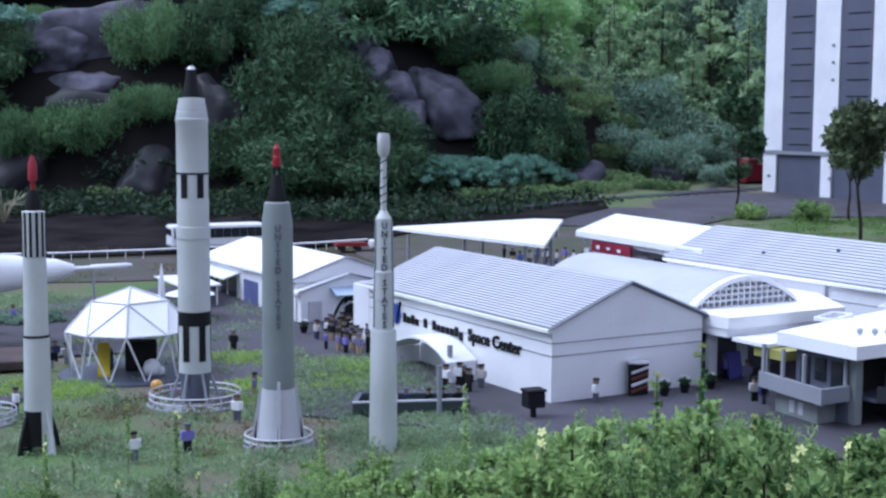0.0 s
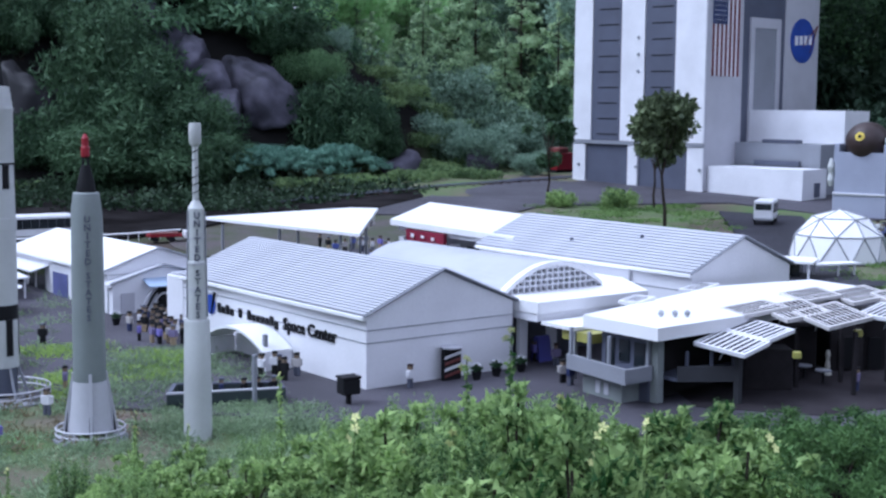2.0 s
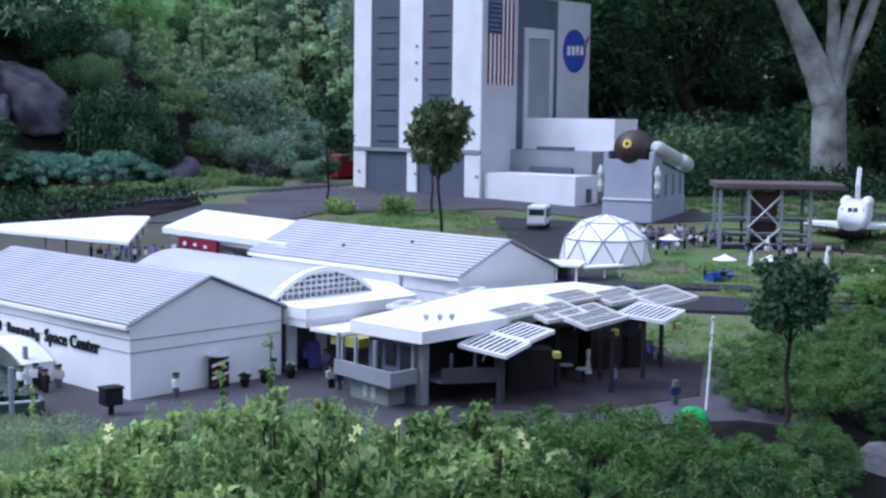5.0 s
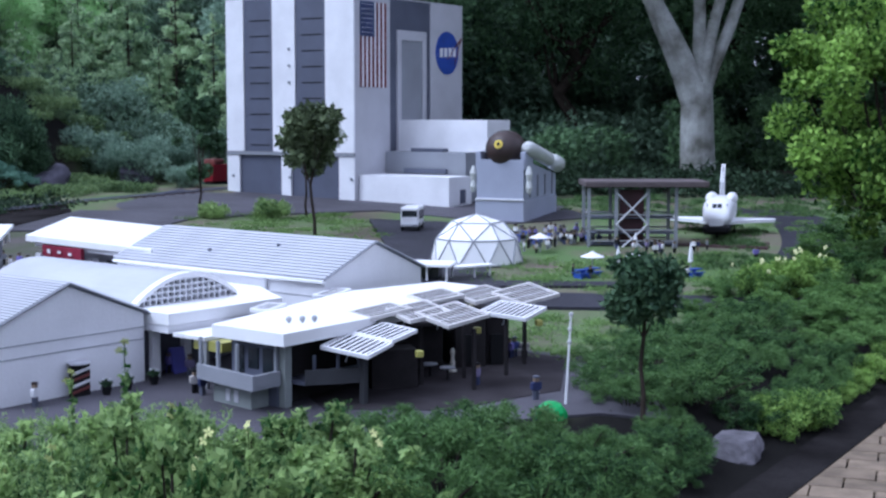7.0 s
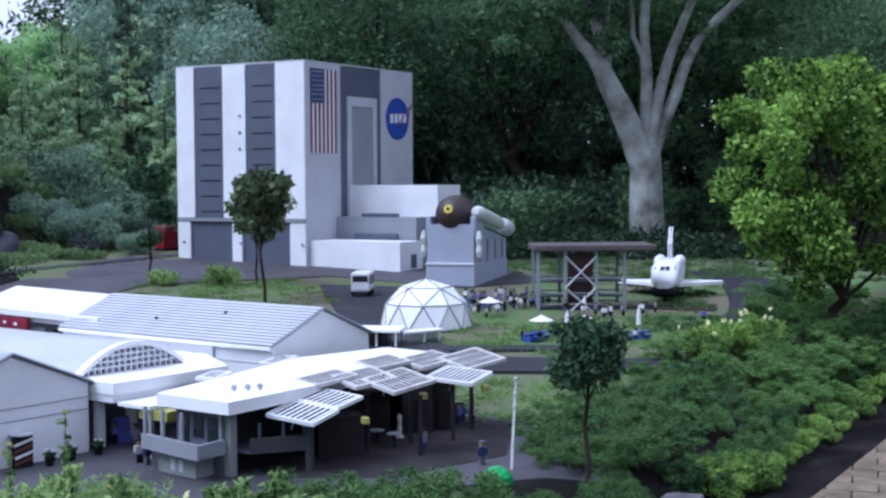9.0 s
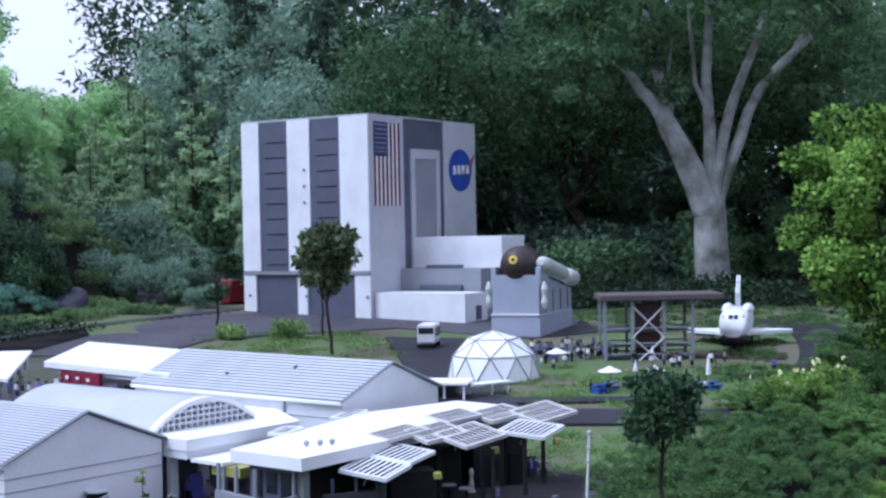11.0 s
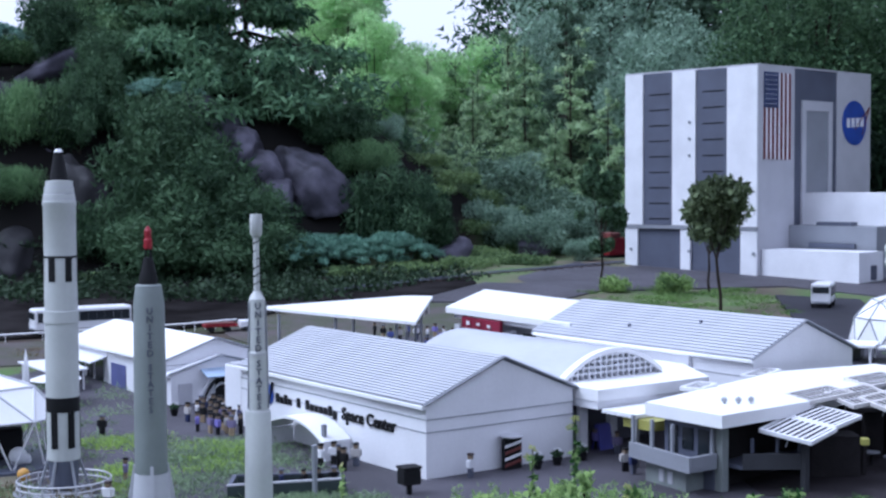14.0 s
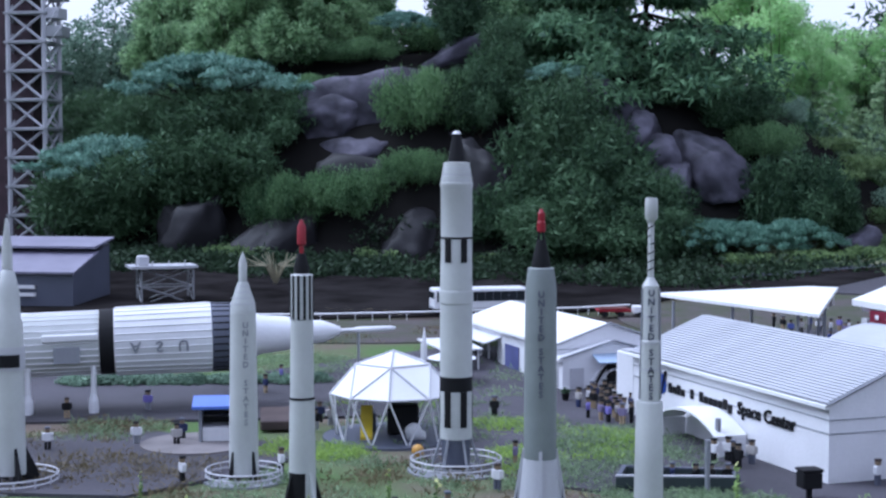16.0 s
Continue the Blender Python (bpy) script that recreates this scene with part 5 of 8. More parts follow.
cr = new("crown", leaf_mesh("crown", lumps(40, 3.0, 3.2, 3.4, 31, 0.25), 12000, 0.14, 31, material=LEAF_MID))
cr.parent = pale
lime = broad_tree("leafy_tree", 2.4, 0.98, 0.35, LEAF_BRIGHT, 30000, 0.055, 33, "dense round tree with bright green leaves", tr=0.05, lump=0.19, count=70, fold=True)
stash(lime, 6.48, 9.3, 1.0)

# -- small trees on the lawn
lawn_tree = broad_tree("young_maple", 1.3, 0.345, 0.52, LEAF_OLIVE, 1950, 0.075, 34, "young tree with sparse dark leaves on the lawn", tr=0.017, lump=0.34, count=22, fold=True)
lawn_tree["group"] = "young trees on the lawn"
grow(lawn_tree, [(2.59, 14.1, 0.85, 100), (2.43, 12.62, 1.03, 200)])
slim = broad_tree("slender_young_tree", 1.55, 0.29, 0.42, LEAF_DARK, 2400, 0.075, 37, "slender young tree with airy dark crown", tr=0.015, lump=0.3, count=24, fold=True)
slim["group"] = "young trees on the lawn"
stash(slim, 1.485, 14.35, 1.0)
topiary = broad_tree("clipped_tree", 0.73, 0.185, 0.38, LEAF_DARK, 4500, 0.034, 35, "small clipped tree with round dark crown", tr=0.012, lump=0.45, count=18, fold=True)
stash(topiary, 2.64, 5.24, 1.0, 0, 1.05, 0.06)

bush = shrub("grass_bush", lumps(10, 0.22, 0.2, 0.0, 36, 0.4), LEAF_NEAR, 1600, 0.06, 36, "small grassy bush on the lawn", 4.0)
grow(bush, [(1.65, 14.2, 0.9, 0), (2.25, 14.1, 1.1, 50)])

# -- planted strip in front of the models
rngf = random.Random(5)
herb = shrub("wild_herb_bush", lumps(34, 0.26, 0.36, 0.0, 41, 0.17, 1.1), LEAF_NEAR, 3300, 0.034, 41, "loose leafy green bush with small leaves", 1.8, -0.1, 0.25)
herb["group"] = "bushes along the strip"
soft = shrub("soft_bush", lumps(44, 0.32, 0.34, 0.0, 42, 0.17, 1.0), LEAF_SOFT, 5600, 0.028, 42, "soft dense mid-green bush with feathery leaves", 4.0, 0.0, 0.3)
soft["group"] = "bushes along the strip"


def strip_height(x):
    """How tall the strip grows: low before the rockets, taller before the halls."""
    return 0.09 + 0.31 / (1 + math.exp(-3.6 * (x + 0.32)))


spots = []
for row, (y, k) in enumerate(((4.75, 0.5), (4.4, 0.86), (4.05, 1.0), (3.7, 1.0), (3.35, 1.0))):
    n = 18
    for i in range(n):
        x = -2.75 + 4.1 * (i + 0.5 * (row % 2)) / n + rngf.uniform(-0.07, 0.07)
        if off_path(x, y) < -0.5:
            s = strip_height(x) * k / 0.36 * rngf.uniform(0.5, 1.3)
            spots.append((x, y + rngf.uniform(-0.1, 0.1) - (0.25 if x < -1 else 0.0), min(1.0, s * 1.15), rngf.uniform(0, 360), s))
grow(herb, spots)
plume = shrub("feathery_bush", [(0.17 * math.cos(k * 2.4) * math.sqrt(k / 14), 0.17 * math.sin(k * 2.4) * math.sqrt(k / 14), 0.1 + 0.09 * j, 0.035, 0.035, 0.07) for k in range(14) for j in range(3 + k % 2)], LEAF_PLUME, 3600, 0.022, 45, "pale feathery bush with upright plumes", 3.0, -0.6, 0.1, fold=True)
plume["group"] = "bushes along the strip"
grow(plume, [(x, y, s, 40 * k) for k, (x, y, s) in enumerate(((0.6, 4.35, 0.85), (-0.1, 4.2, 0.8), (0.2, 3.9, 0.85), (-0.8, 4.05, 0.5), (-1.3, 4.1, 0.42), (-1.75, 4.0, 0.4), (-1.05, 4.3, 0.4), (-0.45, 4.45, 0.5), (0.45, 4.5, 0.8), (0.1, 4.55, 0.75), (-2.2, 3.9, 0.42)))])
def clear(x, y, r):
    """Move a bush of radius r back from the bare soil along the path."""
    return tuple((Vector((x, y)) - N1 * max(0.0, off_path(x, y) + 0.3 + 0.8 * r)))


grow(soft, [(*clear(x, y, 0.3 * s), s, rngf.uniform(0, 360), z * (0.95 if x < 2.4 else 0.8)) for x, y, s, z in (
    (1.35, 4.85, 0.9, 0.72), (1.62, 4.7, 0.95, 0.75), (1.88, 4.85, 0.9, 0.68), (2.12, 4.7, 0.85, 0.6), (2.35, 4.8, 0.7, 0.5), (1.5, 4.35, 1.0, 0.95), (1.8, 4.25, 1.0, 0.95), (2.1, 4.3, 0.9, 0.85), (2.32, 4.45, 0.7, 0.6),
    (1.7, 3.9, 0.9, 0.9), (1.98, 3.95, 0.8, 0.9), (1.3, 4.0, 1.0, 1.0), (2.62, 4.95, 0.75, 0.62), (2.75, 5.2, 0.6, 0.5), (2.9, 5.55, 0.9, 0.78), (3.15, 5.75, 0.9, 0.75), (2.8, 5.9, 0.9, 0.7), (3.1, 6.15, 0.95, 0.72), (3.4, 6.05, 0.9, 0.7),
    (3.4, 6.45, 0.95, 0.7), (3.1, 6.6, 0.9, 0.55), (3.7, 6.35, 0.8, 0.65), (3.75, 6.75, 0.95, 0.7), (3.45, 6.95, 0.9, 0.6), (4.0, 6.65, 0.8, 0.65), (4.1, 7.05, 0.95, 0.75), (3.85, 7.3, 0.9, 0.65), (3.3, 5.5, 0.7, 0.6), (2.72, 5.6, 0.7, 0.55), (3.6, 5.65, 0.6, 0.6), (3.75, 5.9, 0.6, 0.6), (3.95, 6.1, 0.6, 0.6), (4.15, 6.35, 0.65, 0.65), (4.4, 6.65, 0.65, 0.65), (2.65, 4.75, 0.5, 0.45), (4.3, 7.4, 0.9, 0.8))])
CREAM = mat("cream_petals", (0.8, 0.8, 0.42), 0.6, var=0.1)
lush = shrub("leafy_bush", lumps(44, 0.42, 0.56, 0.0, 43, 0.18, 1.0), LEAF_LUSH, 8200, 0.031, 43, "tall leafy green bush with soft leaves", 2.6, 0.0, 0.3)
lush["group"] = "bushes by the path"
grow(lush, [(*clear(x, y, 0.4 * s_), s_, r_, s_ * (0.42 if x < 5.6 else 0.45)) for x, y, s_, r_ in ((4.75, 7.75, 0.9, 0), (5.1, 8.35, 1.0, 60), (5.5, 9.0, 1.1, 130), (5.0, 7.6, 0.75, 200), (5.7, 8.3, 1.0, 250), (6.1, 9.1, 1.1, 300), (6.5, 10.0, 1.2, 20), (5.3, 7.9, 0.85, 10), (6.7, 9.1, 1.2, 90), (4.55, 7.0, 0.6, 0), (4.85, 7.25, 0.65, 0), (4.3, 8.0, 0.6, 30), (4.8, 8.6, 0.75, 80), (7.2, 10.8, 1.3, 0), (7.6, 9.8, 1.3, 60), (5.15, 7.45, 0.6, 30), (5.55, 7.85, 0.65, 80), (6.0, 8.3, 0.8, 140), (6.45, 8.75, 0.9, 10))])
bloom = shrub("flowering_bush", lumps(24, 0.26, 0.34, 0.0, 46, 0.24, 1.0), LEAF_GOLD, 3200, 0.032, 46, "leafy bush with pale yellow flower heads", 2.2, 0.0, 0.3)
for k in range(4):
    a_ = 1.57 * k + rngf.uniform(-0.3, 0.3)
    bm = fresh()
    for p in range(7):
        bmesh.ops.create_icosphere(bm, subdivisions=1, radius=0.008, matrix=Matrix.Translation((0.2 * math.cos(a_) * (0.5 + 0.25 * (k % 3)) + rngf.uniform(-0.014, 0.014), 0.2 * math.sin(a_) * (0.5 + 0.25 * (k % 3)) + rngf.uniform(-0.014, 0.014), 0.27 + 0.03 * (k % 4) + rngf.uniform(-0.012, 0.012))))
    part("flower", bm, CREAM, bloom, "pale yellow flower head")
bloom["group"] = "bushes by the path"
grow(bloom, [(4.85, 8.4, 0.85, 0), (5.12, 8.55, 0.95, 70), (5.35, 8.75, 0.9, 140), (5.6, 8.9, 0.9, 20)])
gold = shrub("golden_bush", lumps(16, 0.2, 0.2, 0.0, 44, 0.36, 0.8), LEAF_GOLD, 3200, 0.022, 44, "low bright yellow-green bush beside the soil", 2.2)
gold["group"] = "bushes by the path"
grow(gold, [(*clear(x, y, 0.06 * s_), s_, r_) for x, y, s_, r_ in ((3.62, 5.38, 1.0, 0), (3.82, 5.55, 1.0, 90), (3.7, 5.68, 0.9, 20), (4.45, 6.35, 0.7, 0), (4.75, 6.6, 0.8, 50), (4.2, 6.15, 0.6, 0), (5.0, 6.95, 0.8, 20), (5.35, 7.3, 0.85, 70), (5.8, 7.75, 0.9, 160), (6.25, 8.15, 1.0, 20), (3.95, 5.95, 0.6, 0))])

# tall stems with small yellow flowers
def flower_stem(h, seed):
    t = thing("flower_stem", "thin green stem with pale yellow flowers", "wild flower", None, "wild flowers along the strip")
    rng = random.Random(seed)
    bm = fresh()
    tip = (rng.uniform(-0.03, 0.03), rng.uniform(-0.03, 0.03), h)
    wood_path(bm, [(0, 0, 0), (tip[0] * 0.3, tip[1] * 0.5, h * 0.5), tip], 0.0028, 0.0015, 4)
    part("stem", bm, STEMM, t)
    fo = new("foliage", leaf_mesh("foliage", [(tip[0] * f, tip[1] * f, h * f, 0.035 * (1.25 - f), 0.035 * (1.25 - f), 0.05) for f in (0.3, 0.42, 0.54, 0.66, 0.78, 0.9)], 150, 0.028, seed, 2.2, 0, 0.1, LEAF_NEAR))
    fo.parent = t
    for k in range(2):
        a = rng.uniform(0, 6.28)
        c = Vector((tip[0] + 0.02 * math.cos(a) * k, tip[1] + 0.02 * math.sin(a) * k, h - 0.03 * k))
        facing = Vector((0.25 * math.cos(a), -0.8, 0.55)).to_track_quat("Z", "Y").to_matrix()
        bm = fresh()
        for p in range(5):
            b = p * 1.257
            quad(bm, c, *[c + facing @ Vector((q * math.cos(b + d), q * math.sin(b + d), z)) for q, d, z in ((0.012, -0.5, 0.003), (0.019, 0.0, 0.001), (0.012, 0.5, 0.003))])
        part("flower", bm, FLOWER, t, "pale yellow flower")
    return t


for k in range(5):
    st_ = flower_stem(0.34 + 0.05 * k, 60 + k)
    sp = []
    for i in range(7):
        x = rngf.uniform(-2.6, 0.1) if i < 5 else rngf.uniform(-0.2, 1.2)
        h = (strip_height(x) + 0.1) / 0.34 * rngf.uniform(0.5, 0.95)
        sp.append((x, rngf.uniform(3.6, 4.75), min(1.0, h), rngf.uniform(0, 360)))
    grow(st_, sp)

# grass and low herbs on the lawns
def tufts(name, patches, n, size, seed, mate, label):
    bl = []
    rng = random.Random(seed)
    for x0, x1, y0, y1, k in patches:
        for _ in range(k):
            x, y = rng.uniform(x0, x1), rng.uniform(y0, y1)
            r = rng.uniform(0.05, 0.16)
            bl.append((x, y, land(x, y) + 0.012, r, r, rng.uniform(0.015, 0.04)))
    me = leaf_mesh(name, bl, n, size, seed, 4.0, -0.5, 0.1, mate)
    return tagged(new(name, me), label, "grass", kind="stuff")


LEAF_LAWN = leaf_mat("short_lawn_blades", (0.05, 0.1, 0.03), (0.2, 0.31, 0.1), glow=0.3)
tufts("lawn_grass", [(-2.6, -0.9, 4.9, 7.2, 110), (-1.0, -0.2, 5.2, 5.75, 40), (-1.2, -0.6, 5.8, 6.9, 40), (-3.0, -1.8, 6.9, 9.0, 60)], 17000, 0.026, 71, LEAF_CARPET, "rough green grass and herbs between the rockets")
tufts("lawn_grass", [(2.6, 3.6, 6.6, 8.2, 70), (3.2, 5.8, 9.3, 10.8, 120), (1.3, 3.1, 12.3, 14.4, 110), (3.9, 6.0, 8.5, 9.2, 40), (6.0, 8.0, 12.2, 14.5, 60)], 30000, 0.032, 72, LEAF_LAWN, "short green lawn grass beside the roads")
tufts("low_carpet", [(-2.6, 0.0, 4.3, 5.25, 190), (-1.5, -0.95, 5.4, 7.1, 120), (-1.0, -0.35, 5.35, 5.8, 70), (-4.1, -3.2, 8.0, 9.0, 60), (-4.0, -3.5, 5.95, 6.55, 40)], 38000, 0.024, 74, LEAF_CARPET, "soft green carpet of low plants between the rockets")
tufts("bright_grass", [(-1.45, -1.0, 6.3, 7.0, 34), (-2.75, -2.3, 5.95, 6.25, 26), (-2.0, -1.6, 6.9, 7.3, 20), (-2.9, -2.4, 7.4, 8.4, 30), (-1.75, -1.35, 5.9, 6.4, 16)], 15000, 0.026, 75, leaf_mat("bright_grass_blades", (0.12, 0.23, 0.04), (0.36, 0.5, 0.13), glow=0.4), "bright yellow-green grass patches between the rockets")
tufts("rough_grass", [(5.5, 8.4, 13.4, 15.8, 150), (6.3, 7.0, 11.9, 13.2, 30), (5.9, 6.5, 10.9, 11.6, 14), (7.3, 8.2, 11.0, 12.4, 40), (8.0, 9.8, 12.8, 15.4, 90), (5.2, 6.2, 9.9, 10.6, 40)], 26000, 0.045, 76, leaf_mat("rough_grass_blades", (0.025, 0.055, 0.02), (0.12, 0.2, 0.07), glow=0.25), "rough dark grass round the orbiter and the stand")
tufts("dry_herbs", [(-3.6, -2.75, 5.15, 5.7, 80), (-4.0, -3.5, 5.95, 6.5, 40), (-4.6, -2.4, 4.9, 5.9, 60), (-2.2, -1.1, 5.0, 6.0, 50), (-6.5, -2.5, 9.0, 11.5, 70)], 15000, 0.026, 73, leaf_mat("dry_brown_herbs", (0.06, 0.05, 0.03), (0.2, 0.17, 0.1), glow=0.15), "dry brown and grey herbs on bare soil")

# ---- rockets ----
def turned(parent, name, prof, m_, label="", seg=18):
    return part(name, lathe(fresh(), prof, seg), m_, parent, label)


def patch(bm, r, z0, z1, a0, a1, n=4, lift=0.0015):
    """A curved plate lying on a round body, between two angles in degrees."""
    for k in range(n):
        t0, t1 = radians(a0 + (a1 - a0) * k / n), radians(a0 + (a1 - a0) * (k + 1) / n)
        rr = r + lift
        quad(bm, (rr * math.cos(t0), rr * math.sin(t0), z0), (rr * math.cos(t1), rr * math.sin(t1), z0), (rr * math.cos(t1), rr * math.sin(t1), z1), (rr * math.cos(t0), rr * math.sin(t0), z1))
    return bm


def fin(bm, r, z0, z1, reach, ang, thick=0.006, top=None):
    c, s = math.cos(radians(ang)), math.sin(radians(ang))
    pts = [(r * 0.7, z0), (r + reach, z0), (r + reach * 0.75, z0 + (z1 - z0) * 0.35), (r * 0.98, z1), (r * 0.7, z1)]
    lo = [bm.verts.new((c * x - s * -thick, s * x + c * -thick, z)) for x, z in pts]
    hi = [bm.verts.new((c * x - s * thick, s * x + c * thick, z)) for x, z in pts]
    bm.faces.new(lo[::-1]), bm.faces.new(hi)
    for i in range(len(pts)):
        j = (i + 1) % len(pts)
        bm.faces.new((lo[i], lo[j], hi[j], hi[i]))
    bmesh.ops.recalc_face_normals(bm, faces=bm.faces)
    return bm


def stacked_letters(parent, word, r, z_top, step, size, facing, m_=DKGREY):
    """Upright letters one under another on a round body."""
    for k, ch in enumerate(word):
        if ch == " ":
            continue
        ob = new("letter", text_mesh(ch, size, 0.0015))
        ob.data.materials.append(m_)
        ob.parent = parent
        a = radians(facing)
        out = Vector((math.cos(a), math.sin(a), 0))
        side = Vector((-math.sin(a), math.cos(a), 0))
        ob.matrix_basis = Matrix(((side.x, 0, out.x, out.x * (r + 0.001)), (side.y, 0, out.y, out.y * (r + 0.001)), (0, 1, 0, z_top - step * (k + 1)), (0, 0, 0, 1)))


def ring_fence(x, y, r, h=0.05, n=16, label="low white ring railing round a rocket pad"):
    t = thing("ring_railing", label, "railing", at(x, y, 0, 0.0), "ring railings")
    bm = fresh()
    rod(bm, (r, 0, -0.01), (r, 0, h), 0.0035, 5)
    first = part("post", bm, LTGREY, t)
    for k in range(1, n):
        o = new("post", first.data)
        o.parent = t
        o.matrix_basis = pose(0, 0, 0, 0, 0, 360 * k / n)
    for z in (h, h * 0.55):
        bm = fresh()
        loop = [[bm.verts.new(((r + 0.004 * math.cos(q)) * math.cos(a), (r + 0.004 * math.cos(q)) * math.sin(a), z + 0.004 * math.sin(q))) for q in (0, 1.57, 3.14, 4.71)] for a in [2 * math.pi * k / 28 for k in range(28)]]
        for k in range(28):
            for q in range(4):
                bm.faces.new((loop[k][q], loop[(k + 1) % 28][q], loop[(k + 1) % 28][(q + 1) % 4], loop[k][(q + 1) % 4]))
        bmesh.ops.recalc_face_normals(bm, faces=bm.faces)
        part("rail", bm, LTGREY, t)
    bm = fresh()
    lathe(bm, [(r * 1.08, -0.02), (r * 1.08, 0.008)], 28)
    part("pad", bm, MIDGREY, t, "grey round pad")


CAM_DIR = -75  # degrees: the side of the rockets turned to the walk

# the two-stage rocket with black capsule
ti = thing("two_stage_rocket", "tall off-white rocket with black patches and black capsule", "rocket", at(-1.76, 5.945))
R = 0.073
turned(ti, "pad_ring", [(0.1, 0.0), (0.1, 0.02), (0.085, 0.02), (0.085, 0.0)], MIDGREY)
turned(ti, "engine_skirt", [(0.05, 0.02), (0.062, 0.03), (0.068, 0.15)], DKGREY, "dark grey engine skirt")
for k in range(6):
    bm = fresh()
    a = radians(60 * k + 15)
    rod(bm, (0.115 * math.cos(a), 0.115 * math.sin(a), 0.0), (0.066 * math.cos(a), 0.066 * math.sin(a), 0.15), 0.007, 5)
    part("leg", bm, MIDGREY, ti)
turned(ti, "first_stage", [(R, 0.15), (R, 0.365)], RWHITE)
turned(ti, "black_band", [(R + 0.001, 0.366), (R + 0.001, 0.43)], BLACK, "black band")
turned(ti, "first_stage", [(R, 0.431), (R, 0.76), (R + 0.004, 0.762), (R + 0.004, 0.815), (R, 0.817), (R, 0.82)], RWHITE)
turned(ti, "second_stage", [(R - 0.001, 0.821), (R - 0.001, 1.05)], RWHITE)
turned(ti, "black_ring", [(R + 0.001, 1.051), (R + 0.001, 1.058)], BLACK)
turned(ti, "upper_stage", [(R - 0.002, 1.059), (R - 0.002, 1.28), (R + 0.001, 1.285), (R + 0.001, 1.3), (R - 0.003, 1.302), (R - 0.004, 1.33), (R - 0.008, 1.332), (R - 0.009, 1.36), (R - 0.013, 1.362), (R - 0.014, 1.39), (0.02, 1.395)], RWHITE)
for z in (1.31, 1.335, 1.36):
    turned(ti, "seam", [(R - 0.001 - (z - 1.3) * 0.14, z), (R - 0.001 - (z - 1.3) * 0.14, z + 0.004)], LTGREY)
turned(ti, "capsule", [(0.04, 1.395), (0.036, 1.42), (0.022, 1.5), (0.02, 1.517)], BLACK, "black cone capsule")
turned(ti, "capsule_tip", [(0.02, 1.518), (0.012, 1.532)], WHITE)
for a in range(-165, 195, 60):
    bm = patch(fresh(), R, 0.205, 0.366, a - 13, a + 13)
    part("black_patch", bm, BLACK, ti)
    bm = patch(fresh(), R - 0.001, 0.945, 1.05, a - 13, a + 13)
    part("black_patch", bm, BLACK, ti)
ring_fence(-1.76, 5.945, 0.205, 0.06, 18)

# the grey rocket
re_ = thing("grey_rocket", "grey rocket with black nose, red tip and pale fins", "rocket", at(-1.204, 5.237))
turned(re_, "nozzle", [(0.03, 0.0), (0.045, 0.06)], BLACK)
turned(re_, "tail", [(0.088, 0.04), (0.08, 0.1), (0.068, 0.235)], LTGREY, "pale tapering tail", 12)
turned(re_, "body", [(0.0655, 0.236), (0.0645, 0.6), (0.062, 0.9), (0.052, 0.975), (0.046, 0.98)], RGREY, "", 12)
for k in range(4):
    part("fin", fin(fresh(), 0.07, 0.02, 0.27, 0.035, CAM_DIR + 90 * k), LTGREY, re_, "pale fin")
    a = radians(CAM_DIR + 90 * k)
    bm = fresh()
    rod(bm, (0.095 * math.cos(a), 0.095 * math.sin(a), 0.03), (0.074 * math.cos(a), 0.074 * math.sin(a), 0.2), 0.009, 5, 0.004)
    part("rudder", bm, BLACK, re_)
turned(re_, "nose_cone", [(0.037, 0.981), (0.036, 1.0), (0.03, 1.03), (0.017, 1.085)], BLACK, "black nose")
for k in range(4):
    bm = fresh()
    a = radians(45 + 90 * k)
    rod(bm, (0.016 * math.cos(a), 0.016 * math.sin(a), 1.08), (0.01 * math.cos(a), 0.01 * math.sin(a), 1.125), 0.003, 4)
    part("strut", bm, BLACK, re_)
turned(re_, "escape_tip", [(0.009, 1.115), (0.017, 1.12), (0.017, 1.155), (0.014, 1.158), (0.014, 1.19), (0.009, 1.197), (0.006, 1.207)], RED, "red escape tip")
stacked_letters(re_, "UNITED", 0.0625, 0.9, 0.033, 0.036, CAM_DIR)
stacked_letters(re_, "STATES", 0.0635, 0.68, 0.033, 0.036, CAM_DIR)
ring_fence(-1.204, 5.237, 0.135, 0.05, 14)

# the slender white rocket with a lattice mast
al = thing("slender_rocket", "slender off-white rocket with thin striped mast", "rocket", at(-0.78, 5.243))
turned(al, "body", [(0.057, 0.0), (0.055, 0.2), (0.051, 0.475), (0.049, 0.48)], RWHITE)
turned(al, "upper_body", [(0.04, 0.481), (0.038, 0.71), (0.034, 0.715), (0.032, 0.92), (0.028, 0.925), (0.014, 0.95)], RWHITE)
for z, r in ((0.6, 0.0405), (0.7, 0.04), (0.8, 0.0345)):
    turned(al, "joint", [(r, z), (r, z + 0.006)], LTGREY)
for k in (-1, 1):
    bm = fresh()
    a = radians(CAM_DIR + 70 * k)
    rod(bm, (0.042 * math.cos(a), 0.042 * math.sin(a), 0.49), (0.034 * math.cos(a), 0.034 * math.sin(a), 0.91), 0.004, 4)
    part("pipe", bm, MIDGREY, al)
turned(al, "mast", [(0.012, 0.951), (0.012, 1.16)], RWHITE, "thin striped mast")
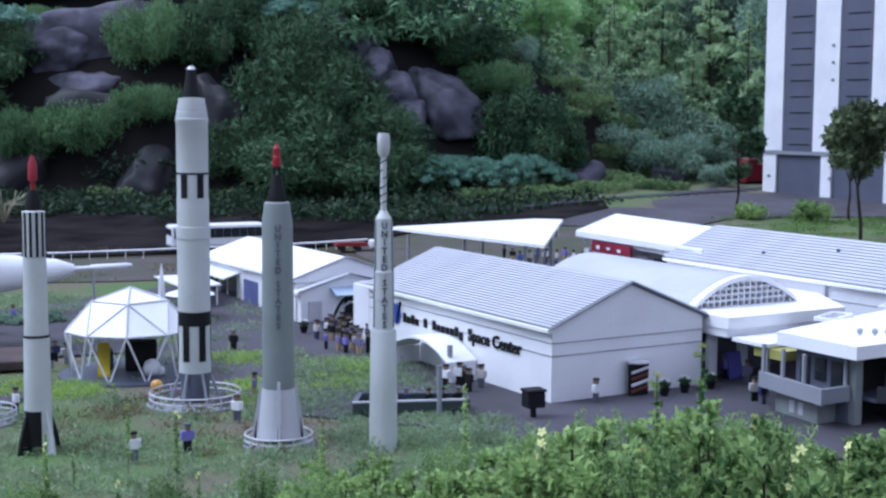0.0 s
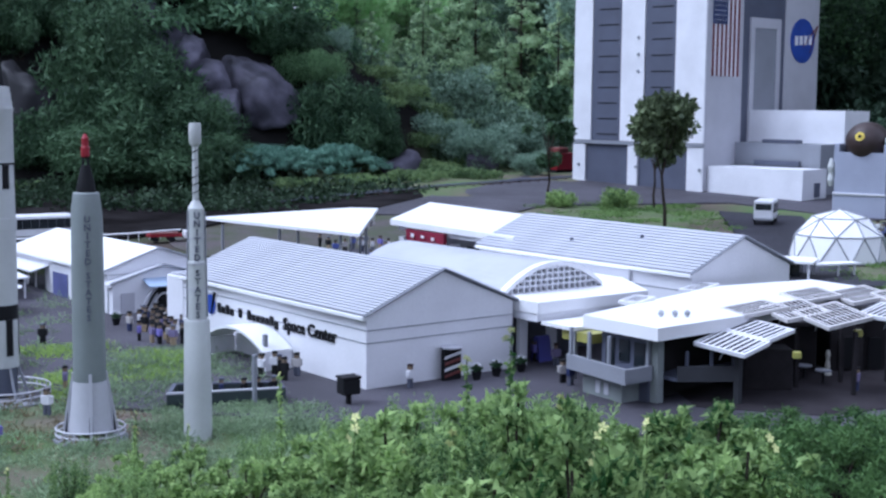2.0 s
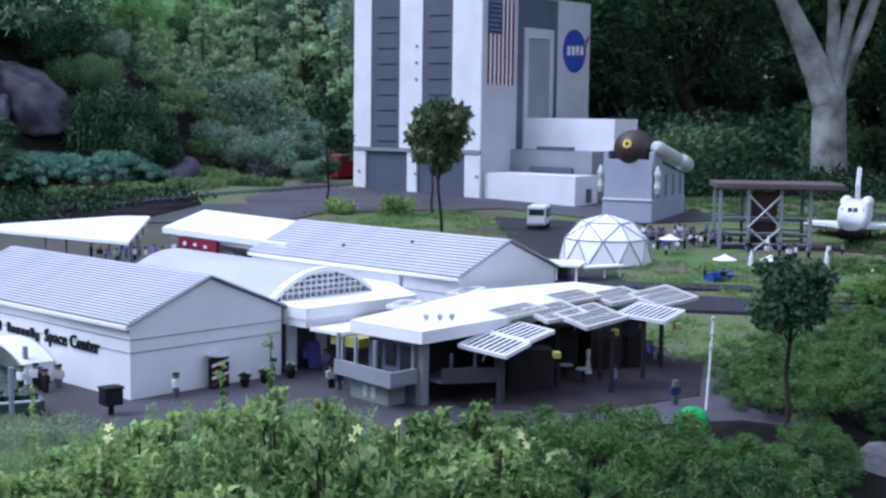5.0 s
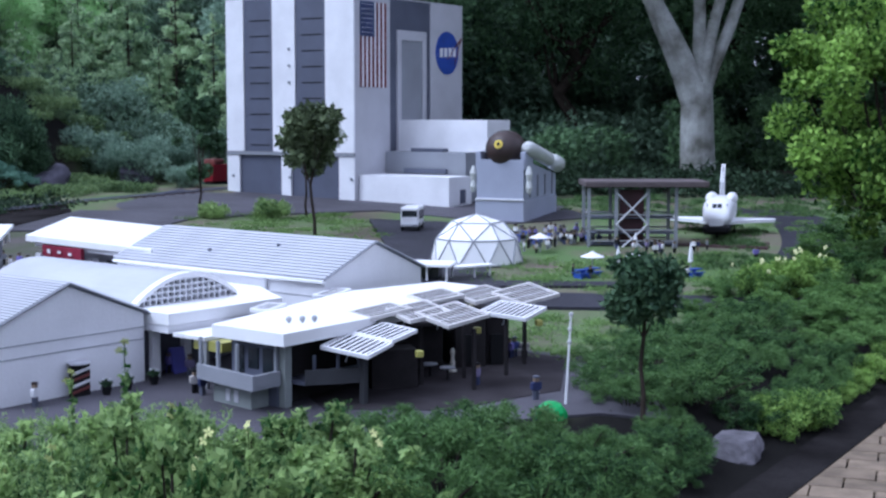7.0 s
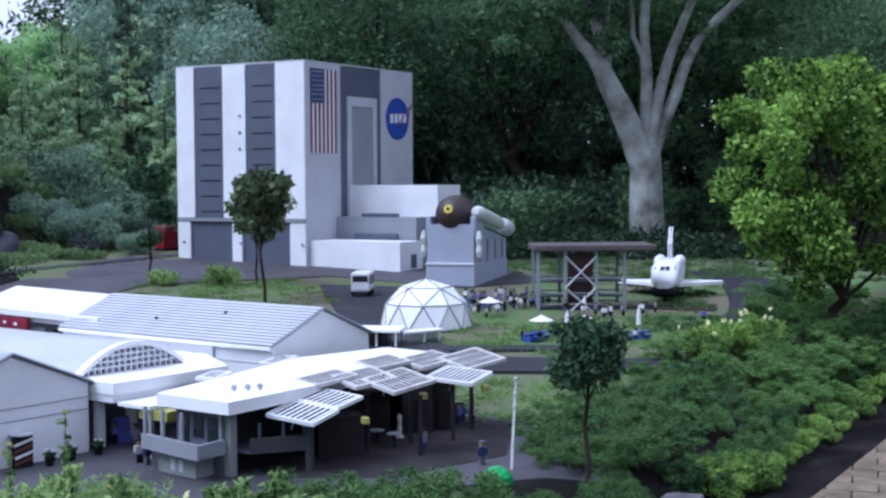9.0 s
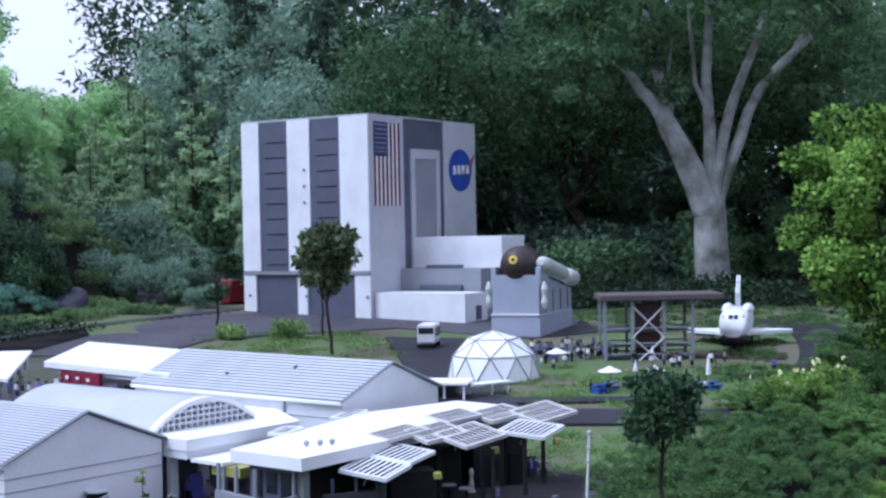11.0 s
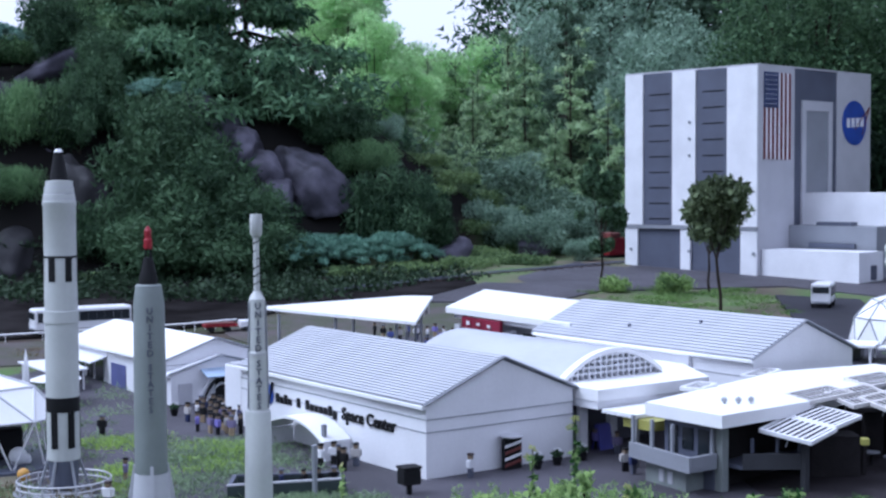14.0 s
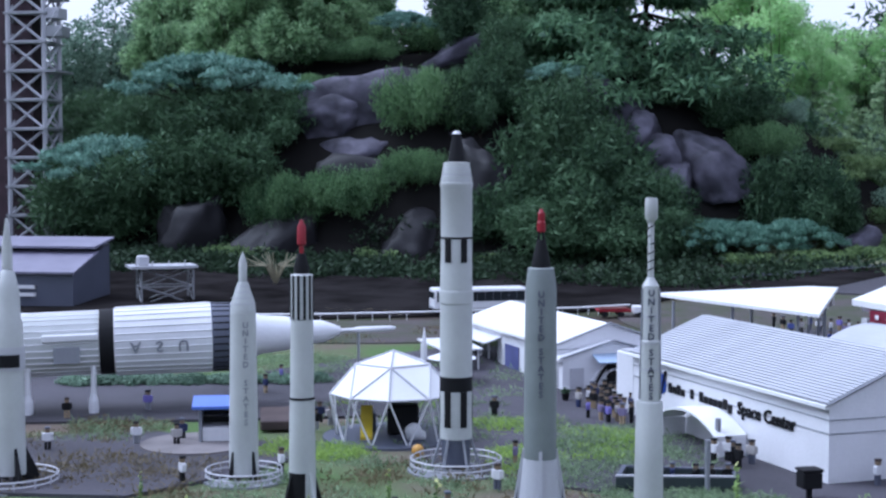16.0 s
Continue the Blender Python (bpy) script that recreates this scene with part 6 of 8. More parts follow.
for k in range(5):
    bm = fresh()
    for q in range(6):
        a0, a1 = radians(60 * q + 90 * k), radians(60 * q + 60 + 90 * k)
        rod(bm, (0.0125 * math.cos(a0), 0.0125 * math.sin(a0), 0.955 + 0.04 * k + q * 0.006), (0.0125 * math.cos(a1), 0.0125 * math.sin(a1), 0.961 + 0.04 * k + q * 0.006), 0.0028, 4)
    part("stripe", bm, BLACK, al)
turned(al, "head", [(0.014, 1.16), (0.024, 1.175), (0.025, 1.235), (0.022, 1.252)], RWHITE, "white rounded head")
stacked_letters(al, "UNITED", 0.0345, 0.915, 0.033, 0.036, CAM_DIR)
stacked_letters(al, "STATES", 0.041, 0.69, 0.033, 0.036, CAM_DIR)

# the striped rocket
ju = thing("striped_rocket", "white rocket with black stripes, black fins, red tip", "rocket", at(-2.11, 5.01))
turned(ju, "body", [(0.054, 0.03), (0.053, 0.17), (0.049, 0.455)], RWHITE)
turned(ju, "ring", [(0.0505, 0.456), (0.0505, 0.464)], BLACK)
turned(ju, "body", [(0.047, 0.465), (0.044, 0.77)], RWHITE)
turned(ju, "upper_body", [(0.045, 0.771), (0.045, 0.945), (0.03, 0.95)], RWHITE)
for k in range(12):
    part("stripe", patch(fresh(), 0.045, 0.772, 0.944, 30 * k, 30 * k + 14, 2), BLACK, ju)
turned(ju, "nose_cone", [(0.03, 0.951), (0.03, 0.975), (0.016, 1.03)], BLACK, "black nose")
turned(ju, "escape_tip", [(0.009, 1.03), (0.009, 1.06), (0.018, 1.065), (0.017, 1.13), (0.006, 1.16)], RED, "red escape tip")
for k in range(4):
    part("fin", fin(fresh(), 0.054, 0.0, 0.17, 0.045, CAM_DIR + 45 + 90 * k), BLACK if k % 2 else RWHITE, ju)
for a in (CAM_DIR - 20, CAM_DIR + 160):
    part("black_patch", patch(fresh(), 0.0545, 0.03, 0.17, a - 40, a + 40, 6), BLACK, ju)

# the pointed white rocket
th = thing("pointed_rocket", "white rocket with stepped pointed nose and black fins", "rocket", at(-2.58, 5.46))
turned(th, "body", [(0.064, 0.03), (0.062, 0.3), (0.055, 0.74)], RWHITE)
turned(th, "shoulder", [(0.055, 0.741), (0.052, 0.78), (0.022, 0.87)], RWHITE)
for q in range(4):
    turned(th, "seam", [(0.0535 - 0.0085 * q, 0.777 + 0.025 * q), (0.0535 - 0.0085 * q, 0.781 + 0.025 * q)], LTGREY)
turned(th, "nose_cone", [(0.018, 0.871), (0.018, 0.955), (0.003, 1.0)], RWHITE)
for k in range(4):
    part("fin", fin(fresh(), 0.063, 0.0, 0.14, 0.02, CAM_DIR + 50 + 90 * k), BLACK, th, "black fin")
stacked_letters(th, "UNITED", 0.057, 0.71, 0.034, 0.036, CAM_DIR + 20, MIDGREY)
stacked_letters(th, "STATES", 0.06, 0.46, 0.034, 0.036, CAM_DIR + 20, MIDGREY)
ring_fence(-2.58, 5.46, 0.165, 0.055, 14)

# the rocket at the far end of the row
en = thing("finned_rocket", "white rocket with black band and large black fins", "rocket", at(-3.5, 5.08))
turned(en, "body", [(0.066, 0.05), (0.062, 0.5)], RWHITE)
turned(en, "upper_body", [(0.062, 0.6), (0.06, 0.7), (0.052, 0.72), (0.05, 0.83), (0.03, 0.92), (0.02, 0.93)], RWHITE)
turned(en, "band", [(0.068, 0.501), (0.068, 0.6)], LTGREY, "stepped grey and black band")
part("black_patch", patch(fresh(), 0.068, 0.515, 0.57, CAM_DIR - 60, CAM_DIR + 60, 8), BLACK, en)
turned(en, "nose_cone", [(0.022, 0.931), (0.022, 1.02), (0.005, 1.15)], RWHITE)
for k in range(4):
    part("fin", fin(fresh(), 0.064, 0.0, 0.17, 0.07, CAM_DIR + 40 + 90 * k), BLACK, en, "black fin")
ring_fence(-3.5, 5.08, 0.2, 0.05, 14)

# ---- the lying rocket ----
sa = thing("lying_rocket", "huge white and black rocket lying on supports", "rocket", pose(-4.2, 6.75, 0.39, 0, 0, math.degrees(math.atan2(0.49, 0.87))) @ pose(0, 0, 0, 0, 90 - 1.4, 0))
def stage(name, prof, m_, label="", seg=28):
    return part(name, lathe(fresh(), prof, seg), m_, sa, label)
stage("first_stage", [(0.172, -2.2), (0.176, 0.104)], RWHITE)
stage("black_band", [(0.184, 0.105), (0.186, 0.183)], BLACK, "black ring band")
stage("second_stage", [(0.188, 0.184), (0.196, 0.719)], WHITE)
stage("black_band", [(0.197, 0.72), (0.194, 0.831)], DKGREY, "dark ribbed ring band")
stage("third_stage", [(0.19, 0.832), (0.185, 0.86), (0.112, 1.0), (0.1, 1.14), (0.075, 1.24), (0.065, 1.36), (0.025, 1.46)], WHITE, "white tapering stage")
stage("escape_tower", [(0.012, 1.461), (0.012, 1.55), (0.018, 1.56), (0.016, 1.76), (0.008, 1.79)], WHITE)
for k in range(30):
    a = 2 * math.pi * k / 30
    bm = fresh()
    rod(bm, (0.188 * math.cos(a), 0.188 * math.sin(a), 0.19), (0.1965 * math.cos(a), 0.1965 * math.sin(a), 0.715), 0.005, 4)
    part("rib", bm, WHITE, sa)
    bm = fresh()
    rod(bm, (0.195 * math.cos(a), 0.195 * math.sin(a), 0.725), (0.194 * math.cos(a), 0.194 * math.sin(a), 0.828), 0.005, 4)
    part("rib", bm, BLACK, sa)
    bm = fresh()
    rod(bm, (0.172 * math.cos(a), 0.172 * math.sin(a), -1.2), (0.176 * math.cos(a), 0.176 * math.sin(a), 0.1), 0.0045, 4)
    part("rib", bm, WHITE, sa)
for ch, s in (("U", 0.56), ("S", 0.43), ("A", 0.3)):
    ob = new("letter", text_mesh(ch, 0.085, 0.002))
    ob.data.materials.append(MIDGREY)
    ob.parent = sa
    # letters lie on the flank turned to the walk, heads down
    ob.matrix_basis = Matrix(((0, -1, 0, -0.01), (0, 0, -1, -0.199), (-1, 0, 0, s), (0, 0, 0, 1))) @ pose(0, 0, 0, 0, 0, 180)
bm = fresh()
box(bm, 0.0, 0.09, -0.188, -0.17, -0.14, 0.0)
part("hatch", bm, MIDGREY, sa, "grey hatch")
bm = fresh()
box(bm, -0.07, -0.03, -0.195, -0.16, -0.2, 0.1, 0.006)
part("fairing", bm, WHITE, sa)


def along(s, off=0.0, z=None):
    d = Vector((0.871, 0.491))
    return (-4.2 + d.x * s + d.y * off, 6.75 + d.y * s - d.x * off)


for s in (-0.28, 0.07, -1.2, -0.8):
    for off in (0.12,):
        x, y = along(s, off)
        t = thing("rocket_support", "white bottle-shaped support under the lying rocket", "support", pose(x, y, 0.0), "supports of the lying rocket")
        part("foot", lathe(fresh(), [(0.028, 0.0), (0.028, 0.08), (0.016, 0.12)], 10), WHITE, t)
        part("column", lathe(fresh(), [(0.016, 0.121), (0.016, 0.3)], 10), WHITE, t)
x, y = along(1.57)
bm = fresh()
rod(bm, (0, 0, 0), (0, 0, 0.415), 0.008, 6)
box(bm, -0.02, 0.02, -0.02, 0.02, 0, 0.012)
lone("prop_post", bm, METAL, "thin grey post propping the rocket's tip", "post", pose(x, y, 0))

# ---- domes ----
def geodesic(name, x, y, r, h, covered, label, shape=((0.58, 5, 0.83), (0.9, 10, 0.5), (1.0, 10, 0.0)), m=None):
    """A dome of triangles: white skins between grey struts; covered: rows of skin from the top."""
    t = thing(name, label, "dome", m or at(x, y))
    rows = [[(0, 0, h)]]
    for frac, n, zz in shape:
        rows.append([(r * frac * math.cos(2 * math.pi * (k + (0.5 if zz == 0.0 else 0.0)) / n - 1.3), r * frac * math.sin(2 * math.pi * (k + (0.5 if zz == 0.0 else 0.0)) / n - 1.3), h * zz) for k in range(n)])
    tris = []
    for k in range(5):
        tris.append((0, rows[0][0], rows[1][k], rows[1][(k + 1) % 5]))
        a, b, c = rows[2][2 * k], rows[2][(2 * k + 1) % 10], rows[2][(2 * k + 2) % 10]
        tris += [(1, rows[1][k], a, b), (1, rows[1][k], b, rows[1][(k + 1) % 5]), (1, rows[1][(k + 1) % 5], b, c)]
    for k in range(10):
        tris.append((2, rows[2][k], rows[3][k], rows[2][(k + 1) % 10]))
        tris.append((2, rows[2][(k + 1) % 10], rows[3][k], rows[3][(k + 1) % 10]))
    seen = set()
    for row, *p in tris:
        if row < covered:
            bm = fresh()
            v = [Vector(q) for q in p]
            n = (v[1] - v[0]).cross(v[2] - v[0]).normalized() * 0.004
            lo, hi = [bm.verts.new(q - n) for q in v], [bm.verts.new(q + n) for q in v]
            bm.faces.new(lo[::-1]), bm.faces.new(hi)
            for i in range(3):
                bm.faces.new((lo[i], lo[(i + 1) % 3], hi[(i + 1) % 3], hi[i]))
            part("panel", bm, ROOFW, t)
        for i in range(3):
            key = tuple(sorted((tuple(round(c, 4) for c in p[i]), tuple(round(c, 4) for c in p[(i + 1) % 3]))))
            if key in seen or (row == 2 and covered < 3 and key[0][2] < 0.01 and key[1][2] < 0.01):
                continue
            seen.add(key)
            bm = fresh()
            a, b = Vector(key[0]) * 1.012, Vector(key[1]) * 1.012
            rod(bm, a, b, 0.0055 * r / 0.35, 6)
            part("strut", bm, MIDGREY if covered > 2 else LTGREY if row < covered else WHITE, t)
    return t


geodesic("open_dome", -2.286, 6.587, 0.325, 0.44, 2, "white canvas dome on open strut legs", ((0.6, 5, 0.86), (1.0, 10, 0.535), (0.88, 10, 0.0)))
geodesic("white_dome", 3.48, 10.72, 0.385, 0.4, 3, "white faceted dome with grey struts")
slide = thing("play_slide", "small yellow slide under the canvas dome", "slide", at(-2.4, 6.5, 20, 0.014))
part("chute", prism(fresh(), [(-0.03, -0.09), (0.03, -0.09), (0.03, 0.09), (-0.03, 0.09)], [0.0, 0.0, 0.13, 0.13], [0.014, 0.014, 0.144, 0.144]), YELLOW, slide)
for sx in (-0.025, 0.025):
    bm = fresh()
    rod(bm, (sx, 0.085, 0), (sx, 0.085, 0.131), 0.005, 5)
    part("leg", bm, MIDGREY, slide)
bm = fresh()
bmesh.ops.create_icosphere(bm, subdivisions=2, radius=0.045, matrix=Matrix.Translation((0, 0, 0.045)))
lone("ball", bm, WHITE, "white ball model under the canvas dome", "ball", at(-2.14, 6.47, 0, 0.014))
bm = fresh()
bmesh.ops.create_icosphere(bm, subdivisions=2, radius=0.03, matrix=Matrix.Translation((0, 0, 0.03)))
lone("ball", bm, mat("orange_yellow_plastic", (0.55, 0.3, 0.05), 0.5), "orange-yellow ball beside the rocket pad", "ball", at(-2.0, 6.12, 0, 0.012))
for dx, dy, sx, sz, m_ in ((0.03, 0.06, 0.16, 0.15, BLACK), (-0.16, 0.06, 0.08, 0.1, DKGREY), (0.14, -0.06, 0.1, 0.035, WHITE)):
    bm = fresh()
    box(bm, -sx / 2, sx / 2, -0.05, 0.05, 0, sz, 0.01)
    lone("play_item", bm, m_, "small block-built item under the dome", "model", at(-2.286 + dx, 6.587 + dy, 20, 0.014), "items under the dome")
bm = fresh()
lathe(bm, [(0.36, -0.01), (0.36, 0.014)], 30)
lone("dome_floor", bm, DKGREY, "round dark grey floor under the canvas dome", "floor", at(-2.286, 6.587))

# ---- crawler block with tank ----
cw = thing("launch_stack", "grey block carrying brown tank and white boosters", "model", pose(4.735, 13.26, 0.2, 0, 0, 54))
def cbox(name, x0, x1, y0, y1, z0, z1, m_, label="", bev=0.006):
    bm = fresh()
    box(bm, x0, x1, y0, y1, z0, z1, bev)
    return part(name, bm, m_, cw, label)
cbox("base", 0.0, 1.2, 0.0, 0.54, 0.0, 0.25, STACKG)
part("block", prism(fresh(), [(0.012, 0.012), (1.19, 0.012), (1.19, 0.528), (0.012, 0.528)], 0.252, [0.67, 0.48, 0.48, 0.67]), STACKG, cw)
cbox("shoulder", 0.02, 0.3, -0.005, 0.05, 0.56, 0.75, STACKG)
cbox("shoulder", 0.02, 0.3, 0.49, 0.545, 0.56, 0.75, STACKG)
cbox("backing", 0.24, 0.42, 0.06, 0.48, 0.602, 0.71, MIDGREY)
cbox("ledge", -0.012, 0.02, 0.0, 0.54, 0.236, 0.262, LTGREY, "pale ledge across the block")
for k in range(4):
    cbox("rib", 0.2 + 0.27 * k, 0.225 + 0.27 * k, -0.008, 0.008, 0.27, 0.5, MIDGREY)
for y in (-0.04, 0.575):
    bm = fresh()
    lathe(bm, [(0.02, 0.32), (0.038, 0.38), (0.024, 0.45), (0.04, 0.52), (0.015, 0.6)], 10)
    br = part("bracket", bm, RWHITE, cw, "white bracket on the block's corner")
    br.matrix_basis = pose(0.04, y, 0)
bm = fresh()
lathe(bm, [(0.2 * math.sin(t), -0.2 * math.cos(t)) for t in [0.12 + 0.19 * k for k in range(8)]] + [(0.202, 0.02), (0.202, 0.12), (0.15, 0.2)], 28)
ob = part("tank", bm, BROWN, cw, "brown domed tank")
ob.matrix_basis = pose(0.15, 0.27, 0.77, 0, 90, 0)
for x, z, ln, r in ((0.06, 0.8, 0.86, 0.078), (0.95, 0.635, 0.34, 0.09)):
    ob = part("booster", lathe(fresh(), [(0.03, 0.0), (r * 0.7, 0.02), (r * 0.94, 0.06), (r, 0.12), (r, ln - 0.07), (r * 0.86, ln - 0.03), (0.03, ln)], 18), RWHITE, cw, "white booster sloping down behind the tank")
    ob.matrix_basis = pose(x, 0.0, z, 0, 100.5, 0)
hub_m = Matrix.Translation((0.15, 0.27, 0.77)) @ pose(0, 0, 0, 0, 107, 0)
for nm, r, z0, m_ in (("hub", 0.046, -0.208, YELLOW), ("hub_core", 0.018, -0.215, BLACK)):
    ob = part(nm, lathe(fresh(), [(r, z0), (r, z0 + 0.03)], 16), m_, cw, "yellow hub disc" if nm == "hub" else "")
    ob.matrix_basis = hub_m

# ---- launch stand ----
st = thing("launch_stand", "grey open steel stand with flat brown roof", "stand", pose(4.82, 11.44, 0.08, 0, 0, -14))
SW, SD, SH = 0.74, 0.4, 0.6
for x in (-0.06, 0.19, 0.48, SW):
    for y in (0.0, SD):
        bm = fresh()
        box(bm, x - 0.014, x + 0.014, y - 0.014, y + 0.014, 0, SH)
        part("post", bm, MIDGREY, st)
bm = fresh()
box(bm, -0.1, SW + 0.29, -0.06, SD + 0.12, SH, SH + 0.055, 0.008)
part("roof", bm, mat("weathered_brown_roof", (0.095, 0.074, 0.077), 0.8, var=0.2), st, "flat weathered brown roof")
for z in (0.1, 0.2, 0.34):
    for y in (0.02, SD - 0.02):
        bm = fresh()
        box(bm, -0.06, SW, y - 0.006, y + 0.006, z, z + 0.014)
        part("rail", bm, METAL, st)
    bm = fresh()
    box(bm, -0.06, SW, 0.03, SD - 0.03, z - 0.03, z - 0.02)
    part("deck", bm, DKGREY, st)
for z0, z1 in ((0.0, 0.26), (0.26, 0.55)):
    for a, b in (((0.19, z0), (0.48, z1)), ((0.48, z0), (0.19, z1))):
        bm = fresh()
        rod(bm, (a[0], -0.016, a[1]), (b[0], -0.016, b[1]), 0.009, 4)
        part("brace", bm, LTGREY, st)
bm = fresh()
box(bm, 0.24, 0.46, 0.1, 0.2, 0.0, 0.57)
part("panel", bm, mat("dark_red_panel", (0.07, 0.022, 0.03), 0.6, var=0.2), st, "dark red panel")

# ---- orbiter ----
sh = thing("orbiter", "white winged orbiter with black nose underside", "spacecraft", pose(6.1, 11.6, 0.12, 0, 0, -30))
bm = fresh()
rings = []
for y, hw, z0, z1 in ((0.0, 0.07, 0.165, 0.255), (0.03, 0.1, 0.158, 0.295), (0.08, 0.12, 0.155, 0.33), (0.14, 0.132, 0.152, 0.365), (0.2, 0.14, 0.152, 0.43), (0.28, 0.145, 0.15, 0.46), (0.4, 0.147, 0.15, 0.46), (1.0, 0.147, 0.15, 0.46)):
    z1 = 0.15 + (z1 - 0.15) * 0.84
    zc, hh = (z0 + z1) / 2, (z1 - z0) / 2
    ring = []
    for k in range(24):
        t = 2 * math.pi * k / 24
        c, q = math.cos(t), math.sin(t)
        ring.append(bm.verts.new((hw * math.copysign(abs(c) ** 0.62, c), y, zc + hh * math.copysign(abs(q) ** 0.75, q))))
    rings.append(ring)
for a, b in zip(rings, rings[1:]):
    for i in range(24):
        bm.faces.new((a[i], b[i], b[(i + 1) % 24], a[(i + 1) % 24])).smooth = True
bm.faces.new(rings[0]), bm.faces.new(rings[-1][::-1])
bmesh.ops.recalc_face_normals(bm, faces=bm.faces)
part("fuselage", bm, WHITE, sh)
bm = fresh()
box(bm, -0.125, 0.125, -0.012, 0.95, 0.085, 0.185, 0.03)
part("belly", bm, BLACK, sh, "black underside")
for sx in (-1, 1):
    bm = fresh()
    pts = [(sx * 0.08, 0.25), (sx * 0.2, 0.5), (sx * 0.53, 0.78), (sx * 0.53, 0.9), (sx * 0.08, 0.98)]
    prism(bm, pts if sx > 0 else pts[::-1], 0.155, 0.185)
    part("wing", bm, WHITE, sh, "white swept wing")
    bm = fresh()
    lathe(bm, [(0.015, -0.32), (0.04, -0.2), (0.056, -0.05), (0.058, 0.12), (0.045, 0.16)], 14)
    ob = part("pod", bm, WHITE, sh)
    ob.matrix_basis = pose(sx * 0.1, 0.8, 0.385, -90, 0, 0)
    bm = fresh()
    rod(bm, (sx * 0.14, 0.7, 0.17), (sx * 0.14, 0.7, 0.0), 0.01, 6)
    bmesh.ops.create_cone(bm, cap_ends=True, segments=12, radius1=0.035, radius2=0.035, depth=0.03, matrix=pose(sx * 0.14, 0.7, 0.035, 0, 90, 0))
    part("wheel_leg", bm, BLACK, sh)
    bm = fresh()
    prism(bm, [(sx * 0.012 + 0.006, 0.8), (sx * 0.012 + 0.006, 1.05), (sx * 0.012 - 0.006, 1.05), (sx * 0.012 - 0.006, 0.8)], 0.4, [0.55, 0.72, 0.72, 0.55])
    part("tail_fin", bm, WHITE, sh, "tall white tail fin half")
for x0, x1, out in ((-0.1, -0.05, 0.022), (-0.045, -0.004, 0.0), (0.004, 0.045, 0.0), (0.05, 0.1, 0.022)):
    bm = fresh()
    prism(bm, [(x0, 0.14 + out), (x1, 0.14 + out), (x1, 0.172 + out), (x0, 0.172 + out)], [0.32, 0.32, 0.345, 0.345], [0.338, 0.338, 0.368, 0.368])
    part("windscreen", bm, GLASS, sh, "dark windscreen pane")
bm = fresh()
rod(bm, (0, 0.2, 0.12), (0, 0.2, 0.0), 0.01, 6)
part("nose_leg", bm, BLACK, sh)
bm = fresh()
box(bm, -0.42, 0.5, -0.45, 1.1, -0.08, 0.018)
lone("display_pad", bm, mat("red_brown_grit", (0.085, 0.055, 0.055), 0.95, var=0.25, scale=5, bump=0.6, bscale=120, spec=0.05), "dull red-brown grit pad under the orbiter", "pad", pose(6.1, 11.6, 0.12, 0, 0, -30))

# ---- left background: service block, small gantry, lattice tower ----
sb = thing("service_block", "grey service block with two-step sloping roof", "building", pose(-6.87, 10.85, 0.1, 0, 0, 100))
for nm, pts, z0, z1, m_, lb in (("wall", [(0, 0), (0.9, 0), (0.9, 1.6), (0, 1.6)], 0, [0.32, 0.56, 0.56, 0.32], DKGREY, ""),
                                ("roof", [(-0.05, -0.03), (0.55, -0.03), (0.55, 1.63), (-0.05, 1.63)], [0.325, 0.485, 0.485, 0.325], [0.345, 0.505, 0.505, 0.345], PURPLEG, "pale lower roof step"),
                                ("roof", [(0.45, -0.03), (0.95, -0.03), (0.95, 1.63), (0.45, 1.63)], [0.53, 0.6, 0.6, 0.53], [0.55, 0.62, 0.62, 0.55], PURPLEG, "pale upper roof step")):
    part(nm, prism(fresh(), pts, z0, z1), m_, sb, lb)
for z in (0.12, 0.19):
    bm = fresh()
    box(bm, -0.035, -0.005, 0.35, 1.6, z, z + 0.03)
    part("pipe", bm, WHITE, sb)


def lattice(t, w, d, h, n, r, m_, cross=True):
    for x in (0, w):
        for y in (0, d):
            bm = fresh()
            rod(bm, (x, y, 0), (x, y, h), r * 1.4, 5)
            part("leg", bm, m_, t)
    for k in range(n):
        z0, z1 = h * k / n, h * (k + 1) / n
        for p, q in (((0, 0), (w, 0)), ((w, 0), (w, d)), ((w, d), (0, d)), ((0, d), (0, 0))):
            bm = fresh()
            rod(bm, (*p, z1), (*q, z1), r, 4)
            part("beam", bm, m_, t)
            bm = fresh()
            rod(bm, (*p, z0), (*q, z1), r * 0.8, 4)
            if cross:
                rod(bm, (*q, z0), (*p, z1), r * 0.8, 4)
            part("brace", bm, m_, t)


ga = thing("small_gantry", "small grey lattice gantry with a flat deck", "gantry", pose(-6.4, 11.25, 0.12, 0, 0, 38))
lattice(ga, 0.48, 0.3, 0.33, 2, 0.006, METAL)
bm = fresh()
box(bm, -0.1, 0.52, -0.04, 0.34, 0.335, 0.36)
part("deck", bm, LTGREY, ga)
for x in (-0.05, 0.1, 0.25, 0.4):
    bm = fresh()
    rod(bm, (x, -0.02, 0.36), (x, -0.02, 0.41), 0.006, 4)
    part("rail_post", bm, LTGREY, ga)
bm = fresh()
box(bm, -0.02, 0.08, 0.05, 0.2, 0.361, 0.45, 0.01)
part("box", bm, LTGREY, ga)
tw = thing("lattice_tower", "tall grey lattice service tower with dark red core", "tower", pose(-11.95, 17.2, 0.3, 0, 0, 8))
lattice(tw, 0.55, 0.5, 4.6, 11, 0.026, LTGREY)
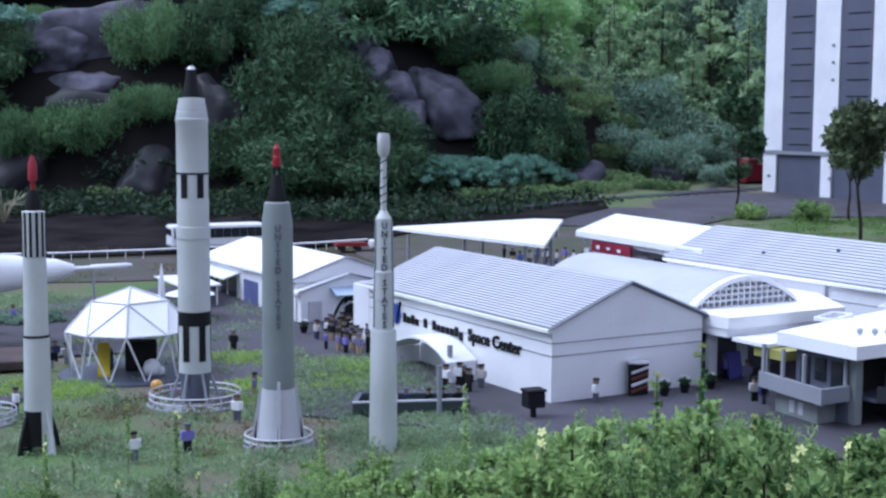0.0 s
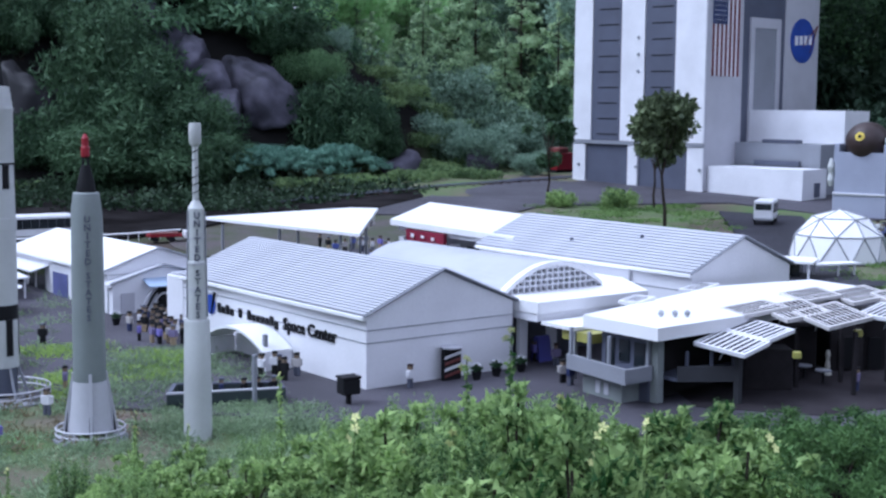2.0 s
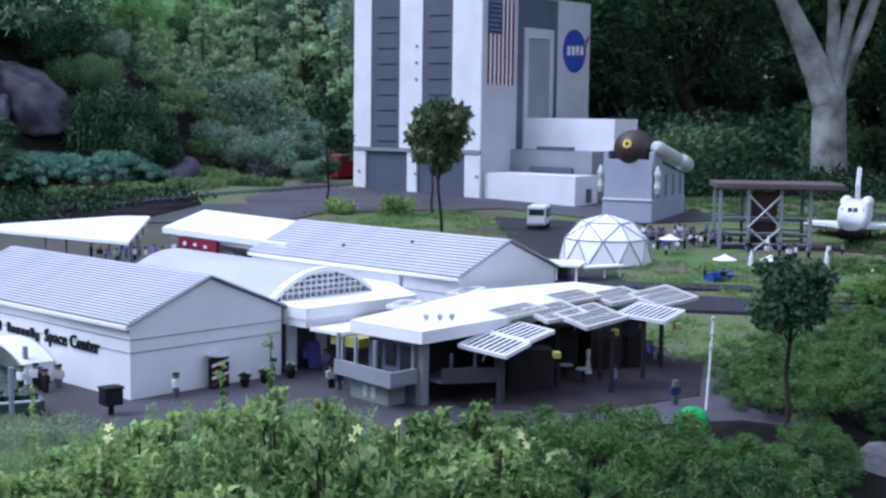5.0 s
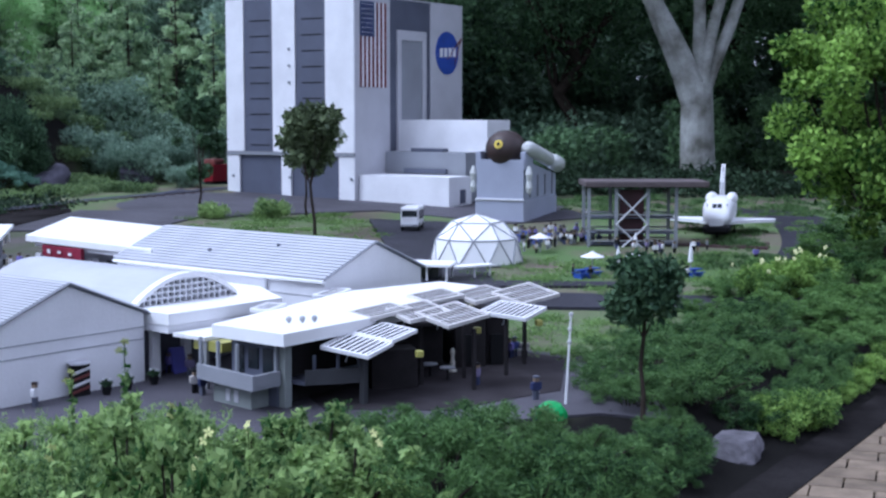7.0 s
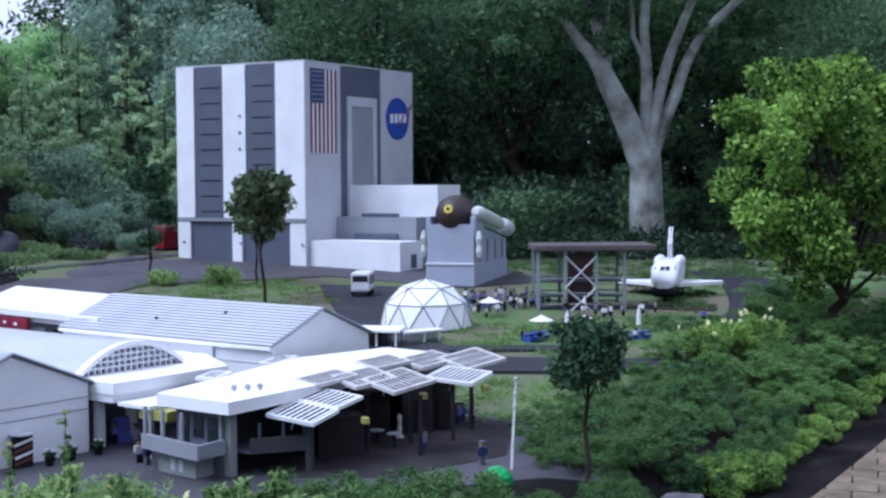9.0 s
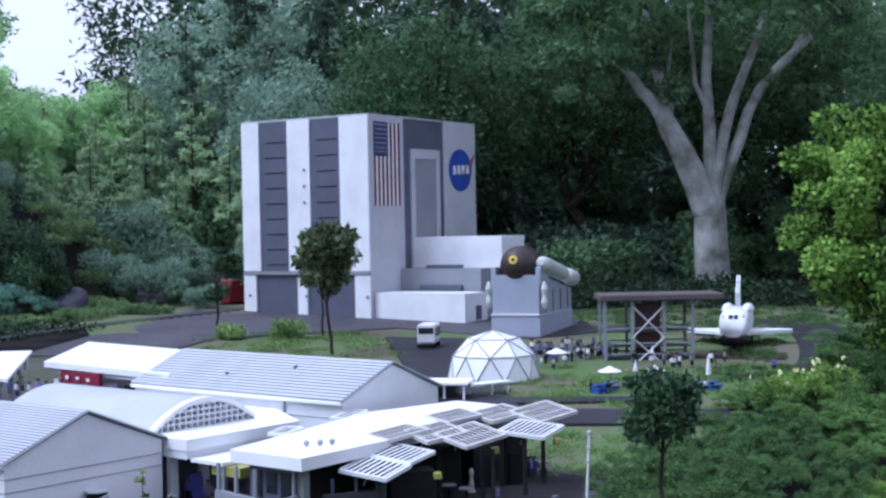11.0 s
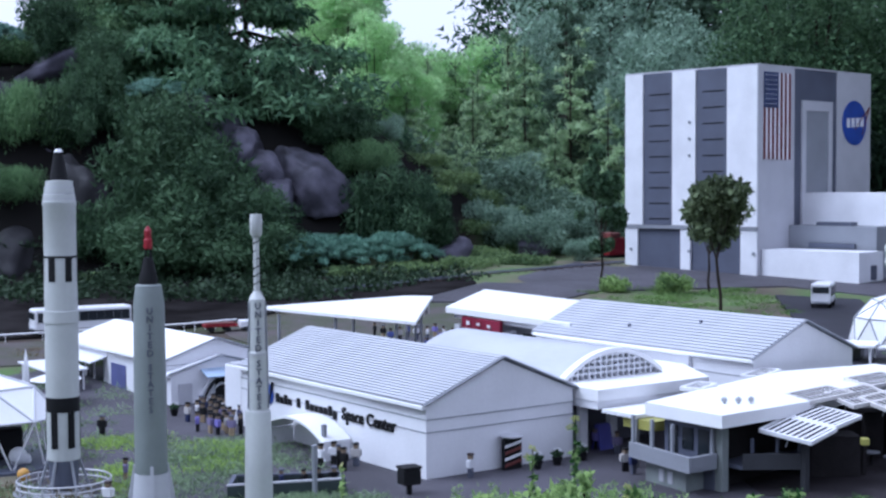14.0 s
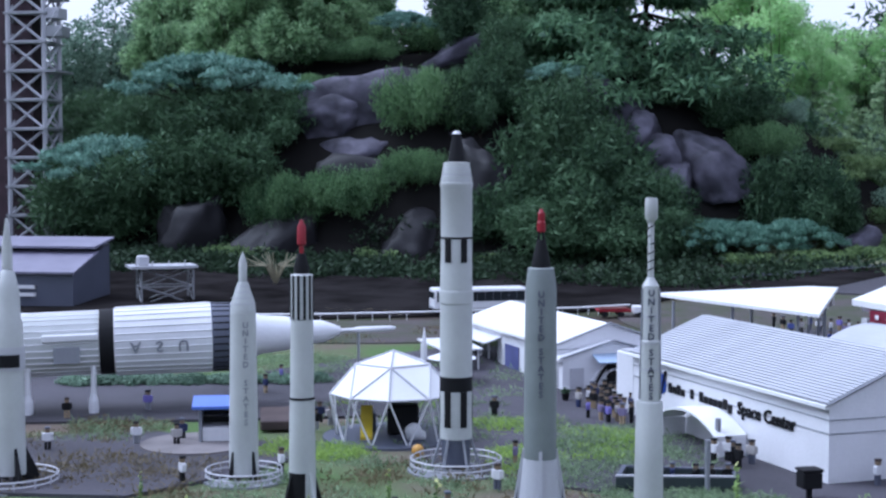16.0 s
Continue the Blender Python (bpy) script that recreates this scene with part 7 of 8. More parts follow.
for k in range(10):
    bm = fresh()
    box(bm, -0.05, 0.75 if k % 3 == 2 else 0.6, -0.05, 0.55, 0.418 * (k + 1) - 0.016, 0.418 * (k + 1) + 0.016)
    part("platform", bm, METAL, tw)
bm = fresh()
box(bm, -0.6, 0.3, 0.14, 0.46, 0, 4.5)
part("core", bm, mat("dark_maroon_steel", (0.055, 0.03, 0.04), 0.7, var=0.25, scale=4), tw, "dark red solid core")
for k in range(5):
    bm = fresh()
    box(bm, 0.5, 0.82 - 0.04 * (k % 2), 0.0, 0.3, 3.0 + 0.26 * k, 3.16 + 0.26 * k, 0.012)
    part("cabin", bm, LTGREY if k % 2 else METAL, tw, "grey cabin on the tower's side")
for k in range(4):
    bm = fresh()
    rod(bm, (0.6, 0.02, 2.9 + 0.3 * k), (0.88, -0.02, 3.2 + 0.3 * k), 0.012, 5)
    part("strut", bm, WHITE, tw)

# ---- small figures of toy bricks, one plain shape each ----
SKIN = mat("yellow_skin", (0.2, 0.15, 0.1), 0.5, var=0.05)
TOPS = [mat("dark_blue_cloth", (0.02, 0.03, 0.1), 0.6), WHITE, mat("grey_violet_cloth", (0.2, 0.17, 0.3), 0.6), BLACK, MIDGREY, mat("blue_cloth", (0.1, 0.13, 0.42), 0.6), BLACK, mat("violet_cloth", (0.2, 0.17, 0.5), 0.6), WHITE, mat("pale_cloth", (0.45, 0.43, 0.42), 0.6)]
LEGS = [TOPS[0], BLACK, DKGREY, MIDGREY, BLACK, mat("tan_cloth", (0.35, 0.27, 0.17), 0.6)]
rngp = random.Random(9)


def figurine(x, y, label="small toy-brick figure standing on the ground", group="toy figures", rz=None, h=0.125, dz=0.0):
    """A little blocky figure: legs, body, arms, head and hair in one mesh."""
    bm = fresh()
    k = h / 0.14
    parts_ = ((-0.017, -0.002, -0.01, 0.01, 0, 0.05, 1), (0.002, 0.017, -0.01, 0.01, 0, 0.05, 1), (-0.02, 0.02, -0.012, 0.012, 0.05, 0.095, 0), (-0.03, -0.021, -0.01, 0.012, 0.055, 0.093, 0), (0.021, 0.03, -0.01, 0.012, 0.055, 0.093, 0),
              (-0.012, 0.012, -0.012, 0.012, 0.096, 0.118, 2), (-0.014, 0.014, -0.013, 0.015, 0.115, 0.127, 3))
    for x0, x1, y0, y1, z0, z1, mi in parts_:
        n0 = len(bm.faces)
        box(bm, x0 * k, x1 * k, y0 * k, y1 * k, z0 * k, z1 * k, 0.002)
        bm.faces.ensure_lookup_table()
        for f in bm.faces[n0:]:
            f.material_index = mi
    mats = [rngp.choice(TOPS), rngp.choice(LEGS), SKIN, rngp.choice([BLACK, BROWN, BLACK, DKGREY])]
    return lone("toy_figure", bm, mats, label, "figurine", at(x, y, rngp.uniform(0, 360) if rz is None else rz, 0.012 + dz), group)


for x, y in ((-1.44, 7.38), (-1.36, 7.33), (-1.31, 7.28), (-1.27, 7.33), (-1.23, 7.25), (-1.19, 7.31), (-1.52, 7.78), (-1.47, 7.68), (-1.41, 7.6), (-1.36, 7.5), (-1.45, 7.82), (-1.3, 7.42), (-1.53, 7.95), (-1.47, 8.02), (-1.5, 7.88), (-1.4, 7.72), (-1.34, 7.62), (-1.37, 7.86), (-1.42, 7.95), (-1.29, 7.53), (-1.25, 7.43), (-1.56, 7.7), (-1.33, 7.74), (-1.24, 7.6)):
    figurine(x, y, "small toy-brick figure in the crowd at the entrance", "crowd at the entrance")
for x, y in ((-0.66, 6.42), (-0.6, 6.48), (-0.54, 6.33), (-0.49, 6.44), (-0.57, 6.4)):
    figurine(x, y, "small toy-brick figure beside the lettered wall", "figures by the lettered wall")
for x, y in ((-0.84, 5.88), (-0.78, 5.9), (-0.68, 5.9), (-0.62, 5.93), (-0.55, 5.95)):
    figurine(x, y, "small toy-brick figure at the low basin", "figures at the basin", h=0.11)
for x, y in ((0.06, 6.17), (0.75, 6.93), (0.8, 6.73), (0.79, 6.3), (0.7, 6.85), (0.82, 6.24)):
    figurine(x, y, "small toy-brick figure on the plaza", "figures on the plaza")
for x, y in ((-1.47, 5.59), (-1.68, 4.88), (-1.52, 5.04), (-1.52, 6.09), (-2.69, 6.74), (-2.41, 5.64), (-2.47, 5.61), (-1.94, 7.27), (-3.74, 5.72), (-3.41, 5.98), (-3.24, 6.13), (-2.8, 5.31), (-3.2, 6.0), (-4.13, 6.49), (-3.84, 6.85), (-3.47, 7.61), (-3.55, 8.02), (-2.85, 7.16), (-4.7, 6.79), (-2.72, 6.6), (-2.78, 6.8)):
    figurine(x, y, "small toy-brick figure among the rockets", "figures among the rockets")
for x, y in ((2.32, 5.75), (2.53, 6.82), (2.57, 6.85), (2.61, 6.8), (2.15, 6.14), (5.87, 10.35)):
    figurine(x, y, "small toy-brick figure beside the cafe", "figures by the cafe")
for x, y in ((-0.35, 10.92), (-0.26, 10.88), (-0.2, 11.03), (-0.13, 10.88), (-0.06, 10.78), (0.01, 10.88), (0.08, 10.98), (0.14, 10.88), (-0.33, 11.18), (-0.15, 10.73), (-0.1, 10.2), (0.0, 10.1), (-0.25, 10.3), (-0.12, 9.1), (-0.05, 9.3), (0.03, 9.15), (-0.2, 9.4), (0.08, 9.45), (-0.02, 9.6), (0.12, 9.7), (0.2, 9.1), (0.3, 9.2), (-0.15, 9.75), (0.05, 9.9), (0.28, 9.35), (-0.55, 10.75), (-0.62, 10.95), (-0.48, 10.85), (-0.42, 11.05), (-0.7, 11.1), (0.22, 10.7), (0.3, 10.9), (0.18, 11.1)):
    figurine(x, y, "small toy-brick figure before the shop", "crowd before the shop")
for x, y in ((4.05, 11.17), (4.15, 11.35), (4.19, 11.29), (4.28, 11.42), (4.3, 11.26), (4.41, 11.48), (4.51, 11.65), (4.6, 11.73), (4.65, 11.63), (4.73, 11.79), (4.78, 11.7), (4.84, 11.77), (4.28, 11.63), (4.51, 11.81), (4.74, 12.05), (4.12, 11.04), (4.4, 11.6), (4.56, 11.55), (4.35, 11.35), (4.22, 11.5)):
    figurine(x, y, "small toy-brick figure in the crowd beside the dome", "crowd beside the dome", h=0.115)

for k in range(46):
    figurine(4.0 + 0.95 * rngp.random(), 11.1 + 0.75 * rngp.random() + 0.3 * (k % 3), "small toy-brick figure in the crowd beside the dome", "crowd beside the dome", h=0.125)
for k in range(10):
    figurine(5.0 + 0.85 * rngp.random(), 10.75 + 0.25 * rngp.random(), "small toy-brick figure before the steel stand", "crowd before the stand", h=0.12)

# low hedge and brown block beyond the kiosk
hedge = shrub("low_hedge", lumps(16, 0.2, 0.16, 0.0, 81, 0.36, 0.8), LEAF_HAZE, 1800, 0.035, 81, "low grey-green clipped hedge along the walk", 2.0)
hedge["group"] = "hedge along the walk"
grow(hedge, [(-4.75 + 0.17 * k, 7.55 + 0.07 * k, 0.7, 50 * k, 0.45) for k in range(9)])
bm = fresh()
box(bm, -0.1, 0.1, -0.22, 0.22, 0, 0.05, 0.006)
lone("brown_platform", bm, mat("dull_brown_boards", (0.075, 0.052, 0.05), 0.8, var=0.2), "low dull brown platform beside the walk", "platform", at(-2.98, 6.72, 25, 0.012))

# ---- street furniture ----
bin_ = thing("bin", "black square litter bin on a short post", "bin", at(-0.21, 5.83, 30, 0.01))
bm = fresh()
box(bm, -0.012, 0.012, -0.012, 0.012, 0, 0.06)
part("post", bm, BLACK, bin_)
bm = fresh()
box(bm, -0.055, 0.055, -0.045, 0.045, 0.055, 0.135, 0.006)
part("body", bm, BLACK, bin_)
bm = fresh()
box(bm, -0.06, 0.06, -0.05, 0.05, 0.136, 0.15, 0.004)
part("lid", bm, BLACK, bin_)
bin_.scale = (0.78, 0.78, 0.85)
board = thing("display_board", "dark striped display board beside the gable wall", "board", campus(0.47, -0.05, 0.012))
bm = fresh()
box(bm, -0.055, 0.055, -0.012, 0.012, 0, 0.15, 0.004)
part("panel", bm, BLACK, board)
for k in range(4):
    bm = fresh()
    prism(bm, [(-0.05, -0.016), (0.05, -0.016), (0.05, -0.0125), (-0.05, -0.0125)], [0.015 + 0.03 * k, 0.035 + 0.03 * k, 0.035 + 0.03 * k, 0.015 + 0.03 * k], [0.028 + 0.03 * k, 0.048 + 0.03 * k, 0.048 + 0.03 * k, 0.028 + 0.03 * k])
    part("stripe", bm, WHITE if k % 2 else RUST, board)
bm = fresh()
lathe(bm, [(0.03, 0.151), (0.055, 0.156), (0.055, 0.162)], 12)
part("cap", bm, LTGREY, board)
for x, y in ((0.38, 6.36), (0.48, 6.45), (0.61, 6.56), (-1.68, 7.9)):
    pot = thing("planter", "dark round planter with pale flowers", "planter", at(x, y, 0, 0.01), "planters")
    part("tub", lathe(fresh(), [(0.02, 0), (0.032, 0.05), (0.034, 0.055)], 12), BLACK, pot)
    fo = new("foliage", leaf_mesh("foliage", [(0, 0, 0.075, 0.035, 0.035, 0.028)], 120, 0.02, 80, 1.5, 0, 0.3, LEAF_DARK))
    fo.parent = pot
    for k in range(5):
        bm = fresh()
        bmesh.ops.create_icosphere(bm, subdivisions=1, radius=0.007, matrix=Matrix.Translation((0.022 * math.cos(k * 1.3), 0.022 * math.sin(k * 1.3), 0.098 + 0.003 * (k % 2))))
        part("flower", bm, WHITE, pot)
    pot.scale = (0.8, 0.8, 0.78)

sw = thing("sandwich_board", "violet-blue folding board by the entrance", "sign board", at(0.74, 6.86, 40, 0.012))
for sgn in (-1, 1):
    bm = fresh()
    prism(bm, [(-0.045, sgn * 0.03 - 0.004), (0.045, sgn * 0.03 - 0.004), (0.045, sgn * 0.03 + 0.004), (-0.045, sgn * 0.03 + 0.004)], 0.0, 0.13)
    for v in bm.verts:
        v.co.y -= sgn * v.co.z * 0.18
    part("panel", bm, mat("violet_blue_board", (0.1, 0.1, 0.42), 0.5, var=0.1), sw)

# low basin with dark walls
BASINW = mat("dark_green_wall", (0.035, 0.05, 0.052), 0.6, var=0.15)
bas = thing("basin", "low dark-walled basin with a pale rim", "basin")
bpts = [(-0.99, 5.72), (-0.49, 5.86), (-0.53, 6.0), (-1.0, 5.94)]
for i in range(4):
    a, b = Vector(bpts[i]), Vector(bpts[(i + 1) % 4])
    n = (b - a).normalized()
    o = Vector((-n.y, n.x)) * 0.018
    q = [a + n * 0.0, b - n * 0.019, b - n * 0.019 + o, a + o]
    part("wall", prism(fresh(), [tuple(v) for v in q], 0.0, 0.07), BASINW, bas)
    part("rim", prism(fresh(), [tuple(v) for v in q], 0.071, 0.078), LTGREY if i == 0 else DKGREY, bas)
part("floor", prism(fresh(), bpts, 0.0, 0.03), mat("dark_water_bed", (0.03, 0.05, 0.05), 0.2, var=0.2), bas)
bm = fresh()
rod(bm, (0, 0, 0), (0, 0, 0.15), 0.011, 8)
rod(bm, (0, 0, 0.15), (0, 0, 0.235), 0.013, 8)
lone("marker_post", bm, MIDGREY, "grey slim post beside the basin", "post", at(-0.62, 5.8))

# kiosk with blue roof on a round pad
bm = fresh()
lathe(bm, [(0.27, -0.01), (0.27, 0.024)], 30)
lone("round_pad", bm, mat("pinkish_paving", (0.2, 0.18, 0.18), 0.8, var=0.15), "pale round paved pad below the kiosk", "pad", at(-3.12, 6.05))
ki = thing("kiosk", "small white kiosk with bright blue roof", "kiosk", at(-3.06, 6.16, 25, 0.024))
for x0, x1, y0, y1, z1, m_ in ((-0.09, 0.09, 0.05, 0.065, 0.17, LTGREY), (0.075, 0.09, -0.065, 0.049, 0.17, WHITE), (-0.09, -0.075, -0.065, 0.049, 0.17, MIDGREY), (-0.074, 0.074, -0.05, -0.03, 0.07, WHITE)):
    bm = fresh()
    box(bm, x0, x1, y0, y1, 0, z1)
    part("wall" if z1 > 0.1 else "counter", bm, m_, ki)
part("roof", prism(fresh(), [(-0.12, -0.1), (0.11, -0.1), (0.11, 0.09), (-0.12, 0.09)], [0.165, 0.165, 0.19, 0.19], [0.18, 0.18, 0.205, 0.205]), mat("bright_blue_roof", (0.12, 0.2, 0.62), 0.4, var=0.08), ki, "bright blue roof")
for z in (0.08, 0.12):
    bm = fresh()
    box(bm, -0.07, 0.07, 0.02, 0.048, z, z + 0.03)
    part("shelf", bm, BLACK, ki)

# parasols and blue tables
def parasol(x, y, h, r, shut=False):
    t = thing("parasol", "closed white parasol on the lawn" if shut else "open white parasol on the lawn", "parasol", at(x, y), "parasols")
    bm = fresh()
    rod(bm, (0, 0, 0), (0, 0, h), 0.005, 6)
    part("pole", bm, METAL, t)
    part("canopy", lathe(fresh(), [(0.022, h * 0.35), (0.018, h * 0.7), (0.003, h + 0.02)] if shut else [(r, h * 0.82), (r * 0.97, h * 0.84), (r * 0.45, h * 0.97), (0.006, h + 0.015)], 10), WHITE, t)


for args in ((4.19, 11.15, 0.16, 0.1), (4.22, 9.95, 0.16, 0.1), (4.6, 9.95, 0.15, 0.09), (4.5, 10.1, 0.17, 0.05, True), (5.05, 9.9, 0.22, 0.06, True), (5.03, 11.0, 0.16, 0.05, True), (-2.5, 8.3, 0.2, 0.16), (-2.75, 8.5, 0.3, 0.05, True)):
    parasol(*args)
for x, y in ((4.05, 9.73), (4.16, 9.8), (4.8, 9.6), (4.95, 9.62)):
    tb = thing("picnic_table", "small blue picnic table on the lawn", "table", at(x, y, 15, 0.01), "picnic tables")
    for nm, x0, x1, y0, y1, z0, z1 in (("top", -0.06, 0.06, -0.03, 0.03, 0.05, 0.058), ("bench", -0.06, 0.06, -0.065, -0.045, 0.028, 0.034), ("bench", -0.06, 0.06, 0.045, 0.065, 0.028, 0.034), ("leg", -0.045, -0.035, -0.055, 0.055, -0.01, 0.027), ("leg", 0.035, 0.045, -0.055, 0.055, -0.01, 0.027), ("pillar", -0.01, 0.01, -0.01, 0.01, -0.01, 0.049)):
        bm = fresh()
        box(bm, x0, x1, y0, y1, z0, z1)
        part(nm, bm, BLUE, tb)
for x, y in ((4.1, 9.68), (4.0, 9.8), (4.86, 9.55), (4.75, 9.66)):
    figurine(x, y, "small toy-brick figure at the picnic tables", "figures at the tables", h=0.1)

# flagless mast, green bush ball, stone
ms = thing("mast", "slim white mast with small fittings", "mast", pose(2.42, 5.62, 0.0, 0, 3, 0))
bm = fresh()
rod(bm, (0, 0, -0.01), (0, 0, 0.44), 0.007, 8, 0.005)
part("pole", bm, WHITE, ms)
for z in (0.3, 0.36, 0.43):
    bm = fresh()
    bmesh.ops.create_icosphere(bm, subdivisions=1, radius=0.012, matrix=Matrix.Translation((0, 0, z)))
    part("fitting", bm, LTGREY, ms)
bm = fresh()
bmesh.ops.create_icosphere(bm, subdivisions=3, radius=1.0)
for v in bm.verts:
    v.co = Vector((v.co.x * 0.068, v.co.y * 0.06, max(-0.3, v.co.z) * 0.06)) * (1 + 0.15 * noise.noise(v.co * 2.5))
lone("green_cushion", bm, GREEN, "bright green plastic-looking cushion on the ground", "ornament", pose(2.25, 5.33, 0.035))
bm = fresh()
bmesh.ops.create_icosphere(bm, subdivisions=3, radius=1.0)
for n_, o in ((Vector((0.1, 0.1, 1)).normalized(), 0.35), (Vector((-0.9, -0.3, 0.3)).normalized(), 0.6), (Vector((0.5, -0.85, 0.2)).normalized(), 0.55), (Vector((0.9, 0.4, 0.2)).normalized(), 0.65), (Vector((-0.4, 0.9, 0.1)).normalized(), 0.6), (Vector((-0.3, -0.9, 0.4)).normalized(), 0.6)):
    for v in bm.verts:
        over = v.co.dot(n_) - o
        if over > 0:
            v.co -= n_ * over * 0.95
for v in bm.verts:
    v.co = Vector((v.co.x * 0.19, v.co.y * 0.15, max(-0.5, v.co.z) * 0.1)) * (1 + 0.12 * noise.noise(v.co * 2.7))
lone("flat_stone", bm, mat("pale_flat_stone", (0.17, 0.16, 0.18), 0.8, var=0.2, scale=9, bump=0.7, bscale=40, tint=(0.08, 0.075, 0.085), spec=0.2), "flat grey stone among the bushes", "stone", pose(3.06, 5.17, -0.11, 5, -4, 30))

# ---- vehicles ----
def coach(name, label, x, y, rz, l, w, h, body, group="", stripe=None, z=None):
    t = thing(name, label, "bus", at(x, y, rz, 0.016) if z is None else pose(x, y, z, 0, 0, rz), group)
    bm = fresh()
    box(bm, -l / 2, l / 2, -w / 2, w / 2, h * 0.16, h, h * 0.06)
    part("body", bm, body, t)
    n = max(2, int(l / 0.07))
    for sy in (-1, 1):
        for k in range(n):
            bm = fresh()
            x0 = -l / 2 + 0.02 + (l - 0.04) * k / n
            box(bm, x0 + 0.001, x0 + (l - 0.04) / n - 0.001, sy * (w / 2 + 0.001) - 0.002, sy * (w / 2 + 0.001) + 0.002, h * 0.48, h * 0.86)
            part("window", bm, GLASS, t)
        for sx in (-0.3, 0.3):
            bm = fresh()
            bmesh.ops.create_cone(bm, cap_ends=True, segments=14, radius1=h * 0.17, radius2=h * 0.17, depth=0.02, matrix=pose(sx * l, sy * (w / 2 - 0.008), h * 0.17, 90, 0, 0))
            part("wheel", bm, BLACK, t)
    for sx in (-1, 1):
        bm = fresh()
        box(bm, sx * (l / 2 + 0.001) - 0.002, sx * (l / 2 + 0.001) + 0.002, -w / 2 + 0.015, w / 2 - 0.015, h * 0.6, h * 0.86)
        part("windscreen", bm, GLASS, t)
        bm = fresh()
        box(bm, sx * (l / 2 + 0.003) - 0.003, sx * (l / 2 + 0.003) + 0.003, -w / 2 + 0.01, w / 2 - 0.01, h * 0.2, h * 0.26)
        part("bumper", bm, MIDGREY, t)
    return t


coach("minibus", "white minibus parked on the dark road", 3.44, 12.85, 68, 0.36, 0.18, 0.23, WHITE)
coach("tour_bus", "white tour bus with dark window band below the hill", -3.2, 11.36, 32, 0.82, 0.2, 0.215, WHITE)
tk = thing("red_truck", "red truck with white cab behind the halls", "truck", at(-1.98, 11.42, 20, 0.012))
for nm, x0, x1, z0, z1, m_ in (("bed", -0.22, 0.1, 0.06, 0.1, RED), ("cab", 0.12, 0.24, 0.04, 0.135, WHITE), ("load", -0.2, 0.08, 0.101, 0.115, RUST)):
    bm = fresh()
    box(bm, x0, x1, -0.07, 0.07, z0, z1, 0.008)
    part(nm, bm, m_, tk)
for sx in (-0.15, 0.0, 0.18):
    for sy in (-0.06, 0.06):
        bm = fresh()
        bmesh.ops.create_cone(bm, cap_ends=True, segments=12, radius1=0.032, radius2=0.032, depth=0.02, matrix=pose(sx, sy, 0.032, 90, 0, 0))
        part("wheel", bm, BLACK, tk)
tk.scale = (0.9, 0.9, 0.65)
rv = thing("red_container", "red block-shaped machine beside the tall hall", "machine", at(2.02, 18.1, 40, 0.014))
for x0, x1, z0, z1, m_ in ((-0.16, 0.16, 0.03, 0.26, RED), (-0.12, 0.06, 0.262, 0.33, RUST)):
    bm = fresh()
    box(bm, x0, x1, -0.1, 0.1, z0, z1, 0.01)
    part("body", bm, m_, rv)
bm = fresh()
box(bm, -0.17, 0.17, -0.11, 0.11, 0, 0.029)
part("skid", bm, BLACK, rv)

# ---- white rail along the foot of the hill ----
fe = thing("low_fence", "low white rail fence along the foot of the hill", "fence")
fpts = [(-7.6, 9.9), (-5.97, 10.15), (-4.35, 10.6), (-3.68, 10.87), (-2.35, 11.47), (-1.95, 11.75)]
for a, b in zip(fpts, fpts[1:]):
    bm = fresh()
    za, zb = land(*a) + 0.065, land(*b) + 0.065
    rod(bm, (*a, za), (*b, zb), 0.008, 5)
    part("rail", bm, WHITE, fe)
    n = 5
    for k in range(n):
        f = k / n
        x, y = a[0] + (b[0] - a[0]) * f, a[1] + (b[1] - a[1]) * f
        bm = fresh()
        rod(bm, (x, y, land(x, y) - 0.02), (x, y, land(x, y) + 0.065), 0.0035, 5)
        part("post", bm, WHITE, fe)

# toy railway up the slope
tr = thing("toy_railway", "narrow toy railway track curving beside the hill", "railway")
tpts = [(-1.6, 14.0), (-0.6, 15.0), (0.3, 15.9), (1.2, 16.6), (2.2, 17.3)]
for off in (-0.05, 0.05):
    bm = fresh()
    for a, b in zip(tpts, tpts[1:]):
        rod(bm, (a[0] + off, a[1] - off, land(*a) + 0.04), (b[0] + off, b[1] - off, land(*b) + 0.04), 0.006, 4)
    part("rail", bm, DKGREY, tr)
for a, b in zip(tpts, tpts[1:]):
    for k in range(8):
        x, y = a[0] + (b[0] - a[0]) * k / 8, a[1] + (b[1] - a[1]) * k / 8
        bm = fresh()
        box(bm, -0.08, 0.08, -0.013, 0.013, -0.02, 0.026)
        sl = part("sleeper", bm, BROWN, tr)
        sl.matrix_basis = pose(x, y, land(x, y), 0, 0, -45)

# glass link beside the white dome
gl = thing("glass_link", "white flat-roofed glass link beside the dome", "building")
part("roof", prism(fresh(), [(2.6, 9.78), (2.95, 9.6), (3.08, 9.9), (2.75, 10.08)], 0.195, 0.212), ROOFW, gl)
part("roof", prism(fresh(), [(3.0, 9.7), (3.38, 9.85), (3.34, 9.95), (3.05, 9.86)], 0.17, 0.184), ROOFW, gl, "narrow white roof strip")
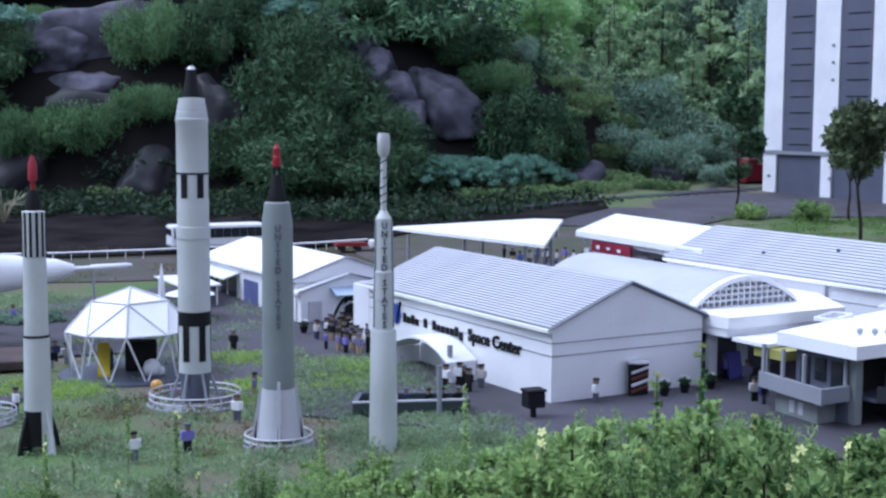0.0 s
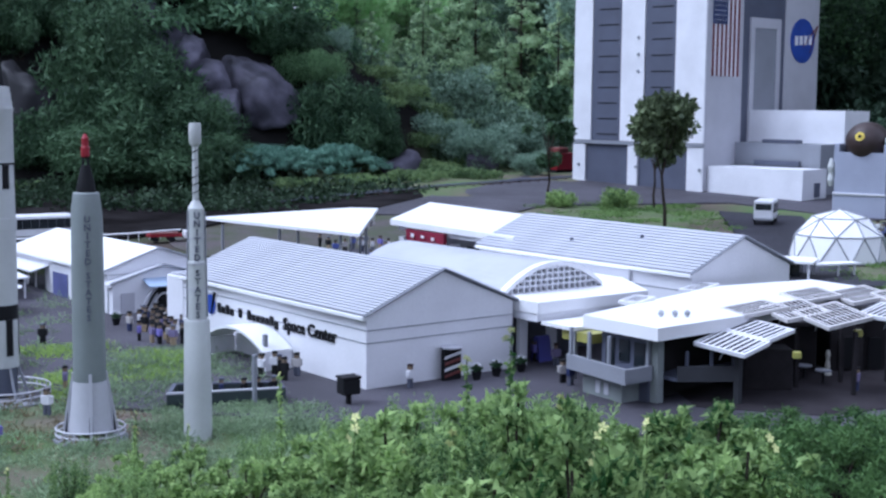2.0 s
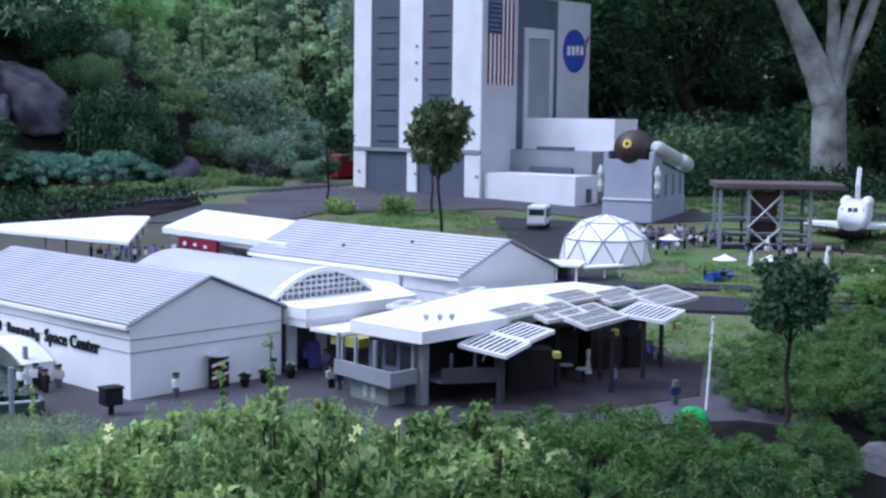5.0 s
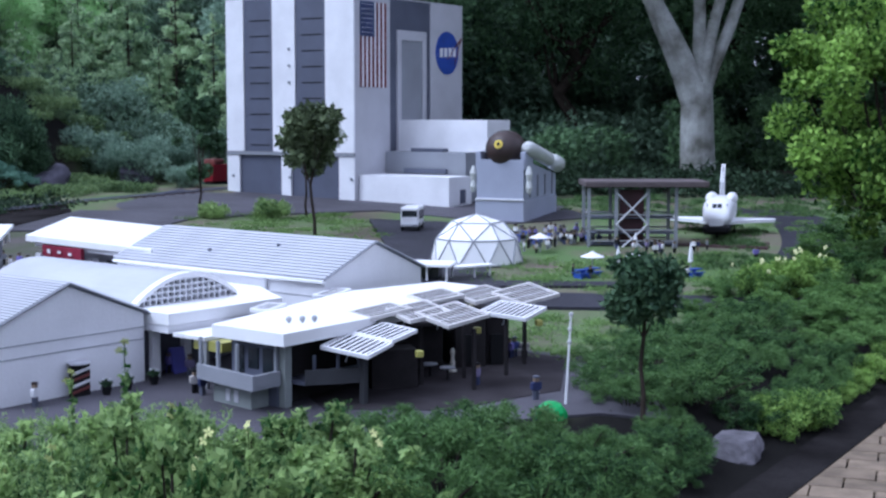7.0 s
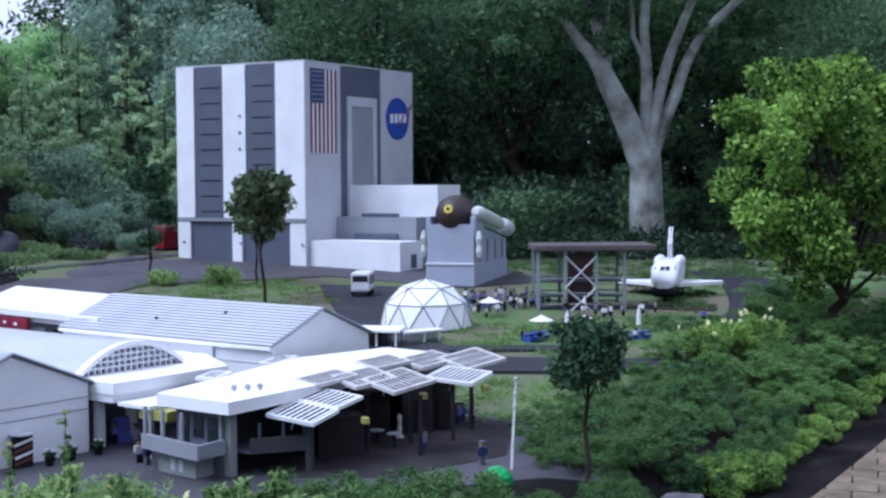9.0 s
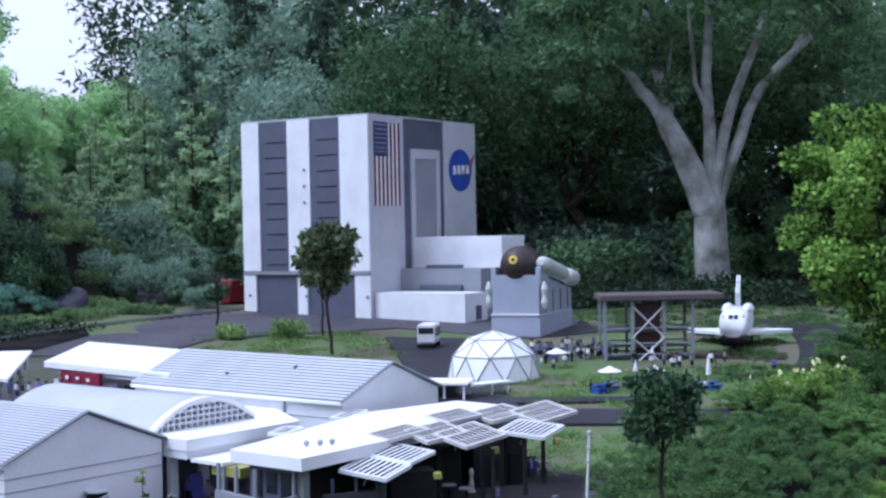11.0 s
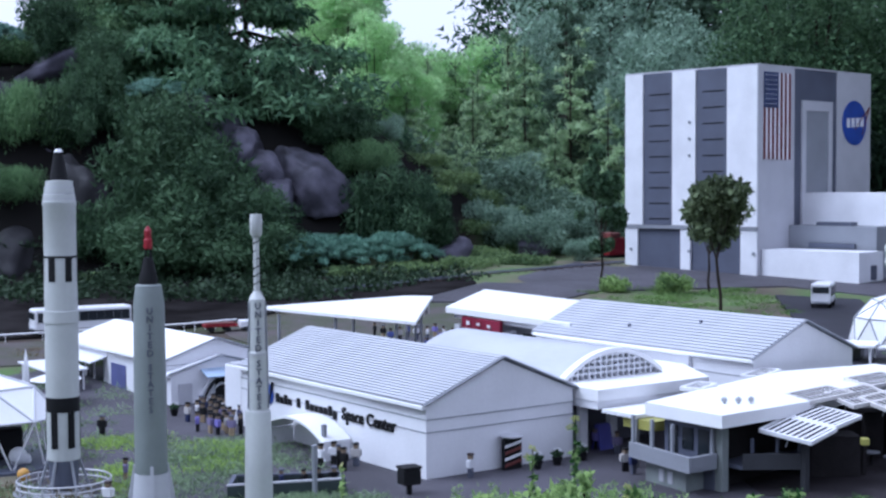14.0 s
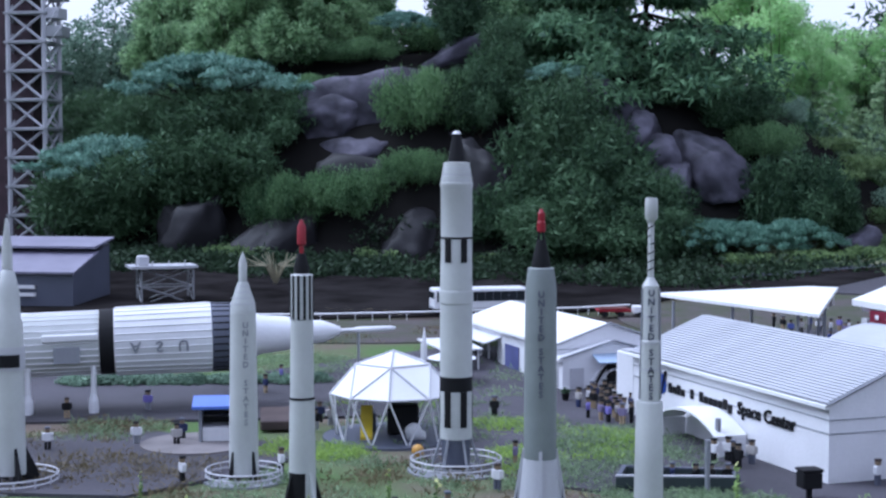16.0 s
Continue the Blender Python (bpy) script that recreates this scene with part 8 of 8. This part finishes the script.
for x, y, h in [(2.64, 9.79, 0.195), (2.93, 9.64, 0.195), (3.04, 9.89, 0.17), (2.77, 10.04, 0.195), (2.8, 9.73, 0.195), (3.2, 9.81, 0.17), (3.34, 9.87, 0.17)]:
    bm = fresh()
    rod(bm, (x, y, 0.04), (x, y, h), 0.009, 6)
    part("post", bm, WHITE, gl)
part("glazing", prism(fresh(), [(2.72, 9.86), (2.9, 9.77), (2.97, 9.92), (2.79, 10.01)], 0.05, 0.194), GLASS, gl, "dark glazing")

# ---- brick path ----
e0, e1 = -9.0, 9.0
quad_pts = [P1 + E1 * e0, P1 + E1 * e0 + N1 * 4.5, P1 + E1 * e1 + N1 * 4.5, P1 + E1 * e1]
bmx = prism(fresh(), [tuple(p) for p in quad_pts], -0.3, -0.192)
lone("path_bed", bmx, SOIL, "dark joint sand under the brick path", "path", kind="structure")
kerb = thing("path_edging", "dark wet edging strip along the path", "edging")
part("strip", prism(fresh(), [tuple(P1 + E1 * e0 - N1 * 0.22), tuple(P1 + E1 * e0 - N1 * 0.015), tuple(P1 + E1 * e1 - N1 * 0.015), tuple(P1 + E1 * e1 - N1 * 0.22)], -0.25, -0.176), SOIL, kerb)
tagged(kerb, kind="structure")
path = tagged(new("brick_path"), "tan brick-paved path with open joints", "path", kind="structure")
RA, RD = Vector((0.83, -0.558)), Vector((0.558, 0.83))
PL, PWD = 0.25, 0.165
bm = fresh()
box(bm, -PL / 2 + 0.004, PL / 2 - 0.004, -PWD / 2 + 0.004, PWD / 2 - 0.004, -0.05, 0.0, 0.006)
proto = None
turnp = math.degrees(math.atan2(RA.y, RA.x))
rngb = random.Random(3)
rest = []
bme = fresh()
for r in range(-64, 64):
    for c in range(-64, 64):
        q = P1 + RA * (PL * (c + 0.5 * (r % 2))) + RD * (PWD * r)
        d = (q - P1).dot(N1)
        e = (q - P1).dot(E1)
        if d < -0.15 or d > 4.2 or abs(e) > 8.5:
            continue
        near = -0.6 < e < 4.2 and d < 1.7
        if d < 0.16:
            # stones cut along the edge
            pts = [q + RA * sx * (PL / 2 - 0.004) + RD * sy * (PWD / 2 - 0.004) for sx, sy in ((-1, -1), (1, -1), (1, 1), (-1, 1))]
            cut = []
            for a, b in zip(pts, pts[1:] + pts[:1]):
                da, db = (a - P1).dot(N1), (b - P1).dot(N1)
                if da > 0:
                    cut.append(a)
                if da * db < 0:
                    cut.append(a + (b - a) * (da / (da - db)))
            if near and len(cut) > 2:
                part("paver", prism(fresh(), [tuple(v) for v in cut], -0.218, -0.168), PAVER, path)
            elif len(cut) > 2:
                prism(bme, [tuple(v) for v in cut], -0.193, -0.168)
            continue
        if near:
            if proto is None:
                o = part("paver", bm, PAVER, path)
                proto = o.data
            else:
                o = new("paver", proto)
                o.parent = path
            o.matrix_basis = pose(q.x, q.y, -0.168 + rngb.uniform(-0.003, 0.003), rngb.uniform(-0.6, 0.6), rngb.uniform(-0.6, 0.6), turnp + rngb.uniform(-0.8, 0.8))
        else:
            rest.append(q)
bm = fresh()
for q in rest:
    m_ = pose(q.x, q.y, -0.193, 0, 0, turnp)
    vsx = [m_ @ Vector(p) for p in ((-PL / 2 + 0.005, -PWD / 2 + 0.005, 0), (PL / 2 - 0.005, -PWD / 2 + 0.005, 0), (PL / 2 - 0.005, PWD / 2 - 0.005, 0), (-PL / 2 + 0.005, PWD / 2 - 0.005, 0))]
    lo, hi = [bm.verts.new(v) for v in vsx], [bm.verts.new(v + Vector((0, 0, 0.025))) for v in vsx]
    bm.faces.new(hi)
    for i in range(4):
        bm.faces.new((lo[i], lo[(i + 1) % 4], hi[(i + 1) % 4], hi[i]))
for b_ in (bm, bme):
    part("pavers_beyond", b_, PAVER, path)["kind"] = "stuff"
